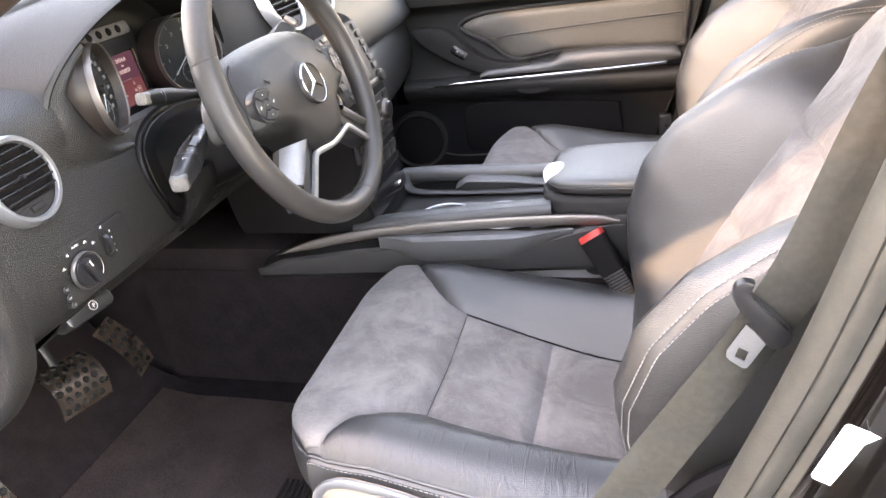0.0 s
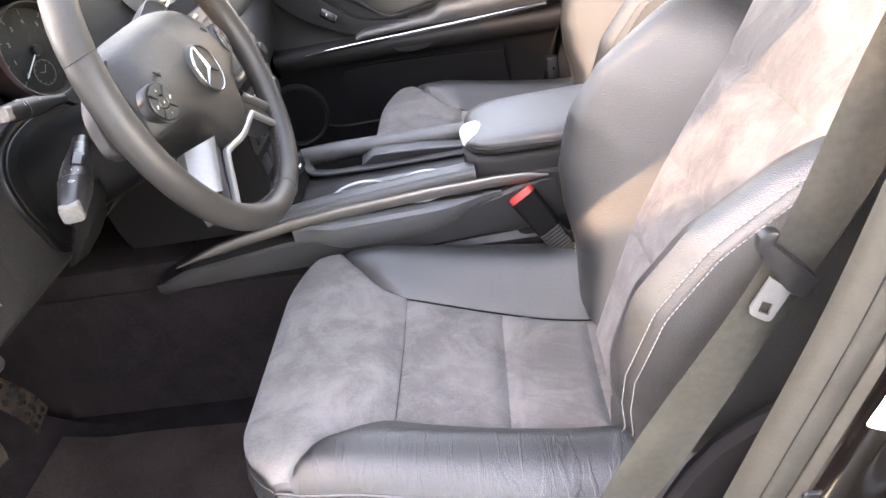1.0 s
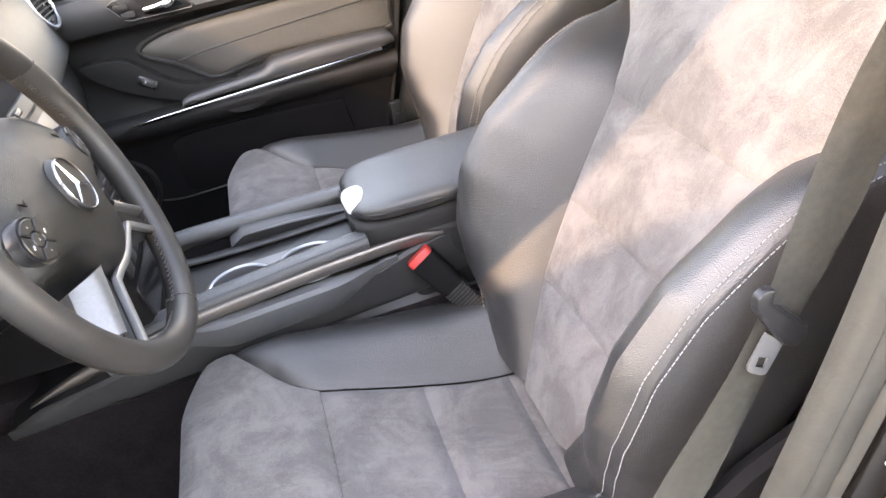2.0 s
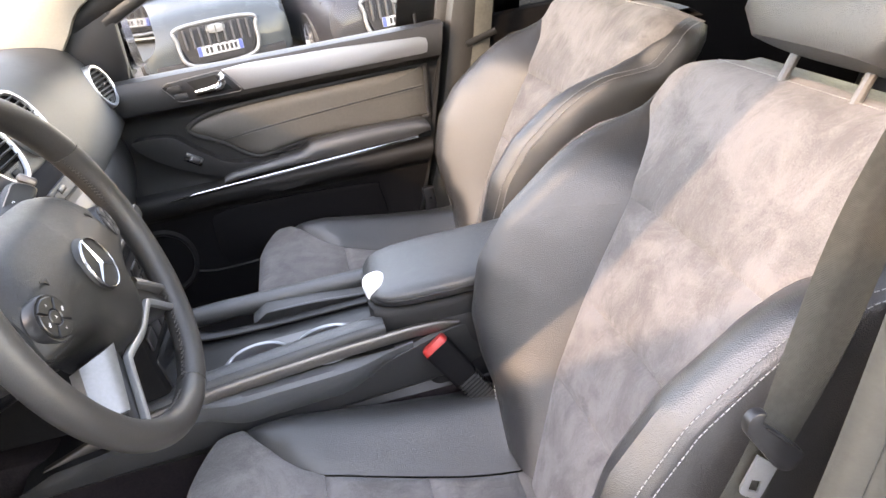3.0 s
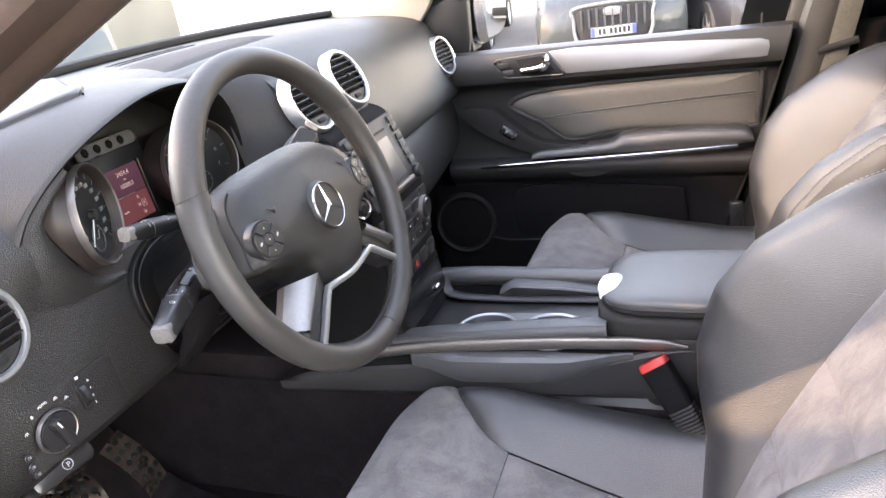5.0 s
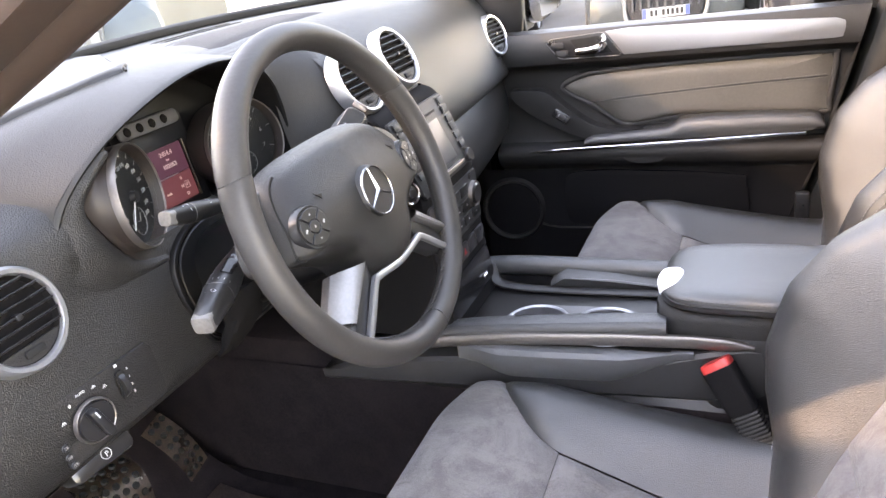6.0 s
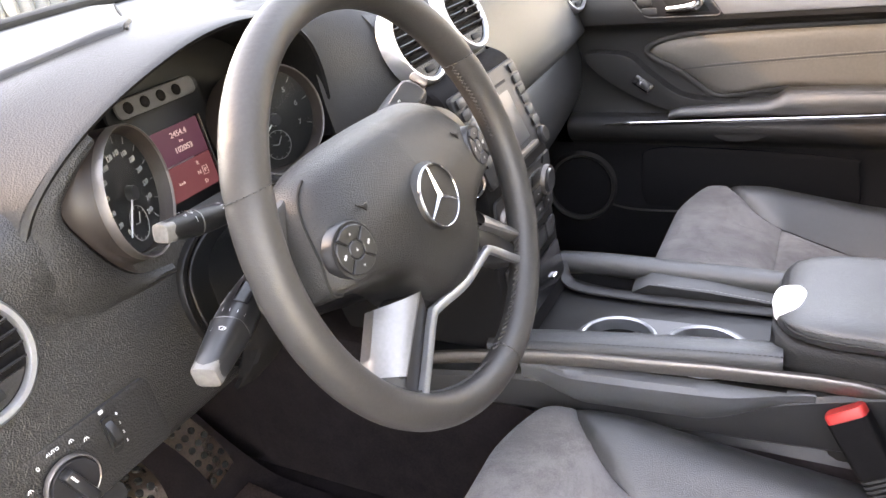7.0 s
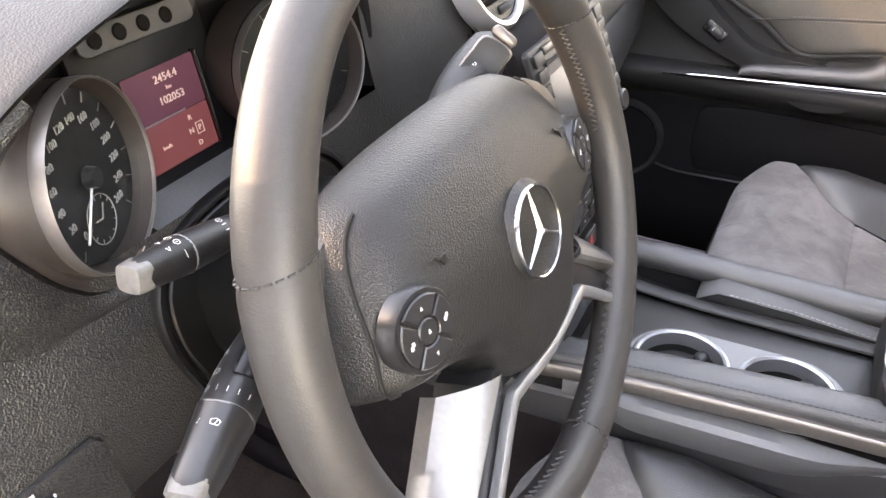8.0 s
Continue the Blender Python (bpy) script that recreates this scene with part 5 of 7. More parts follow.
part("lower_ledge", loft([[(x, y, z) for y in np.linspace(-0.06, 0.06, 6)] for x, z in ((-0.291, 1.034), (-0.284, 1.022), (-0.255, 1.014), (-0.238, 1.006))]), GREY_PANEL, cl, "grey ledge")

# stalks
st = thing("cruise_stalk", "black cruise control stalk with a grey tip", "stalk", (-0.125, -0.12, 1.07))
def icon(bm, m, kind):
    """A small printed symbol of thin strokes."""
    paths = {"wiper": [[(-.0020, -.0014), (-.0026, .0010), (0, .0020), (.0026, .0010), (.0020, -.0014), (-.0020, -.0014)], [(0, -.0012), (.0010, .0012)]],
             "spray": [[(-.0020, -.0020), (.0020, -.0020), (.0026, -.0006), (.0018, .0010), (-.0018, .0010), (-.0026, -.0006), (-.0020, -.0020)], [(-.0012, .0026), (0, .0014), (.0012, .0026)]],
             "ring": [[(.0017 * math.cos(q * math.pi / 5), .0017 * math.sin(q * math.pi / 5)) for q in range(11)], [(0, -.0008), (0, .0008)]],
             "bar": [[(0, -.0016), (0, .0016)]], "dash": [[(-.0022, 0), (.0022, 0)]],
             "wedge": [[(-.0012, -.0012), (.0012, 0), (-.0012, .0012)]]}[kind]
    for pts in paths:
        for p, q in zip(pts, pts[1:]):
            d = Vector((q[0] - p[0], q[1] - p[1], 0))
            w = Vector((-d.y, d.x, 0)).normalized() * 0.00024
            vs = [bm.verts.new(m @ (Vector((*c, 0.0003)) + o)) for c, o in ((p, -w), (q, -w), (q, w), (p, w))]
            bm.faces.new(vs)


def stalk_symbols(parent, a, b, up, radius, marks):
    """Printed symbols wrapped round a stalk from a to b: place along it, turn round it, kind."""
    bm = bmesh.new()
    axis = (b - a).normalized()
    u = (Vector(up) - axis * axis.dot(Vector(up))).normalized()
    v = axis.cross(u)
    for k, ang, kind in marks:
        nn = u * math.cos(radians(ang)) + v * math.sin(radians(ang))
        icon(bm, at(a.lerp(b, k) + nn * (radius(k) + 0.0003), nn, -axis), kind)
    tagged(part("marks", bm, WHITE_MARK, parent, "white printed symbols"), kind="stuff")


a, b = Vector((-0.143, -0.050, 1.058)), Vector((-0.1320, -0.170, 1.0855))
cr = lambda k: 0.0050 + 0.0052 * smooth(.02, .62, k)
part("arm", sweep([a.lerp(b, k) for k in np.linspace(0, .715, 10)], lambda f: oval(cr(f * .715), cr(f * .715), 18, 2.2)), DARK, st)
part("ring", sweep([a.lerp(b, k) for k in (.712, .722)], oval(0.0105, 0.0105, 20, 2.2), caps=False), PALE_MARK, st, "pale ring line")
part("collar", sweep([a.lerp(b, k) for k in (.718, .75, .84, .93, .985)], lambda f: oval(0.0101 - 0.0030 * f ** 1.4, 0.0101 - 0.0032 * f ** 1.4, 18, 2.6)), DARK, st, "black stalk grip")
part("tip", sweep([a.lerp(b, k) for k in (.93, .985, 1.0, 1.004)], lambda f: oval(0.0079 - 0.0012 * f - (.0012 if f > .98 else 0), 0.0076 - 0.0012 * f - (.0012 if f > .98 else 0), 16, 4)), WORN, st, "grey worn tip")
stalk_symbols(st, a, b, (0.6, 0, 1), lambda k: cr(min(k, .7)) + 0.0001, ((.50, -20, "bar"), (.50, 0, "bar"), (.50, 20, "ring"), (.77, 10, "ring"), (.77, 40, "ring"), (.83, 0, "wedge"), (.83, 35, "wedge"), (.77, -30, "dash")))
wi = thing("wiper_stalk", "black wiper and indicator stalk with white symbols", "stalk", (-0.11, -0.15, 1.0))
a, b = Vector((-0.127, -0.080, 1.018)), Vector((-0.089, -0.205, 0.9940))
wr = lambda k: 0.0086 + 0.0063 * smooth(.0, .55, k)
part("arm", sweep([a.lerp(b, k) for k in np.linspace(0, .655, 14)], lambda f: oval(wr(f * .655), wr(f * .655), 20, 2.4)), SATIN, wi)
part("grip_ring", sweep([a.lerp(b, k) for k in (.652, .660)], oval(0.0153, 0.0153, 20, 2.4), caps=False), PALE_MARK, wi, "pale ring line")
part("twist_grip", sweep([a.lerp(b, k) for k in (.656, .68, .76, .86, .95, .985)], lambda f: oval(0.0149 - 0.0046 * f ** 1.3, 0.0149 - 0.0054 * f ** 1.3, 20, 2.9)), SATIN, wi, "black twist grip")
part("end_cap", sweep([a.lerp(b, k) for k in (.94, .99, 1.01, 1.016)], lambda f: oval(0.0108 - 0.0012 * f - (.0015 if f > .98 else 0), 0.0100 - 0.0012 * f - (.0015 if f > .98 else 0), 18, 4.5)), WORN, wi, "grey worn end")
part("slider", sweep([a.lerp(b, k) + Vector((0.0062, 0, 0.0125)) for k in (.36, .37, .52, .53)], lambda f: oval(0.0062 if .1 < f < .9 else .0052, 0.0024, 14, 4), up=(0.45, 0, 1)), GLOSS, wi, "smooth black push button")
stalk_symbols(wi, a, b, (0.45, 0, 1), lambda k: wr(min(k, .66)) + (.0002 if k < .66 else -.0012), ((.14, -25, "spray"), (.14, 12, "spray"), (.19, -25, "dash"), (.19, 12, "dash"), (.28, 10, "ring"), (.28, 45, "bar"), (.60, -30, "bar"), (.60, -8, "bar"), (.60, 14, "bar"), (.60, 36, "bar"), (.52, 58, "wiper"), (.42, 62, "ring"), (.60, 62, "ring"), (.74, 10, "wiper"), (.74, 55, "wiper")))
ge = thing("gear_lever", "grey-black column gear lever with R N D P letters", "gear lever", (-0.11, 0.12, 1.06))
a, b = Vector((-0.115, 0.050, 1.043)), Vector((-0.110, 0.174, 1.090))
part("arm", sweep([a.lerp(b, k) for k in np.linspace(0, .45, 6)], lambda f: oval(0.006 + 0.004 * f, 0.006 + 0.004 * f, 12)), WORN, ge)
part("knob", sweep([a.lerp(b, k) for k in np.linspace(.32, 1.03, 14)], lambda f: oval(0.0090 + 0.0100 * math.sin(math.pi * min(1, 0.12 + f * 0.70)) - (0.004 if f > .95 else 0), 0.0090 + 0.0085 * math.sin(math.pi * min(1, .12 + f * .70)) - (0.004 if f > .95 else 0), 20, 2.5)), DASH, ge, "grey lever knob")
LN = (0.50, -0.80, 0.32)
gm = at(a.lerp(b, 0.76) + Vector(LN).normalized() * 0.0186, LN, (b - a)) @ Matrix.Scale(1.2, 4)
plate_pts = spline([(-.0085, .020), (.0085, .022), (.0100, .010), (.0098, -.006), (.007, -.020), (.0, -.026), (-.007, -.020), (-.0098, -.006), (-.0100, .008)], 40, True)
part("plate_rim", prism([(x * 1.09, y * 1.05) for x, y in plate_pts], 0.003, gm @ Matrix.Translation((0, 0, -0.003)), 0.001), GAUGE_RING, ge, "thin bright plate rim")
part("plate", prism([(x, y) for x, y in plate_pts], 0.002, gm @ Matrix.Translation((0, 0, -0.0010)), 0.0006), DARK, ge, "black letter plate")
for txt, dx, dy in (("R", -.0045, -.011), ("N", 0.0002, -.0085), ("D", .0048, -.006), ("P", -.003, .003)):
    lettering("letter", txt, .0055, gm @ Matrix.Translation((dx, dy, .0012)) @ Matrix.Rotation(radians(90), 4, 'Z'), WHITE_MARK, ge)
part("button", rbox((-0.0085, 0.0235, -0.010), (0.0085, 0.031, 0.0015), 0.003, 2, gm), GAUGE_RING, ge, "grey park button")
part("shift_paddle", prism(rounded(0.03, 0.016, 0.007), 0.004, at((-0.098, 0.135, 1.060), (1, 0, 0.3)), 0.001), GLOSS, wheel, "small gloss shift button")
key = thing("ignition_switch", "round black ignition switch with a chrome ring", "switch", (-0.1, 0.24, 0.95))
im = at((-0.090, 0.243, 0.953), (0.9, -0.35, 0.15))
part("ring", revolve([(0.012, 0), (0.0135, .004), (0.016, .005), (0.018, 0)], im, 28), CHROME, key)
part("knob", revolve([(0, .008), (0.006, .0075), (0.007, .004), (0.012, .003), (0.012, 0)], im, 24), SATIN, key)
part("boss", revolve([(0.0175, 0.0), (0.019, -0.010), (0.019, -0.05), (0.016, -0.08)], im, 28), DASH_LOW, key, "dark boss")

# ---- middle stack ----
SK = [(-0.150, 1.066), (-0.124, 1.050), (-0.102, 0.992), (-0.080, 0.935), (-0.077, 0.86), (-0.074, 0.80), (-0.066, 0.735), (-0.055, 0.70)]
stack = thing("centre_stack", "dark centre stack with radio screen, keys and climate knobs", "centre console", (-0.1, MID, 0.9))
SW = 0.108
rows = []
for x, z in spline(SK, 40):
    rows.append([(x - 0.28, MID - SW, z), (x - 0.008, MID - SW, z), (x - 0.002, MID - SW + 0.003, z), (x, MID - SW + 0.010, z), (x, MID, z), (x, MID + SW - 0.010, z), (x - 0.002, MID + SW - 0.003, z), (x - 0.008, MID + SW, z), (x - 0.28, MID + SW, z)])
part("stack_body", loft(rows), LINING, stack, "dark stack body")


def stack_at(y, z, dx=0.0):
    pr = spline(SK, 200)
    i = min(range(1, 199), key=lambda k: abs(pr[k][1] - z))
    t = Vector((pr[i + 1][0] - pr[i - 1][0], 0, pr[i + 1][1] - pr[i - 1][1])).normalized()
    n = Vector((-t.z, 0, t.x))
    if n.x < 0:
        n = -n
    return at(Vector((pr[i][0], y, pr[i][1])) + n * dx, n)


radio = thing("radio_unit", "black radio unit with a grey screen and grey keys", "radio", (-0.1, MID, 0.99), kind="")
part("faceplate", prism(rounded(0.200, 0.125, 0.006), 0.006, stack_at(MID, 0.992, 0.0005), 0.002), RADIO_FACE, radio, "satin black faceplate")
part("screen", prism(rounded(0.118, 0.072, 0.003), 0.0015, stack_at(MID - 0.012, 0.985, 0.0062), 0.0005), SCREEN, radio, "dark glass screen")
part("screen_edge", prism(rounded(0.126, 0.006, 0.002), 0.008, stack_at(MID - 0.012, 0.944, 0.0062), 0.001), GAUGE_RING, radio, "light lower screen edge")
part("disc_slot", prism(rounded(0.12, 0.004, 0.0015), 0.0008, stack_at(MID - 0.012, 1.032, 0.0062), 0), RUBBER, radio)
for side in (-1, 1):
    for k in range(6):
        part("key", rbox((-0.010, -0.0062, 0), (0.010, 0.0062, 0.0028), 0.0012, 2, stack_at(MID + side * 0.083, 1.040 - 0.0150 * k, 0.006)), RADIO_KEY, radio, "grey key")
part("volume_knob", revolve([(0, .008), (.010, .008), (.012, .006), (.0125, 0)], stack_at(MID + 0.082, 0.945, 0.006), 28), SATIN, radio)
part("eject_key", rbox((-0.012, -0.004, 0), (0.012, 0.004, 0.004), 0.0015, 2, stack_at(MID - 0.06, 1.043, 0.006)), SATIN, radio)
clim = thing("climate_panel", "black climate control panel with two knobs and rows of keys", "climate panel", (-0.08, MID, 0.87))
part("panel", prism(rounded(0.200, 0.088, 0.005), 0.004, stack_at(MID, 0.875, 0.0005), 0.0015), SATIN, clim)
for side in (-1, 1):
    km2 = stack_at(MID + side * 0.076, 0.880, 0.004)
    part("knob_ring", revolve([(0.0185, 0), (0.0195, .006), (0.0215, .007), (0.0225, 0)], km2, 36), GAUGE_RING, clim, "silver knob ring")
    part("knob", revolve([(0, .010), (.0155, .0095), (.018, .007), (.0185, 0)], km2, 32), SATIN, clim, "black climate knob")
for r_, zz in enumerate((0.898, 0.874, 0.850)):
    for k in range(5 if r_ > 1 else 3):
        yy = (k - (2 if r_ > 1 else 1)) * (0.036 if r_ > 1 else 0.034)
        part("key", rbox((-0.0155, -0.0085, 0), (0.0155, 0.0085, 0.004), 0.0015, 2, stack_at(MID + yy, zz, 0.004)), DARK, clim)
mk = bmesh.new()
for zz, cnt in ((0.874, 3), (0.850, 5)):
    for k in range(cnt):
        rbox((-0.002, -0.0010, 0), (0.002, 0.0010, 0.0004), 0, 1, stack_at(MID + (k - cnt // 2) * 0.035, zz, 0.0081), mk)
part("key_marks", mk, WHITE_MARK, clim)
low_sw = thing("switch_row", "row of black rocker switches with a red hazard mark", "switch row", (-0.07, MID, 0.80))
for k in range(5):
    part("rocker", rbox((-0.017, -0.013, 0), (0.017, 0.013, 0.005), 0.002, 2, stack_at(MID + (k - 2) * 0.038, 0.805, 0.0005)), SATIN, low_sw)
part("hazard_mark", prism([(-.006, -.005), (.006, -.005), (0, .006)], 0.0005, stack_at(MID, 0.805, 0.0056), 0), RED, low_sw, "red triangle")
part("tray_lid", prism(rounded(0.19, 0.06, 0.006), 0.004, stack_at(MID, 0.748, 0.0005), 0.0015), GLOSS, stack, "gloss black tray lid")
part("tray_catch", rbox((-0.008, -0.003, 0), (0.008, 0.003, 0.004), 0.001, 1, stack_at(MID + 0.05, 0.735, 0.0045)), CHROME, stack)

# glove box and passenger side lower dash
gb = thing("glove_box", "dark grained glove box under the dashboard", "glove box", (-0.2, 0.8, 0.85))
rows = []
for y in np.linspace(MID + SW + 0.002, 1.085, 24):
    s2 = (abs(y - MID) / 0.72) ** 2
    rows.append([(x - 0.06 * s2, y, z) for x, z in spline([(-0.24, 0.962), (-0.185, 0.955), (-0.165, 0.93), (-0.155, 0.87), (-0.17, 0.80), (-0.22, 0.765), (-0.34, 0.75)], 24)])
part("lid", loft(rows), DASH, gb, "grained glove box lid")
part("under_panel", loft([[(x, y, z) for x, z in ((-0.3, 0.755), (-0.5, 0.74), (-0.85, 0.76))] for y in (MID + SW, 1.09)]), DASH_LOW, gb)


# ---- console between the seats ----
console = thing("console", "dark centre console with padded grab rails and cup holders", "centre console", (0.1, MID, 0.33))
def rail_y(x):
    return 0.2435 + 0.0813 * x
rows = []
for x in np.linspace(-0.30, 0.70, 40):
    k = smooth(-0.30, -0.02, x)
    top = lerp_table([(-.30, .640), (-.25, .660), (-.10, .676), (0.03, .683), (.24, .684), (.30, .70), (.36, .715), (.70, .715)], x)
    y0 = rail_y(min(x, .4)) - 0.004
    rows.append([(x, 0.262, 0.60), (x, y0 + 0.012, 0.618), (x, y0 + 0.002, 0.628), (x, y0, 0.645), (x, y0 + 0.001, top - 0.006), (x, y0 + 0.006, top), (x, y0 + 0.045, top + 0.004), (x, MID, top + 0.004)])
part("side_panel", loft(rows), CONSOLE_SIDE, console, "dark moulded console side")
rows = [[(p[0], 2 * MID - p[1], p[2]) for p in r] for r in rows]
part("side_panel", loft(rows), CONSOLE_SIDE, console, "dark moulded console side")
for yy in (0.262, 0.464):
    part("tunnel_carpet", loft([[(x, yy + (0.012 if yy < .3 else -0.012) * 0, z) for z in np.linspace(.33, .61, 6)] for x in np.linspace(-0.62, 0.70, 20)]), CARPET, console, "dark carpet on the tunnel side")
strip = []
for x in np.linspace(-0.256, 0.378, 50):
    z = lerp_table([(-.256, .672), (-.20, .686), (-.137, .698), (-.05, .710), (.035, .7165), (.19, .722), (.30, .722), (.378, .717)], x)
    strip.append((x, rail_y(x), z))
part("rail_trim", sweep(strip, lambda f: oval(0.0055, 0.0098 * min(1, f * 7 + .10) * min(1, (1 - f) * 14 + .30), 16, 3.4), up=(0, 0, 1)), BRUSHED, console, "long brushed metal rail trim")
inset = []
for x in np.linspace(-0.050, 0.300, 44):
    k = smooth(-0.050, 0.03, x) * (1 - smooth(0.20, 0.300, x))
    y0 = rail_y(x) - 0.003
    low = 0.648 + 0.030 * (1 - smooth(-0.050, 0.04, x)) + 0.046 * smooth(0.17, 0.30, x)
    inset.append([(x, y0 + d - o * k, 0.706 + (low - 0.706) * f) for f, d, o in ((0, .004, 0), (.04, .001, .012), (.14, 0, .017), (.28, 0, .0165), (.55, 0, .012), (.86, 0, .006), (1, .001, 0))])
part("side_inset", loft(inset), SHEEN_GREY, console, "smooth moulding under the rail, base lightened for its sky sheen")
part("grab_rail", sweep(spline([(-0.10, 0.262, 0.706), (-0.02, .266, .718), (.09, .274, .7265), (.19, .281, .7325), (.262, .286, .735)], 24), oval(0.021, 0.0145, 18, 3)), LEATHER, console, "padded black leather grab rail")
part("stitching", stitches(spline([(-0.09, 0.245, 0.7225), (-0.02, .249, .7325), (.09, .257, .7405), (.19, .264, .7465), (.262, .269, .749)], 24), 0.004, 0.002, 0.001, lambda p: Vector((0, -.5, .86))), BLACK_STITCH, console)
part("grab_rail", sweep(spline([(-0.070, 0.480, 0.722), (0.0, .478, .7265), (.12, .473, .7285), (.27, .466, .731)], 24), oval(0.0185, 0.0165, 18, 2.4)), LEATHER, console, "padded black leather grab rail")
part("rail_bracket", sweep(spline([(-0.075, 0.482, 0.735), (-0.070, .478, .71), (-0.05, .462, .69), (0.03, .452, .688)], 14), lambda f: oval(0.018 - .008 * f, 0.012 - .006 * f, 12, 3), up=(0, 1, 0)), SATIN, console, "rail bracket")
deck = bmesh.new()
outlines = [[(x, y) for x, y in ((-0.075, 0.258), (0.27, 0.258), (0.27, 0.452), (-0.075, 0.452))]]
for cx in (0.060, 0.170):
    outlines.append([(cx + 0.050 * math.cos(i * math.pi / 24), 0.312 + 0.050 * math.sin(i * math.pi / 24)) for i in range(48)])
for ring in outlines:
    vs = [deck.verts.new((x, y, 0.700 + 0.03 * x)) for x, y in ring]
    for i in range(len(vs)):
        deck.edges.new((vs[i - 1], vs[i]))
bmesh.ops.triangle_fill(deck, edges=deck.edges[:], use_beauty=True, normal=(0, 0, 1))
part("deck", deck, SHROUD, console, "black console deck")
part("side_ledge", sweep(spline([(-0.066, 0.462, 0.732), (-0.055, 0.448, 0.712), (-0.03, 0.434, 0.706), (0.05, 0.427, 0.7065), (0.16, 0.424, 0.709), (0.26, 0.422, 0.712)], 30), oval(0.010, 0.0035, 12, 3)), CONSOLE_SIDE, console, "raised rim of the deck")
part("rail_wall", loft([[(x, 0.462, .690), (x, 0.470, .712), (x, 0.474, .728)] for x in np.linspace(-0.075, 0.27, 12)]), LINING, console, "dark wall under the far rail")
wedge = loft([[(x, y, z) for y, z in ((0.438, 0.70), (0.432, 0.706 + h), (0.440, 0.712 + h), (0.468, 0.714 + h), (0.475, .70))] for x, h in ((0.050, 0.004), (0.075, 0.020), (0.16, 0.018), (0.258, 0.010))], True, False, True)
part("side_pad", wedge, LEATHER, console, "black leather pad under the rail")
part("stitching", stitches([(0.09, .4325, .7275), (.16, .4325, .7275), (.25, .4325, .7195)], 0.004, 0.002, 0.001, lambda p: Vector((0, -1, .3)).normalized()), STITCH, console, "pale stitching")
for cx in (0.060, 0.170):
    m = Matrix.Translation((cx, 0.312, 0.7055 + 0.03 * cx))
    cup = part("cup_ring", revolve([(0.0440, -0.016), (0.0450, 0.0), (0.0462, 0.0042), (0.0490, 0.0058), (0.0520, 0.0048), (0.0540, 0.0020), (0.0545, -0.003)], m, 56), SILVER, console, "satin silver cup holder ring")
    part("cup_well", revolve([(0.0, -0.048), (0.034, -0.048), (0.039, -0.044), (0.044, -0.012), (0.0465, -0.011)], m, 40), RUBBER, cup, "black cup well")
    for a in (60, 180, 300):
        c = m @ Vector((0.038 * math.cos(radians(a)), 0.038 * math.sin(radians(a)), 0.0))
        part("grip_finger", rbox((-0.010, -0.008, -0.030), (0.008, 0.008, -0.006), 0.0065, 3, Matrix.Translation(c) @ Matrix.Rotation(radians(a), 4, 'Z')), CONSOLE_SIDE, cup, "rubber grip finger")
plate = bmesh.new()
rings = [[(cx + 0.0590 * math.cos(radians(q)), 0.312 + 0.0570 * math.sin(radians(q))) for cx, q in [(0.060, q) for q in range(90, 271, 10)] + [(0.170, q) for q in range(-90, 91, 10)]]]
rings += [[(cx + 0.0520 * math.cos(q * math.pi / 24), 0.312 + 0.0520 * math.sin(q * math.pi / 24)) for q in range(48)] for cx in (0.060, 0.170)]
for ring in rings:
    vs = [plate.verts.new((x, y, 0.7070 + 0.03 * x)) for x, y in ring]
    for i in range(len(vs)):
        plate.edges.new((vs[i - 1], vs[i]))
bmesh.ops.triangle_fill(plate, edges=plate.edges[:], use_beauty=True, normal=(0, 0, 1))
part("cup_plate", plate, CUP_METAL, console, "satin plate round both cup rings")

arm = thing("armrest", "black leather centre armrest with a bright release button", "armrest", (0.45, MID, 0.70))
rows = []
for x, half, top, low in ((0.250, .050, .774, .768), (0.254, .064, .780, .763), (0.264, .078, .787, .760), (0.282, .088, .7915, .7575), (0.310, .0945, .794, .7565), (0.36, .097, .7955, .7565), (0.50, .097, .7965, .7565), (0.64, .097, .7965, .7565), (0.66, .092, .792, .760)):
    zc, hz = 0.5 * (top + low), 0.5 * (top - low)
    rows.append([(x, 0.367 + c[0] * half, zc + c[1] * hz) for c in oval(1, 1, 44, 3.6)])
part("lid", loft(rows, True, False, True), LEATHER, arm, "black leather lid")
part("lid_seam", sweep(spline([(0.256, 0.40, 0.776), (0.252, 0.345, 0.776), (0.262, 0.292, 0.777), (0.285, 0.2778, 0.775), (0.33, 0.2712, 0.776), (0.45, 0.2696, 0.776), (0.62, 0.2696, 0.776)], 40), oval(0.0016, 0.0016, 6)), DARK, arm)
part("stitching", stitches(spline([(0.285, 0.2785, 0.782), (0.33, 0.2722, 0.783), (0.45, 0.2706, 0.783), (0.62, 0.2706, 0.783)], 30), 0.0045, 0.002, 0.0011, lambda p: Vector((0, -1, .25)).normalized()), BLACK_STITCH, arm)
part("base", loft([[(x, 0.367 + c[0] * w, z0 + (0.766 - z0) * (0.5 + 0.5 * c[1])) for c in oval(1, 1, 32, 4.5)] for x, w, z0 in ((0.246, .060, .722), (0.252, .076, .712), (0.268, .086, .70), (0.30, .091, .69), (0.70, .091, .69))], True, False, True), DOOR_DARK, arm, "dark armrest base")
part("rear_body", rbox((0.31, 0.272, 0.52), (0.74, 0.456, 0.735), 0.02, 3), DOOR_DARK, arm, "console rear body")
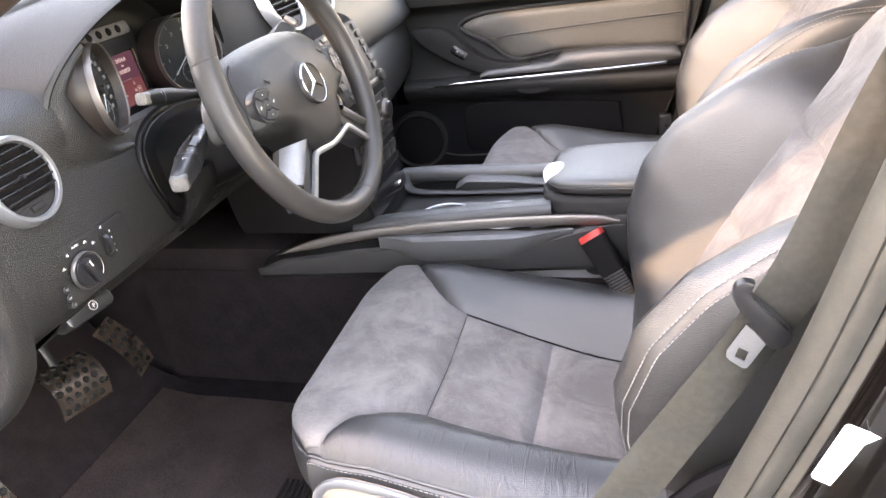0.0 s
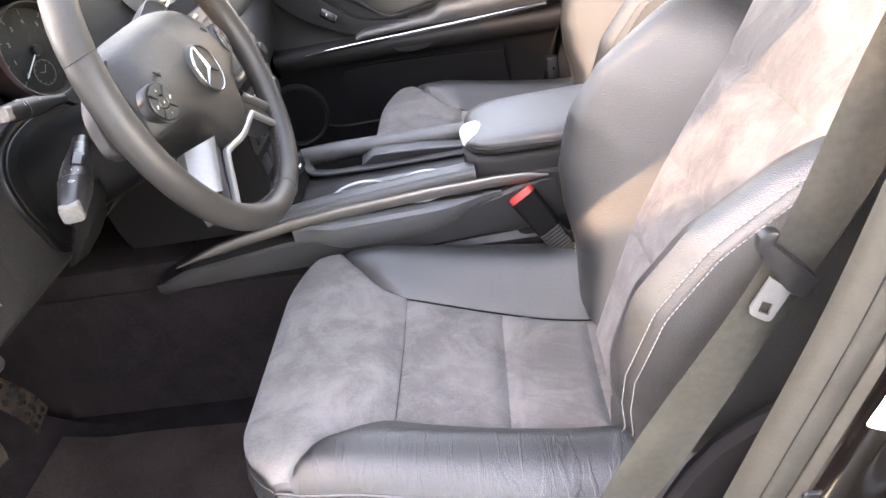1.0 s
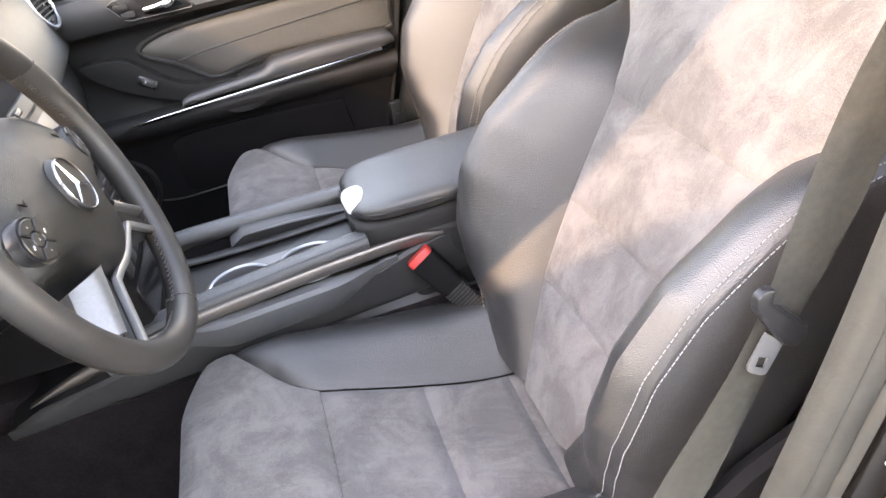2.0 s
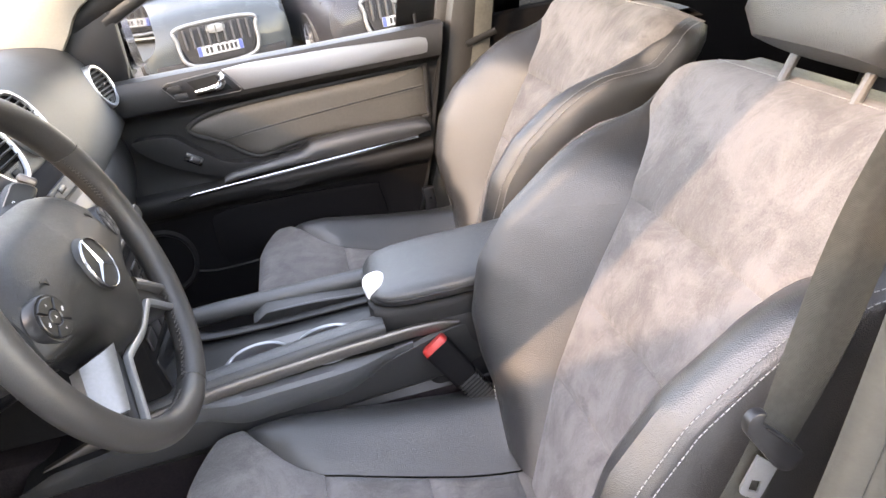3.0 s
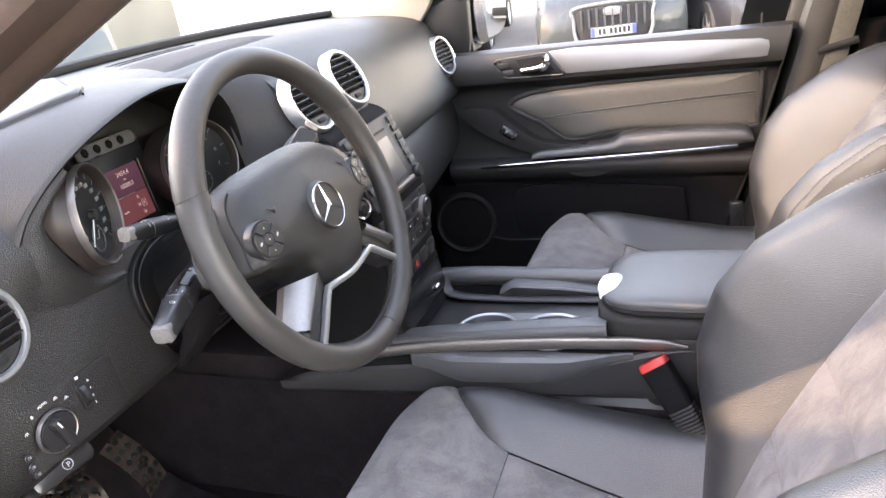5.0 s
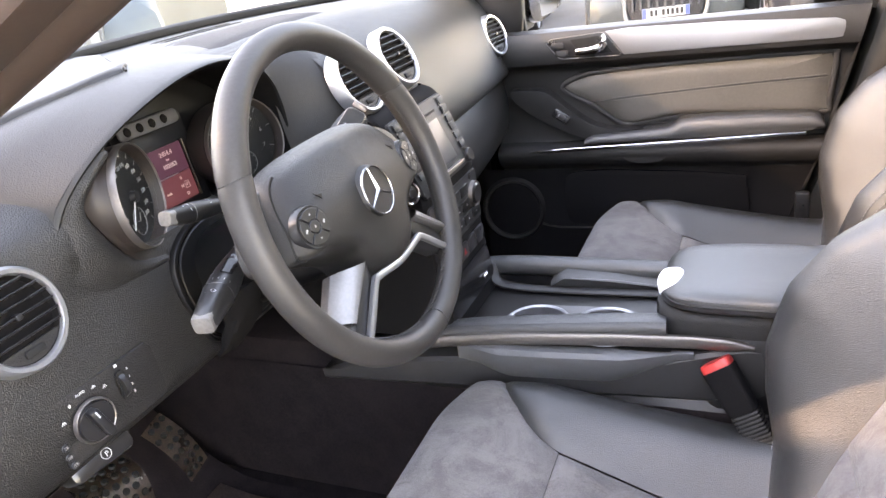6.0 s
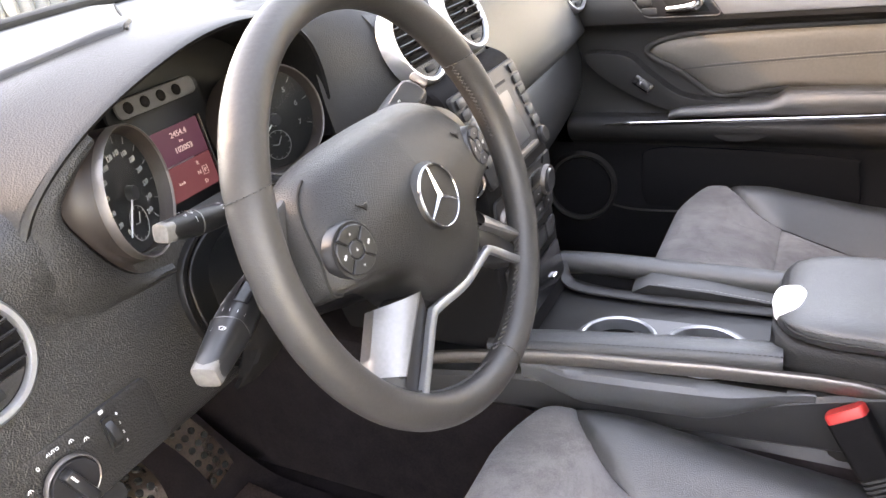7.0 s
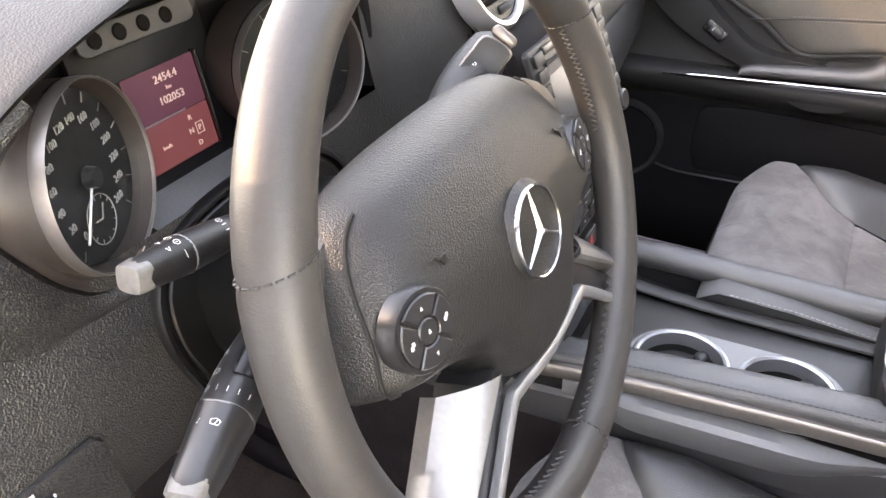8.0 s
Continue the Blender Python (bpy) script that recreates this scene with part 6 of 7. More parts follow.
part("release_button", prism([(x, y) for x, y in spline([(.252, .312), (.246, .326), (.246, .350), (.253, .366), (.274, .367), (.284, .350), (.281, .328), (.270, .311)], 40, True)], 0.018, Matrix.Translation((0, 0, 0.7730)) @ Matrix.Translation((.27, 0, 0)) @ Matrix.Rotation(radians(-9), 4, 'Y') @ Matrix.Translation((-.27, 0, 0)), 0.006, 3), STICKER, arm, "bright silver release button")

# buckle
bu = thing("seat_belt_buckle", "black seat belt buckle with a red release button", "buckle", (0.43, 0.23, 0.6), "buckles")
P0, P1 = Vector((0.328, 0.254, 0.703)), Vector((0.412, 0.200, 0.578))
D = (P1 - P0).normalized()
part("red_button", sweep([P0, P0 + D * 0.003, P0 + D * 0.0115], lambda f: oval(0.0215 if f > .3 else .0200, 0.0135 if f > .3 else .0115, 16, 5), up=(0, 1, 0)), RED, bu, "red release button")
part("housing", sweep([P0 + D * k for k in (0.0110, 0.035, 0.058, 0.073, 0.077)], lambda f: oval(0.0225 - 0.003 * f, 0.0150 - 0.0015 * f, 16, 5), up=(0, 1, 0)), LINING, bu, "black buckle housing")
for k in range(13):
    c = P0 + D * (0.079 + 0.0054 * k)
    part("sleeve_rib", sweep([c, c + D * 0.0032], oval(0.0200, 0.0130, 14, 5), up=(0, 1, 0)), DASH, bu)
part("sleeve", sweep([P0 + D * k for k in (0.074, 0.12, 0.165)], oval(0.0180, 0.0112, 14, 5), up=(0, 1, 0)), LINING, bu)
part("anchor", sweep([P0 + D * 0.150, P0 + D * 0.19], oval(0.019, 0.007, 10, 4), up=(0, 1, 0)), SHELL, bu)
part("belt_anchor", rbox((0.445, 1.000, 0.60), (0.475, 1.02, 0.665), 0.006, 2), SATIN, passenger_seat, "black belt anchor")

# driver's belt
belt = thing("seat_belt", "grey-black woven seat belt with a metal tongue hanging by the pillar", "seat belt", (0.43, -0.30, 0.55))
bp = spline([(0.70, -0.365, 1.42), (0.648, -0.325, 1.24), (0.600, -0.300, 1.095), (0.562, -0.293, 0.970), (0.526, -0.298, 0.895), (0.477, -0.303, 0.808), (0.418, -0.306, 0.703), (0.374, -0.305, 0.615), (0.350, -0.302, 0.54)], 60)
rows = []
for i, p in enumerate(bp):
    a, b = np.array(bp[max(0, i - 1)]), np.array(bp[min(len(bp) - 1, i + 1)])
    t = Vector(b - a).normalized()
    w = t.cross(Vector((0, -1, 0))).normalized() * 0.0245
    twist = Vector((0, 0.004 * math.sin(i * 0.25), 0))
    rows.append([Vector(p) - w + twist, Vector(p) - w * 0.5 + Vector((0, -.001, 0)), Vector(p) + Vector((0, -.0016, 0)), Vector(p) + w * 0.5 + Vector((0, -.001, 0)), Vector(p) + w - twist])
wb = loft(rows)
bmesh.ops.solidify(wb, geom=wb.faces[:], thickness=0.0014)
part("webbing", wb, WEB, belt, "woven webbing")
TM = Matrix.Translation((0, -0.3035, 0)) @ Matrix.Rotation(radians(90), 4, 'X')
part("tongue_grip", prism([(x, z) for x, z in spline([(.4965, .9253), (.4974, .9361), (.5044, .9414), (.5130, .9385), (.5112, .9285), (.5241, .9152), (.5435, .8940), (.5455, .8849), (.5366, .8744), (.5237, .8805), (.5099, .9023), (.5016, .9151)], 48, True)], 0.0085, TM, 0.003, 2), SATIN, belt, "black plastic tongue grip")
part("grip_slot", sweep([(.5125, -.3122, .9255), (.5270, -.3126, .9100), (.5400, -.3122, .8965)], oval(0.0012, 0.0009, 6)), RUBBER, belt, "slot for the webbing")
blade = bmesh.new()
rings = [[(.5089, .8965), (.4945, .8685), (.4945, .8625), (.4975, .8590), (.5075, .8520), (.5115, .8515), (.5140, .8550), (.5265, .8800)], [(.5040, .8737), (.5127, .8690), (.5098, .8580), (.5010, .8632)]]
for ring in rings:
    vs = [blade.verts.new((x, -0.3080, z)) for x, z in ring]
    for i in range(len(vs)):
        blade.edges.new((vs[i - 1], vs[i]))
bmesh.ops.triangle_fill(blade, edges=blade.edges[:], use_beauty=True, normal=(0, -1, 0))
bmesh.ops.solidify(blade, geom=blade.faces[:], thickness=0.0022)
part("tongue_blade", blade, SILVER, belt, "bright steel tongue with a slot")
# passenger belt along the far pillar
pb = thing("seat_belt", "grey-black woven seat belt on the passenger side pillar", "seat belt", (0.62, 1.08, 0.6))
rows = []
for x, y, z in spline([(0.74, 1.015, 1.45), (0.69, 1.03, 1.18), (0.655, 1.045, 0.99), (0.60, 1.052, 0.76), (0.56, 1.06, 0.5)], 30):
    rows.append([(x - 0.022, y, z), (x, y - .003, z), (x + 0.022, y + .002, z)])
part("webbing", loft(rows), WEB, pb, "woven webbing")
part("guide", sweep([(0.615, 1.040, 0.985), (0.69, 1.036, 1.005)], oval(0.004, 0.008, 10)), RUBBER, pb)

# near centre pillar with its door seal
SE = [(0.405, -0.335, 0.42), (0.440, -0.337, 0.57), (0.488, -0.340, 0.722), (0.541, -0.341, 0.886), (0.580, -0.343, 1.04), (0.612, -0.345, 1.17), (0.665, -0.35, 1.40), (0.70, -0.345, 1.56)]
ps = thing("door_pillar", "dark glossy door pillar with a grey rubber seal", "pillar", (0.55, -0.4, 0.3), kind="structure")
sp = spline(SE, 40)
rows, rows2, rows3 = [], [], []
for p in sp:
    x, y, z = p
    sec = [(0.0, 0.004), (0.001, -0.006), (0.006, -0.016), (0.013, -0.021), (0.0155, -0.0195), (0.0175, -0.0225), (0.024, -0.026), (0.031, -0.027), (0.033, -0.024), (0.035, -0.030), (0.040, -0.034)]
    rows.append([(x + a, y + b, z) for a, b in sec])
    rows2.append([(x + 0.039, y - 0.030, z), (x + 0.044, y - 0.052, z), (x + 0.052, y - 0.060, z), (x + 0.115, y - 0.074, z), (x + 0.155, y - 0.083, z), (x + 0.165, y - 0.100, z), (x + 0.30, y - 0.108, z)])
    rows3.append([(x + 0.002, y + 0.003, z), (x + 0.03, y + 0.016, z), (x + 0.12, y + 0.030, z)])
part("rubber_seal", loft(rows), SEAL, ps, "grey-olive rubber door seal")
part("painted_post", loft(rows2), PAINT, ps, "dark glossy painted post")
part("pillar_trim", loft(rows3), LINING, ps, "dark inner pillar trim")
part("rear_door_skin", loft([[(0.74, -0.455, z), (1.1, -0.47, z), (2.1, -0.46, z)] for z in (0.1, 0.5, 1.04)]), PAINT, ps, "dark rear door")
lb = thing("pillar_label", "white printed label on the dark door pillar", "label", (0.62, -0.42, 0.82))
part("paper", prism(rounded(0.034, 0.062, 0.004), 0.0012, at((0.577, -0.3985, 0.838), (-0.16, -1, 0.0), (0.33, 0, 1)), 0.0004, 1), STICKER, lb)
part("striker", sweep(spline([(0.530, -0.372, 0.70), (0.530, -0.395, 0.70), (0.550, -0.40, 0.705), (0.566, -0.398, 0.71), (0.568, -0.375, 0.71)], 16), oval(0.0045, 0.0045, 10), up=(0, 0, 1)), PEDAL, ps, "steel lock striker")
part("striker_plate", prism(rounded(0.06, 0.045, 0.008), 0.004, at((0.548, -0.383, 0.705), (-.1, -1, 0)), 0.001), SATIN, ps)
# sill trim beside the seat
part("sill_trim", rbox((-0.45, -0.40, 0.325), (0.62, -0.315, 0.365), 0.012, 3), SATIN, ps, "black sill trim")
part("lower_pillar_trim", sweep(spline([(0.40, -0.325, 0.36), (0.43, -0.315, 0.52), (0.50, -0.30, 0.66), (0.60, -0.30, 0.72)], 14), oval(0.05, 0.018, 12, 3), up=(0, 1, 0)), LINING, ps, "dark lower pillar trim")

# ---- pedals and mat ----
def pedal(name, label, m, pts, holes_x, holes_y, hole_r, bulge=0.012):
    ob = thing(name, label, "pedal", m.translation, "pedals")
    bm = bmesh.new()
    rows = []
    for f in np.linspace(0, 1, 9):
        rows.append([m @ Vector((x, y, 0.010 - bulge * ((y / 0.06) ** 2))) for x, y in ((pts[0] + (pts[1] - pts[0]) * k, pts[2] + (pts[3] - pts[2]) * f) for k in np.linspace(0, 1, 7))])
    bm = loft(rows)
    bmesh.ops.solidify(bm, geom=bm.faces[:], thickness=0.006)
    part("plate", bm, PEDAL, ob, "worn steel pedal plate")
    for i, hx in enumerate(holes_x):
        for j, hy in enumerate(holes_y):
            ox = 0.5 * (holes_x[1] - holes_x[0]) if j % 2 else 0
            if hx + ox > pts[1] - hole_r:
                continue
            part("rubber_stud", revolve([(0, .004), (hole_r * .8, .0035), (hole_r, 0.0)], m @ Matrix.Translation((hx + ox, hy, 0.0095 - bulge * (hy / 0.06) ** 2)) @ Matrix.Rotation(-2 * bulge * hy / 0.0036, 4, "X"), 12), RUBBER, ob)
    return ob


pedal("brake_pedal", "worn steel brake pedal with black rubber studs", at((-0.522, -0.072, 0.578), (0.80, 0.0, 0.60), (-0.55, 0.18, 0.8)), (-.052, .052, -.048, .048), np.linspace(-.042, .03, 5), np.linspace(-.038, .038, 6), .0062, 0.034)
pedal("accelerator_pedal", "narrow steel accelerator pedal with black rubber studs", at((-0.548, 0.075, 0.555), (0.86, 0.0, 0.50), (-0.45, -0.18, 0.86)), (-.027, .027, -.072, .050), np.linspace(-.020, .012, 3), np.linspace(-.060, .040, 6), .0060)
pedal("foot_rest", "bright steel foot rest with black rubber studs", at((-0.60, -0.275, 0.500), (0.72, 0.05, 0.69), (-0.6, 0, 0.7)), (-.05, .05, -.07, .075), np.linspace(-.04, .03, 4), np.linspace(-.058, .06, 6), .0068)
part("pedal_arm", sweep([(-0.545, -0.07, 0.58), (-0.60, -0.06, 0.72), (-0.66, -0.05, 0.86)], oval(0.010, 0.006, 10, 3)), DARK, dash)
mt = loft([[(x, y, 0.337 + 0.003 * math.sin(14 * x + 6 * y) + (0.02 * smooth(-0.5, -0.62, x))) for y in np.linspace(-0.30, 0.19, 22)] for x in np.linspace(-0.60, 0.02, 30)])
bmesh.ops.solidify(mt, geom=mt.faces[:], thickness=0.006)
mat_ob = thing("floor_mat", "dark worn floor mat in the driver's footwell", "floor mat", (-0.3, -0.05, 0.335))
part("mat_sheet", mt, MAT, mat_ob)
hp = bmesh.new()
for k in range(14):
    rbox((-0.20 + 0.011 * k, -0.20, 0.342), (-0.195 + 0.011 * k, -0.02, 0.346), 0.0015, 1, None, hp)
part("heel_ribs", hp, RUBBER, mat_ob, "ribbed rubber heel pad")

# ---- passenger door ----
DOOR_STITCH = material("grey_door_stitching", (0.16, 0.155, 0.145), 0.8, var=0.1, blot=200)
door = thing("passenger_door", "dark passenger door with leather panel, silver band and chrome handle", "car door", (0.15, 1.06, 0.35), kind="")
def rear_x(z):
    return lerp_table([(0.38, 0.36), (0.59, .437), (.716, .484), (.98, .553), (1.06, .57)], z)
def dwall(prof, x0, nm, mat, label, n=26, x1=None):
    rows = []
    for y, z in prof:
        xe = (x1 if x1 is not None else rear_x(z))
        rows.append([(x0 + (xe - x0) * k, y, z) for k in np.linspace(0, 1, n)])
    return part(nm, loft(rows), mat, door, label)
dwall([(1.130, 1.036), (1.105, 1.046), (1.075, 1.049), (1.053, 1.044), (1.043, 1.030), (1.040, 1.005), (1.041, .985), (1.047, .972), (1.060, .966)], -0.26, "sill_trim", DASH, "dark grey window sill trim")
dwall(spline([(1.050, .968), (1.078, .955), (1.086, .93), (1.088, .86), (1.084, .80), (1.075, .77)], 16), -0.26, "recess", DOOR_DARK, "dark recessed door lining")
dwall(spline([(1.075, .775), (1.050, .772), (1.034, .762), (1.033, .745), (1.045, .725), (1.062, .712), (1.068, .70)], 20), -0.24, "arm_ledge", DOOR_DARK, "dark arm ledge")
dwall(spline([(1.066, .706), (1.070, .66), (1.062, .60), (1.050, .52), (1.045, .44), (1.06, .37)], 16), -0.30, "lower_lining", LINING, "black lower door lining")
dwall([(1.13, 1.04), (1.14, .7), (1.13, .36)], -0.32, "outer_skin", PAINT, "dark painted outer skin")
rows = []
for z in np.linspace(.34, 1.52, 24):
    xr = rear_x(z) if z < 1.04 else 0.565 + 0.30 * (z - 1.04)
    lean = 0.09 * max(0, z - 1.0)
    rows.append([(xr + a, b - lean, z) for a, b in ((0.012, 1.125), (0.016, 1.085), (0.026, 1.073), (0.05, 1.068), (0.085, 1.070), (0.105, 1.085))])
part("pillar_cover", loft(rows), SHELL, body, "grey centre pillar cover")
# end face and edge rubber
part("rear_edge", loft([[(rear_x(z), y, z) for y in (1.04, 1.085, 1.13)] for z in np.linspace(.37, 1.045, 14)]), RUBBER, door, "black door edge")
# padded leather panel, with its stitched line
PL = spline([(-0.072, .905), (-0.02, .934), (.10, .944), (.30, .949), (.50, .951), (.513, .940), (.505, .85), (.495, .822), (.36, .823), (.205, .826), (.10, .812), (.06, .815), (0.0, .860)], 80, True)
def panel_rows(pts, y_in, y_out, n=9):
    c = np.mean(np.array(pts), axis=0)
    rows = []
    for k in np.linspace(1.0, 0.04, n):
        rows.append([(c[0] + (p[0] - c[0]) * k, y_out + (y_in - y_out) * (1 - k ** 8), c[1] + (p[1] - c[1]) * k) for p in pts])
    return rows
part("leather_panel", loft(panel_rows(PL, 1.070, 1.088, 14), True, False, True), DOOR_LEATHER, door, "dark leather door panel")
PB = [(x, 1.083, z) for x, z in PL]
part("panel_border", sweep(PB, oval(0.006, 0.0045, 10, 2.4), up=(0, 1, 0), closed=True), DASH_LOW, door, "dark border round the leather panel")
part("panel_seam", sweep([(x, 1.0695, z) for x, z in spline([(-0.02, .868), (.10, .880), (.3, .893), (.498, .903)], 30)], oval(0.0012, 0.0012, 6)), DARK, door)
for dz in (0.0035, -0.0035):
    part("stitching", stitches([(x, 1.0690, z + dz) for x, z in spline([(0.05, .876), (.10, .880), (.3, .893), (.498, .903)], 30)], 0.004, 0.002, 0.0011, lambda p: Vector((0, -1, 0))), DOOR_STITCH, door, "pale double stitching")
# switch swoosh and arm pad
SWOOSH = spline([(-.200, .908), (-.155, .911), (-.105, .903), (-.062, .866), (-.004, .823), (.054, .809), (.12, .806), (.10, .796), (.0, .788), (-.015, .786), (-.10, .822), (-.167, .866)], 60, True)
part("switch_ledge", prism([(x, z) for x, z in SWOOSH], 0.036, Matrix.Translation((0, 1.087, 0)) @ Matrix.Rotation(radians(90), 4, 'X'), 0.012, 3), DOOR_DARK, door, "curved switch ledge")
wm = at((-0.074, 1.0505, 0.8455), (0.12, -1, 0.18), (-0.82, 0, 0.57))
win = part("window_switch", prism(rounded(0.021, 0.044, 0.004), 0.003, wm, 0.001), GLOSS, door, "black window switch")
part("switch_rocker", rbox((-0.0075, -0.015, 0.002), (0.0075, 0.010, 0.007), 0.002, 2, wm), SATIN, win)
part("switch_mark", rbox((-0.003, 0.004, 0.0068), (0.003, 0.006, 0.0075), 0, 1, wm), WHITE_MARK, win)
rows = []
for x in np.linspace(-0.018, 0.496, 60):
    zt = lerp_table([(-.018, .788), (0.0, .797), (.098, .805), (.175, .811), (.188, .817), (.202, .829), (.28, .834), (.385, .835), (.47, .831), (.488, .824), (.496, .812)], x)
    zb = lerp_table([(-.018, .774), (.035, .777), (.2775, .786), (.46, .793), (.496, .798)], x)
    d = max(0.004, zt - zb)
    rows.append([(x, 1.088, zt - 0.002), (x, 1.062, zt), (x, 1.045, zt - 0.08 * d), (x, 1.036, zt - .35 * d), (x, 1.034, zt - .7 * d), (x, 1.038, zb), (x, 1.06, zb - 0.002)])
part("arm_pad", loft(rows), LEATHER, door, "leather arm pad", 60)
part("stitching", stitches([(x, 1.0405, lerp_table([(.21, .824), (.28, .829), (.385, .830), (.47, .826)], x)) for x in np.linspace(.21, .475, 30)], 0.004, 0.002, 0.0009, lambda p: Vector((0, -1, .5)).normalized()), DOOR_STITCH, door, "pale pad stitching")
part("chrome_strip", sweep([(x, 1.029 + 0.004 * smooth(.3, .46, x), .7625 + 0.045 * (x + .15)) for x in np.linspace(-0.152, 0.462, 30)], lambda f: oval(0.003, 0.0042 * min(1, f * 7 + .25), 10, 2.6)), CHROME, door, "thin chrome strip")
part("pull_recess", prism([(x, z) for x, z in spline([(.066, .752), (.080, .734), (.10, .729), (.15, .729), (.168, .737), (.180, .756), (.12, .757)], 40, True)], 0.008, Matrix.Translation((0, 1.042, 0)) @ Matrix.Rotation(radians(90), 4, 'X'), 0.004, 3), DOOR_DARK, door, "dark door pull")
part("pocket", prism([(x, z) for x, z in spline([(-.05, .700), (.12, .702), (.32, .690), (.345, .670), (.33, .56), (.1, .50), (-.06, .55), (-.08, .66)], 40, True)], 0.006, Matrix.Translation((0, 1.062, 0)) @ Matrix.Rotation(radians(90), 4, 'X'), 0.004, 2), LINING, door, "dark door pocket")
sm2 = at((-0.222, 1.056, 0.600), (0.1, -1, 0.1))
part("speaker_ring", revolve([(0.070, 0.0), (0.073, 0.008), (0.079, 0.010), (0.086, 0.0)], sm2, 40), DOOR_DARK, door, "round speaker ring")
part("speaker_grille", revolve([(0, .004), (0.069, 0.004), (0.071, 0.0)], sm2, 36), LINING, door, "black speaker grille")
part("pocket_lip", sweep(spline([(-0.145, 1.046, .563), (-.10, 1.043, .556), (-.02, 1.042, .557), (.10, 1.042, .562)], 16), oval(0.003, 0.0022, 8)), SATIN, door, "thin pocket lip")
# silver band and handle
band = [(0.046, 1.037), (0.10, 1.0405), (.30, 1.0355), (.505, 1.024), (.521, 1.018), (.524, 1.005), (.519, .986), (.505, .984), (.30, .984), (.084, .9835)]
part("silver_band", prism(band, 0.005, Matrix.Translation((0, 1.0445, 0)) @ Matrix.Rotation(radians(90), 4, 'X'), 0.002, 2), SILVER, door, "satin silver door band")
hf = [(-.092, 1.022), (-.080, 1.030), (.035, 1.037), (.045, 1.034), (.080, .988), (.074, .983), (-.055, .984), (-.066, .988)]
hd = part("handle_surround", prism(hf, 0.006, Matrix.Translation((0, 1.0445, 0)) @ Matrix.Rotation(radians(90), 4, 'X'), 0.002, 2), SATIN, door, "black handle surround")
part("handle_outline", sweep([(x, 1.0378, z) for x, z in hf], oval(0.0009, 0.0008, 8), up=(0, 1, 0), closed=True), WORN, hd, "thin grey outline")
part("handle_recess", prism([(-.035, 1.026), (.030, 1.030), (.060, .992), (-.012, .990)], 0.001, Matrix.Translation((0, 1.0382, 0)) @ Matrix.Rotation(radians(90), 4, 'X'), 0), RUBBER, hd)
part("handle_lever", sweep(spline([(-0.020, 1.030, .999), (0.01, 1.026, 1.001), (.035, 1.026, 1.006), (.042, 1.028, 1.018), (.036, 1.030, 1.028)], 22), lambda f: oval(0.006, 0.0075 + 0.003 * f, 12, 2.6)), CHROME, hd, "chrome door handle")
for k in (0, 1):
    part("lock_button", prism(rounded(0.030, 0.014, 0.004), 0.003, at((-0.066 + 0.010 * k, 1.0380, 1.0145 - 0.018 * k), (0, -1, 0)), 0.001), DASH, hd, "grey lock button")
part("lock_pin", revolve([(0.0, .030), (.0035, .029), (.004, 0.0)], Matrix.Translation((0.510, 1.090, 1.040)), 12), RUBBER, door, "black lock pin")
part("window_glass", loft([[(x0 + (x1 - x0) * k, y, z) for k in np.linspace(0, 1, 6)] for x0, x1, y, z in ((-0.20, .585, 1.118, 1.03), (0.0, .625, 1.095, 1.25), (.34, .70, 1.05, 1.46))]), CABIN_GLASS, door, "clear door window")
part("sail_panel", prism([(-.36, 1.04), (-.165, 1.04), (-.158, 1.075), (-.150, 1.245), (-.19, 1.25), (-.33, 1.11)], 0.02, Matrix.Translation((0, 1.112, 0)) @ Matrix.Rotation(radians(90), 4, 'X'), 0.006, 2), DARK, door, "black triangular mirror panel")
part("window_frame", sweep(spline([(-0.162, 1.113, 1.045), (-0.164, 1.106, 1.12), (-0.165, 1.098, 1.21)], 10), oval(0.006, 0.008, 8, 3), up=(0, 1, 0)), RUBBER, door)
part("rear_frame", sweep(spline([(0.575, 1.105, 1.03), (.63, 1.085, 1.25), (.70, 1.05, 1.50)], 12), oval(0.022, 0.014, 10, 3), up=(0, 1, 0)), SHELL, door, "dark window frame")
part("upper_frame", sweep(spline([(-0.30, 1.11, 1.12), (0.03, 1.095, 1.27), (.34, 1.06, 1.445), (.47, 1.05, 1.49), (.70, 1.05, 1.52)], 20), oval(0.016, 0.014, 10, 3), up=(0, 1, 0)), DARK, door)
mir = thing("door_mirror", "dark passenger door mirror with a silvered glass", "car mirror", (-0.20, 1.24, 1.05))
part("housing", loft([[(-0.152 + a - 0.07 * f, 1.250 + b * 1.0, 1.125 + c) for a, b, c in ((0, x * 0.115 * s, z * 0.075 * s) for x, z in oval(1, 1, 24, 3.2))] for f, s in ((0.0, 1.0), (.25, 1.02), (.6, .9), (1.0, .55))], True, False, True), PAINT, mir, "dark mirror housing")
MIRROR = material("mirror_glass", (0.5, 0.53, 0.54), 0.02, metal=1.0, var=0.01, rough_var=0.01)
part("mirror_glass", prism([(x * .105, z * .066) for x, z in oval(1, 1, 28, 3.2)], 0.002, at((-0.1485, 1.250, 1.125), (1, -0.18, -0.04)), 0), MIRROR, mir, "silvered mirror glass")
part("mirror_foot", rbox((-0.22, 1.10, 1.035), (-0.17, 1.24, 1.065), 0.012, 2), DARK, mir)


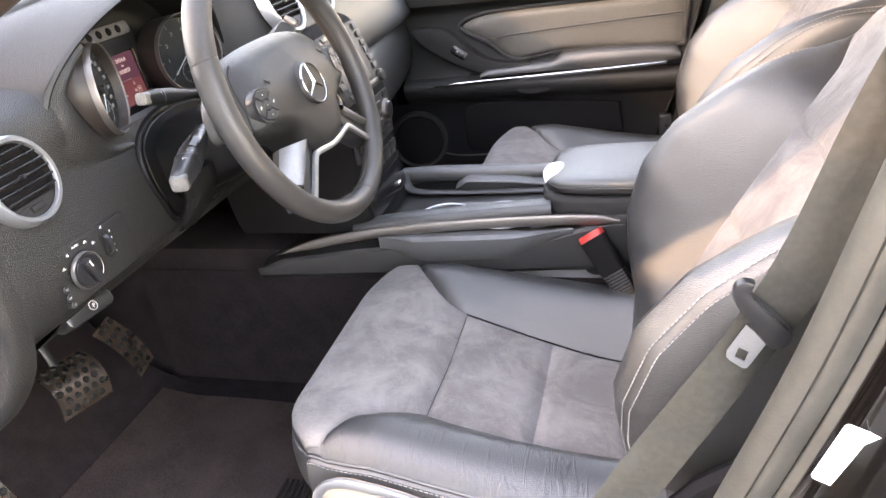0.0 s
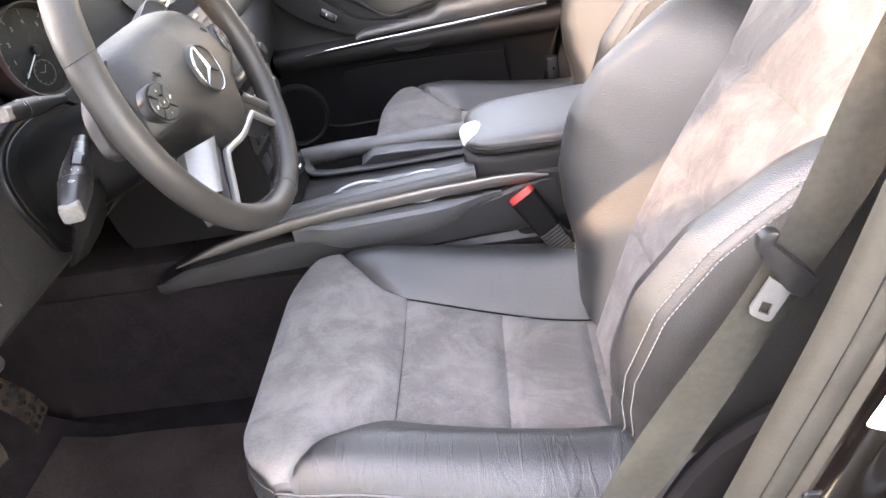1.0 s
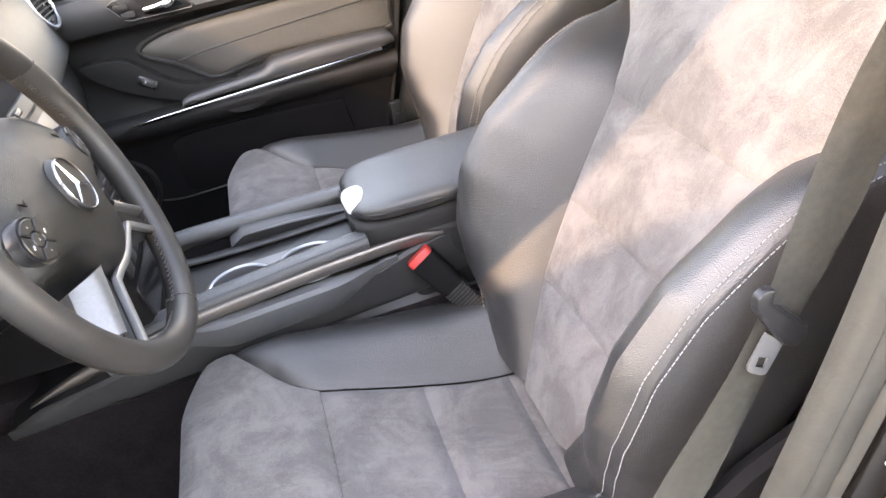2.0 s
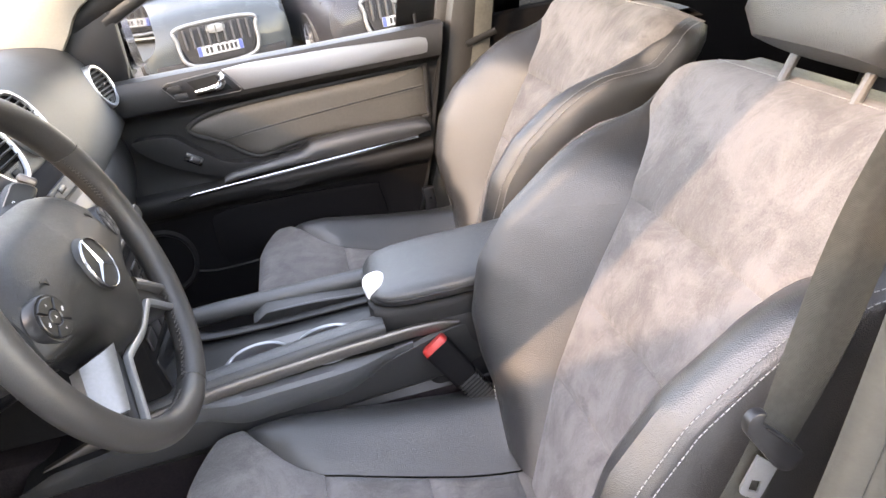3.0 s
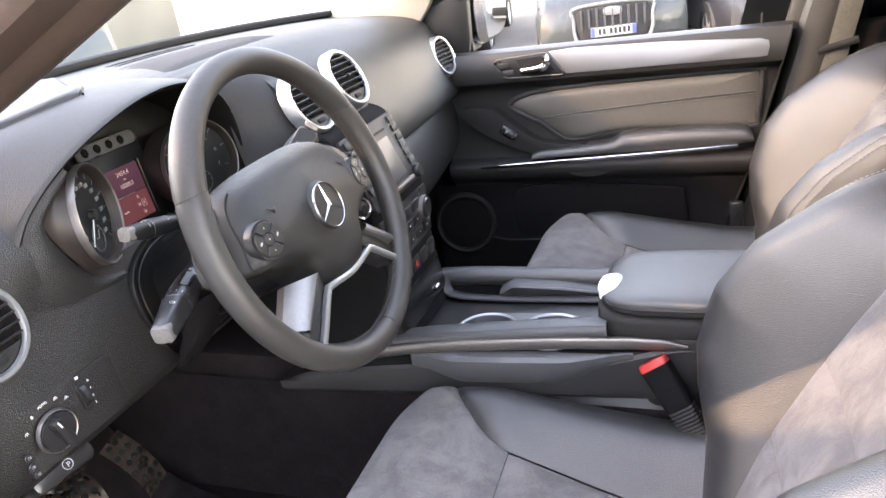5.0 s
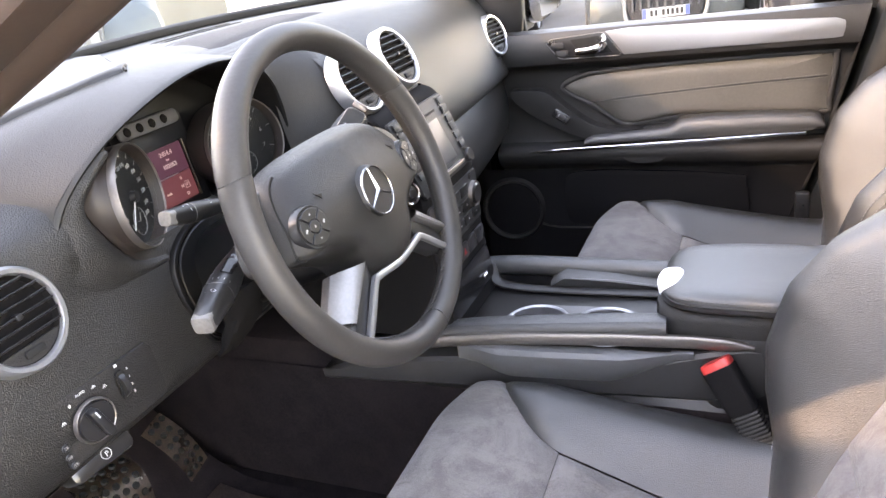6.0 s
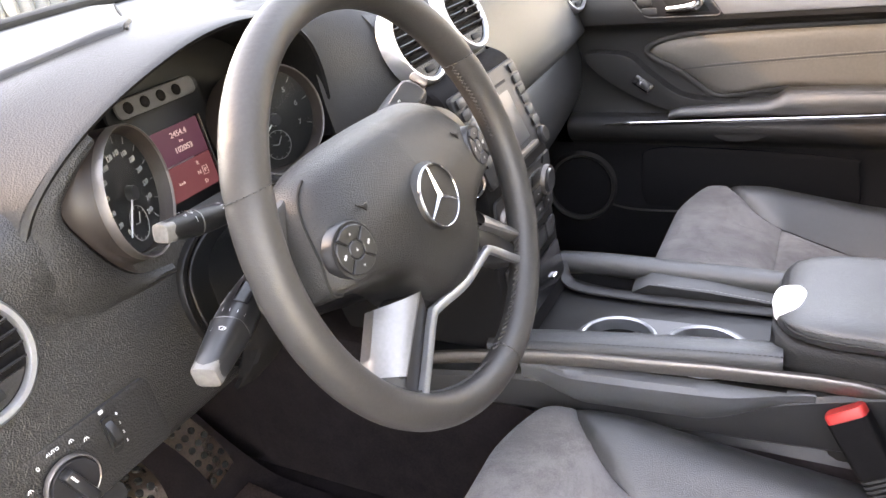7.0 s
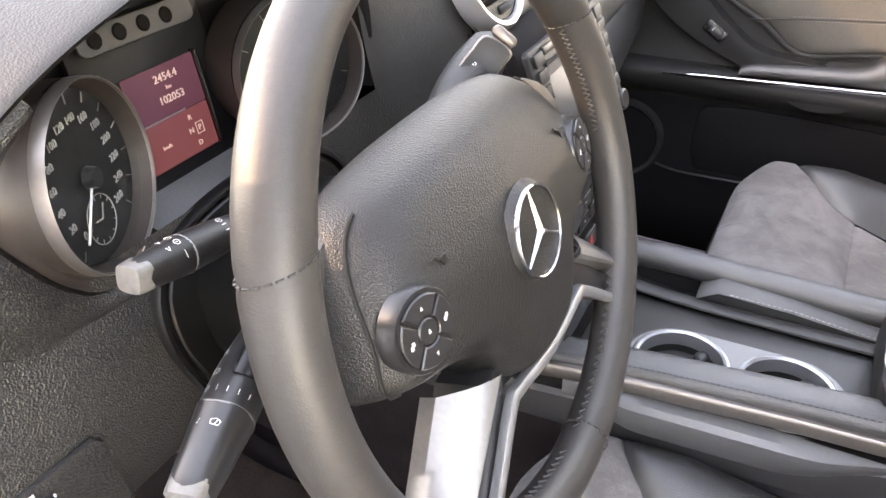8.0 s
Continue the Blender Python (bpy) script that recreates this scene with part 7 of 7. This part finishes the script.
# ---- cars and buildings outside ----
CAR_GLASS = material("dark_car_glass", (0.02, 0.024, 0.026), 0.05, spec=0.6, var=0.1, rough_var=0.02)
LAMP = material("pale_lamp_glass", (0.16, 0.165, 0.17), 0.2, spec=0.4, var=0.08, blot=12)
GRILLE = material("dark_grille", (0.006, 0.006, 0.007), 0.6, spec=0.2, var=0.1)
BRIGHT_TRIM = material("dull_bright_trim", (0.10, 0.105, 0.11), 0.5, metal=0.5, var=0.06)
GRILLE_SLAT = material("grey_grille_slat", (0.022, 0.023, 0.025), 0.55, spec=0.3, var=0.1)
PLATE = material("white_plate", (0.13, 0.135, 0.14), 0.5, var=0.03)
BLUE = material("blue_plate_band", (0.006, 0.022, 0.11), 0.5, var=0.05)


def parked_car(label, colour, m, L=4.4, W=1.83, Hh=1.58, grille_w=0.9, grille_mat=None):
    """A parked car: local x across, y from nose (0) to tail, z up from the ground."""
    paint = material(label.split()[0] + "_car_paint", colour, 0.42, spec=0.25, coat=0.12, var=0.06, rough_var=0.04)
    car = thing("parked_car", label, "car", m.translation, "cars outside")
    rows = []
    prof = [(0.0, .38, .62, .80), (0.06, .22, .80, .93), (0.35, .20, .93, .98), (0.9, .20, 1.00, 1.0), (1.25, .20, 1.04, 1.0), (2.2, .20, 1.06, 1.0), (3.4, .20, 1.08, .99), (4.1, .24, 1.05, .95), (4.4, .36, .85, .86)]
    for yf, zb, zt, wf in prof:
        w = W / 2 * wf
        sec = [(-w * .86, zb), (-w * .98, zb + .12), (-w, (zb + zt) / 2), (-w * .97, zt - .10), (-w * .86, zt - .01), (0, zt + .025), (w * .86, zt - .01), (w * .97, zt - .10), (w, (zb + zt) / 2), (w * .98, zb + .12), (w * .86, zb)]
        rows.append([m @ Vector((x, yf * L / 4.4, z)) for x, z in sec])
    part("body", loft(rows, True, False, True), paint, car, "glossy body", 50)
    rows = []
    for yf, w, zt in ((1.15, .80, 1.05), (1.9, .70, Hh - .04), (2.6, .68, Hh), (3.5, .69, Hh - .03), (4.15, .78, 1.08)):
        rows.append([m @ Vector((x * W / 1.83, yf * L / 4.4, z)) for x, z in ((-w - .06, 1.02), (-w, zt - .05), (-w + .12, zt), (0, zt + .02), (w - .12, zt), (w, zt - .05), (w + .06, 1.02))])
    part("cabin", loft(rows), CAR_GLASS, car, "dark glazed cabin", 50)
    part("roof", loft([[m @ Vector((x * W / 1.83, yf * L / 4.4, Hh + 0.012 - .1 * abs(x) ** 3)) for x in np.linspace(-.6, .6, 7)] for yf in (1.95, 2.6, 3.45)]), paint, car)
    gr = part("grille", prism([(x, z) for x, z in ((-grille_w / 2 + .1, -.26), (grille_w / 2 - .1, -.26), (grille_w / 2, .02), (grille_w / 2 - .06, .17), (-grille_w / 2 + .06, .17), (-grille_w / 2, .02))], 0.03, m @ at((0, -.005, .60), (0, -1, 0.08)), 0.01), grille_mat or GRILLE, car, "grille")
    part("grille_frame", sweep([m @ (at((0, -.035, .60), (0, -1, .08)) @ Vector((x, z, 0))) for x, z in spline([(-grille_w / 2 + .1, -.26), (grille_w / 2 - .1, -.26), (grille_w / 2, .02), (grille_w / 2 - .06, .17), (-grille_w / 2 + .06, .17), (-grille_w / 2, .02)], 36, True)], oval(.022, .022, 8), closed=True), BRIGHT_TRIM, gr, "bright grille frame")
    for k in range(9):
        xx = (k - 4) * grille_w * .1
        part("grille_bar", rbox((xx - .012, -.03, -.1), (xx + .012, .0, .12), 0.004, 1, m @ Matrix.Translation((0, -.04, .62))), BRIGHT_TRIM if grille_mat else GRILLE_SLAT, gr)
    part("badge", prism([(x * .11, z * .05) for x, z in oval(1, 1, 24, 2.4)], 0.01, m @ at((0, -.06, .70), (0, -1, 0)), 0.003), BRIGHT_TRIM, gr, "chrome oval badge")
    pl = part("number_plate", rbox((-.26, -.012, -.055), (.26, 0, .055), .004, 1, m @ Matrix.Translation((0, -.055, .475))), PLATE, car, "white number plate with blue ends")
    for s in (-1, 1):
        part("blue_band", rbox((s * .235 - .022, -.014, -.052), (s * .235 + .022, -.011, .052), 0, 1, m @ Matrix.Translation((0, -.055, .475))), BLUE, pl)
    for k in range(7):
        xx = -.17 + .05 * k + (.03 if k > 1 else 0)
        part("plate_bar", rbox((xx, -.0145, -.032), (xx + .03, -.0115, .032), 0, 1, m @ Matrix.Translation((0, -.055, .475))), GRILLE, pl)
    part("lower_intake", rbox((-.75, -.02, -.07), (.75, .06, .06), .02, 2, m @ Matrix.Translation((0, .0, .33))), GRILLE, car)
    for s in (-1, 1):
        hl = part("headlight", prism([(s * x, z) for x, z in ((.46, -.03), (.62, -.08), (.84, -.02), (.86, .06), (.72, .10), (.50, .07))], .05, m @ at((0, .05, .72), (s * .25, -1, .15)), .015), LAMP, car, "pale headlight")
        part("lamp_surround", prism([(s * x, z) for x, z in ((.43, -.045), (.61, -.10), (.86, -.04), (.885, .075), (.72, .118), (.48, .085))], .03, m @ at((0, .05, .72), (s * .25, -1, .15)), .01), GRILLE, hl, "dark lamp surround")
        for yf in (.85, 3.55):
            wh = part("wheel", revolve([(.20, -.09), (.31, -.10), (.335, -.06), (.335, .06), (.31, .10), (.20, .09)], m @ Matrix.Translation((s * (W / 2 - .09), yf * L / 4.4, .335)) @ Matrix.Rotation(radians(90), 4, 'Y'), 32), RUBBER, car, "black tyre")
            wmx = m @ Matrix.Translation((s * (W / 2 - .02), yf * L / 4.4, .335)) @ Matrix.Rotation(radians(s * 90), 4, 'Y')
            part("rim", revolve([(.19, -.02), (.205, .02), (.225, .02), (.23, -.02)], wmx, 32), SILVER, wh, "silver alloy rim")
            for q in range(5):
                part("rim_spoke", rbox((-.028, .03, -.01), (.028, .205, .015), .008, 1, wmx @ Matrix.Rotation(radians(72 * q), 4, 'Z')), SILVER, wh)
            part("brake_disc", revolve([(0, -.03), (.17, -.03), (.19, -.04)], wmx, 24), GRILLE, wh)
        part("side_mirror", rbox((s * 1.0 - .1, 1.25, .98), (s * 1.0 + .1, 1.38, 1.12), .04, 2, m), paint, car)
    return car


parked_car("grey compact SUV parked facing the car", (0.019, 0.0235, 0.0255), pose(-0.72, 8.3, GROUND_Z - 0.12, 0, 0, 10))
parked_car("black hatchback parked beside the grey SUV", (0.012, 0.012, 0.014), pose(1.40, 8.1, GROUND_Z - 0.15, 0, 0, 14), Hh=1.45)
parked_car("silver saloon parked farther along the row", (0.35, 0.36, 0.37), pose(4.8, 9.3, GROUND_Z - 0.15, 0, 0, -20), Hh=1.45)
parked_car("dark estate parked behind the row", (0.02, 0.021, 0.024), pose(-3.6, 9.4, GROUND_Z - 0.12, 0, 0, 8), Hh=1.5)
parked_car("pale blue pickup parked ahead of the windscreen", (0.060, 0.074, 0.082), pose(-5.46, 3.88, 0.06, 0, 0, 49) @ Matrix.Scale(1.35, 4), grille_mat=LAMP)
solid("apron", rbox((-16, 2.2, GROUND_Z - .1), (-4.2, 6.8, 0.06), 0.02, 2), ASPHALT, "raised pale concrete apron", "apron", "structure")
def panel_van(m):
    """A tall delivery van, unseen, added to cast shade: local x along it from nose (0) to tail, y across, z up from the
    ground.
    """
    v = thing("parked_van", "white panel van, unseen, added alongside to shade the driver's side", "van", m.translation, "cars outside")
    paint = material("white_van_paint", (0.62, 0.62, 0.60), 0.35, coat=0.4, var=0.1, blot=2)
    rows = []
    for x, zt, w in ((0.0, .85, .80), (.10, 1.02, .90), (.75, 1.18, .94), (1.45, 2.34, .95), (1.75, 2.435, .955), (3.0, 2.445, .955), (5.1, 2.445, .955), (5.3, 2.40, .94), (5.35, 2.0, .93)):
        rows.append([m @ Vector((x, w * k, z)) for k, z in ((-.96, .38), (-1, .55), (-1, zt * .55), (-.985, zt - .10), (-.93, zt), (0, zt + .015), (.93, zt), (.985, zt - .10), (1, zt * .55), (1, .55), (.96, .38))])
    part("body", loft(rows, True, False, True), paint, v, "white van body", 40)
    part("windscreen", loft([[m @ Vector((x, w * k, z)) for k in np.linspace(-1, 1, 5)] for x, z, w in ((.78, 1.24, .84), (1.40, 2.22, .80))]), CAR_GLASS, v, "dark van windscreen")
    for s in (-1, 1):
        part("side_window", prism([(1.15, 1.30), (2.05, 1.30), (2.05, 1.98), (1.52, 1.98)], 0.012, m @ Matrix.Translation((0, s * 0.958 + .006, 0)) @ Matrix.Rotation(radians(90), 4, 'X'), 0.003), CAR_GLASS, v, "dark cab window")
        part("door_handle", rbox((2.0, s * .96 - .012, 1.08), (2.16, s * .96 + .012, 1.12), .008, 2, m), GRILLE, v)
        part("headlight", rbox((.0, s * .66 - .16, .78), (.10, s * .66 + .16, .98), .03, 2, m), LAMP, v, "pale headlight")
        for xw in (.95, 4.35):
            wh = part("wheel", revolve([(.20, -.10), (.32, -.11), (.35, -.06), (.35, .06), (.32, .11), (.20, .10)], m @ Matrix.Translation((xw, s * .87, .35)) @ Matrix.Rotation(radians(90), 4, 'X'), 28), RUBBER, v, "black tyre")
            part("rim", revolve([(0, .05), (.10, .06), (.19, .04), (.205, .08)], m @ Matrix.Translation((xw, s * .87, .35)) @ Matrix.Rotation(radians(-90 * s), 4, 'X'), 24), SILVER, wh, "grey steel rim")
    return v


# Out of view: roofline placed to shade the seat, white side to bounce light.
panel_van(pose(-4.2, -2.56, GROUND_Z))
van = thing("parked_van", "grey box van parked ahead", "van", (-8.2, 7.8, GROUND_Z))
VANP = material("grey_van_paint", (0.17, 0.16, 0.14), 0.4, var=0.15, blot=2)
part("box", rbox((-9.3, 6.9, 0.1), (-7.1, 8.7, 2.6), 0.05, 3), VANP, van, "grey van box")
for xx in (-8.9, -7.5):
    part("tyre", revolve([(0, -.1), (.33, -.1), (.35, 0), (.33, .1), (0, .1)], Matrix.Translation((xx, 7.0, GROUND_Z + .35)) @ Matrix.Rotation(radians(90), 4, 'X'), 24), RUBBER, van)
WALL = material("white_render_wall", (0.62, 0.61, 0.58), 0.9, spec=0.1, var=0.05, grain=0.4, scale=60, blot=0.8)
hall = thing("building", "white rendered building across the yard", "building", (-16, 20, GROUND_Z))
part("wall", rbox((-30, 20, GROUND_Z), (14, 24, 7.0), 0.05, 1), WALL, hall, "white rendered wall")
part("roof", rbox((-30.3, 19.6, 7.0), (14.3, 24.3, 7.3), 0.05, 1), SHELL, hall)
for k in range(6):
    wdw = part("window", rbox((-20 + 5 * k, 19.93, 2.2), (-18.2 + 5 * k, 20.02, 3.8), .02, 1), CAR_GLASS, hall, "dark window")
    part("window_frame", rbox((-20.08 + 5 * k, 19.90, 2.1), (-18.12 + 5 * k, 19.96, 2.2), .01, 1), STICKER, wdw)
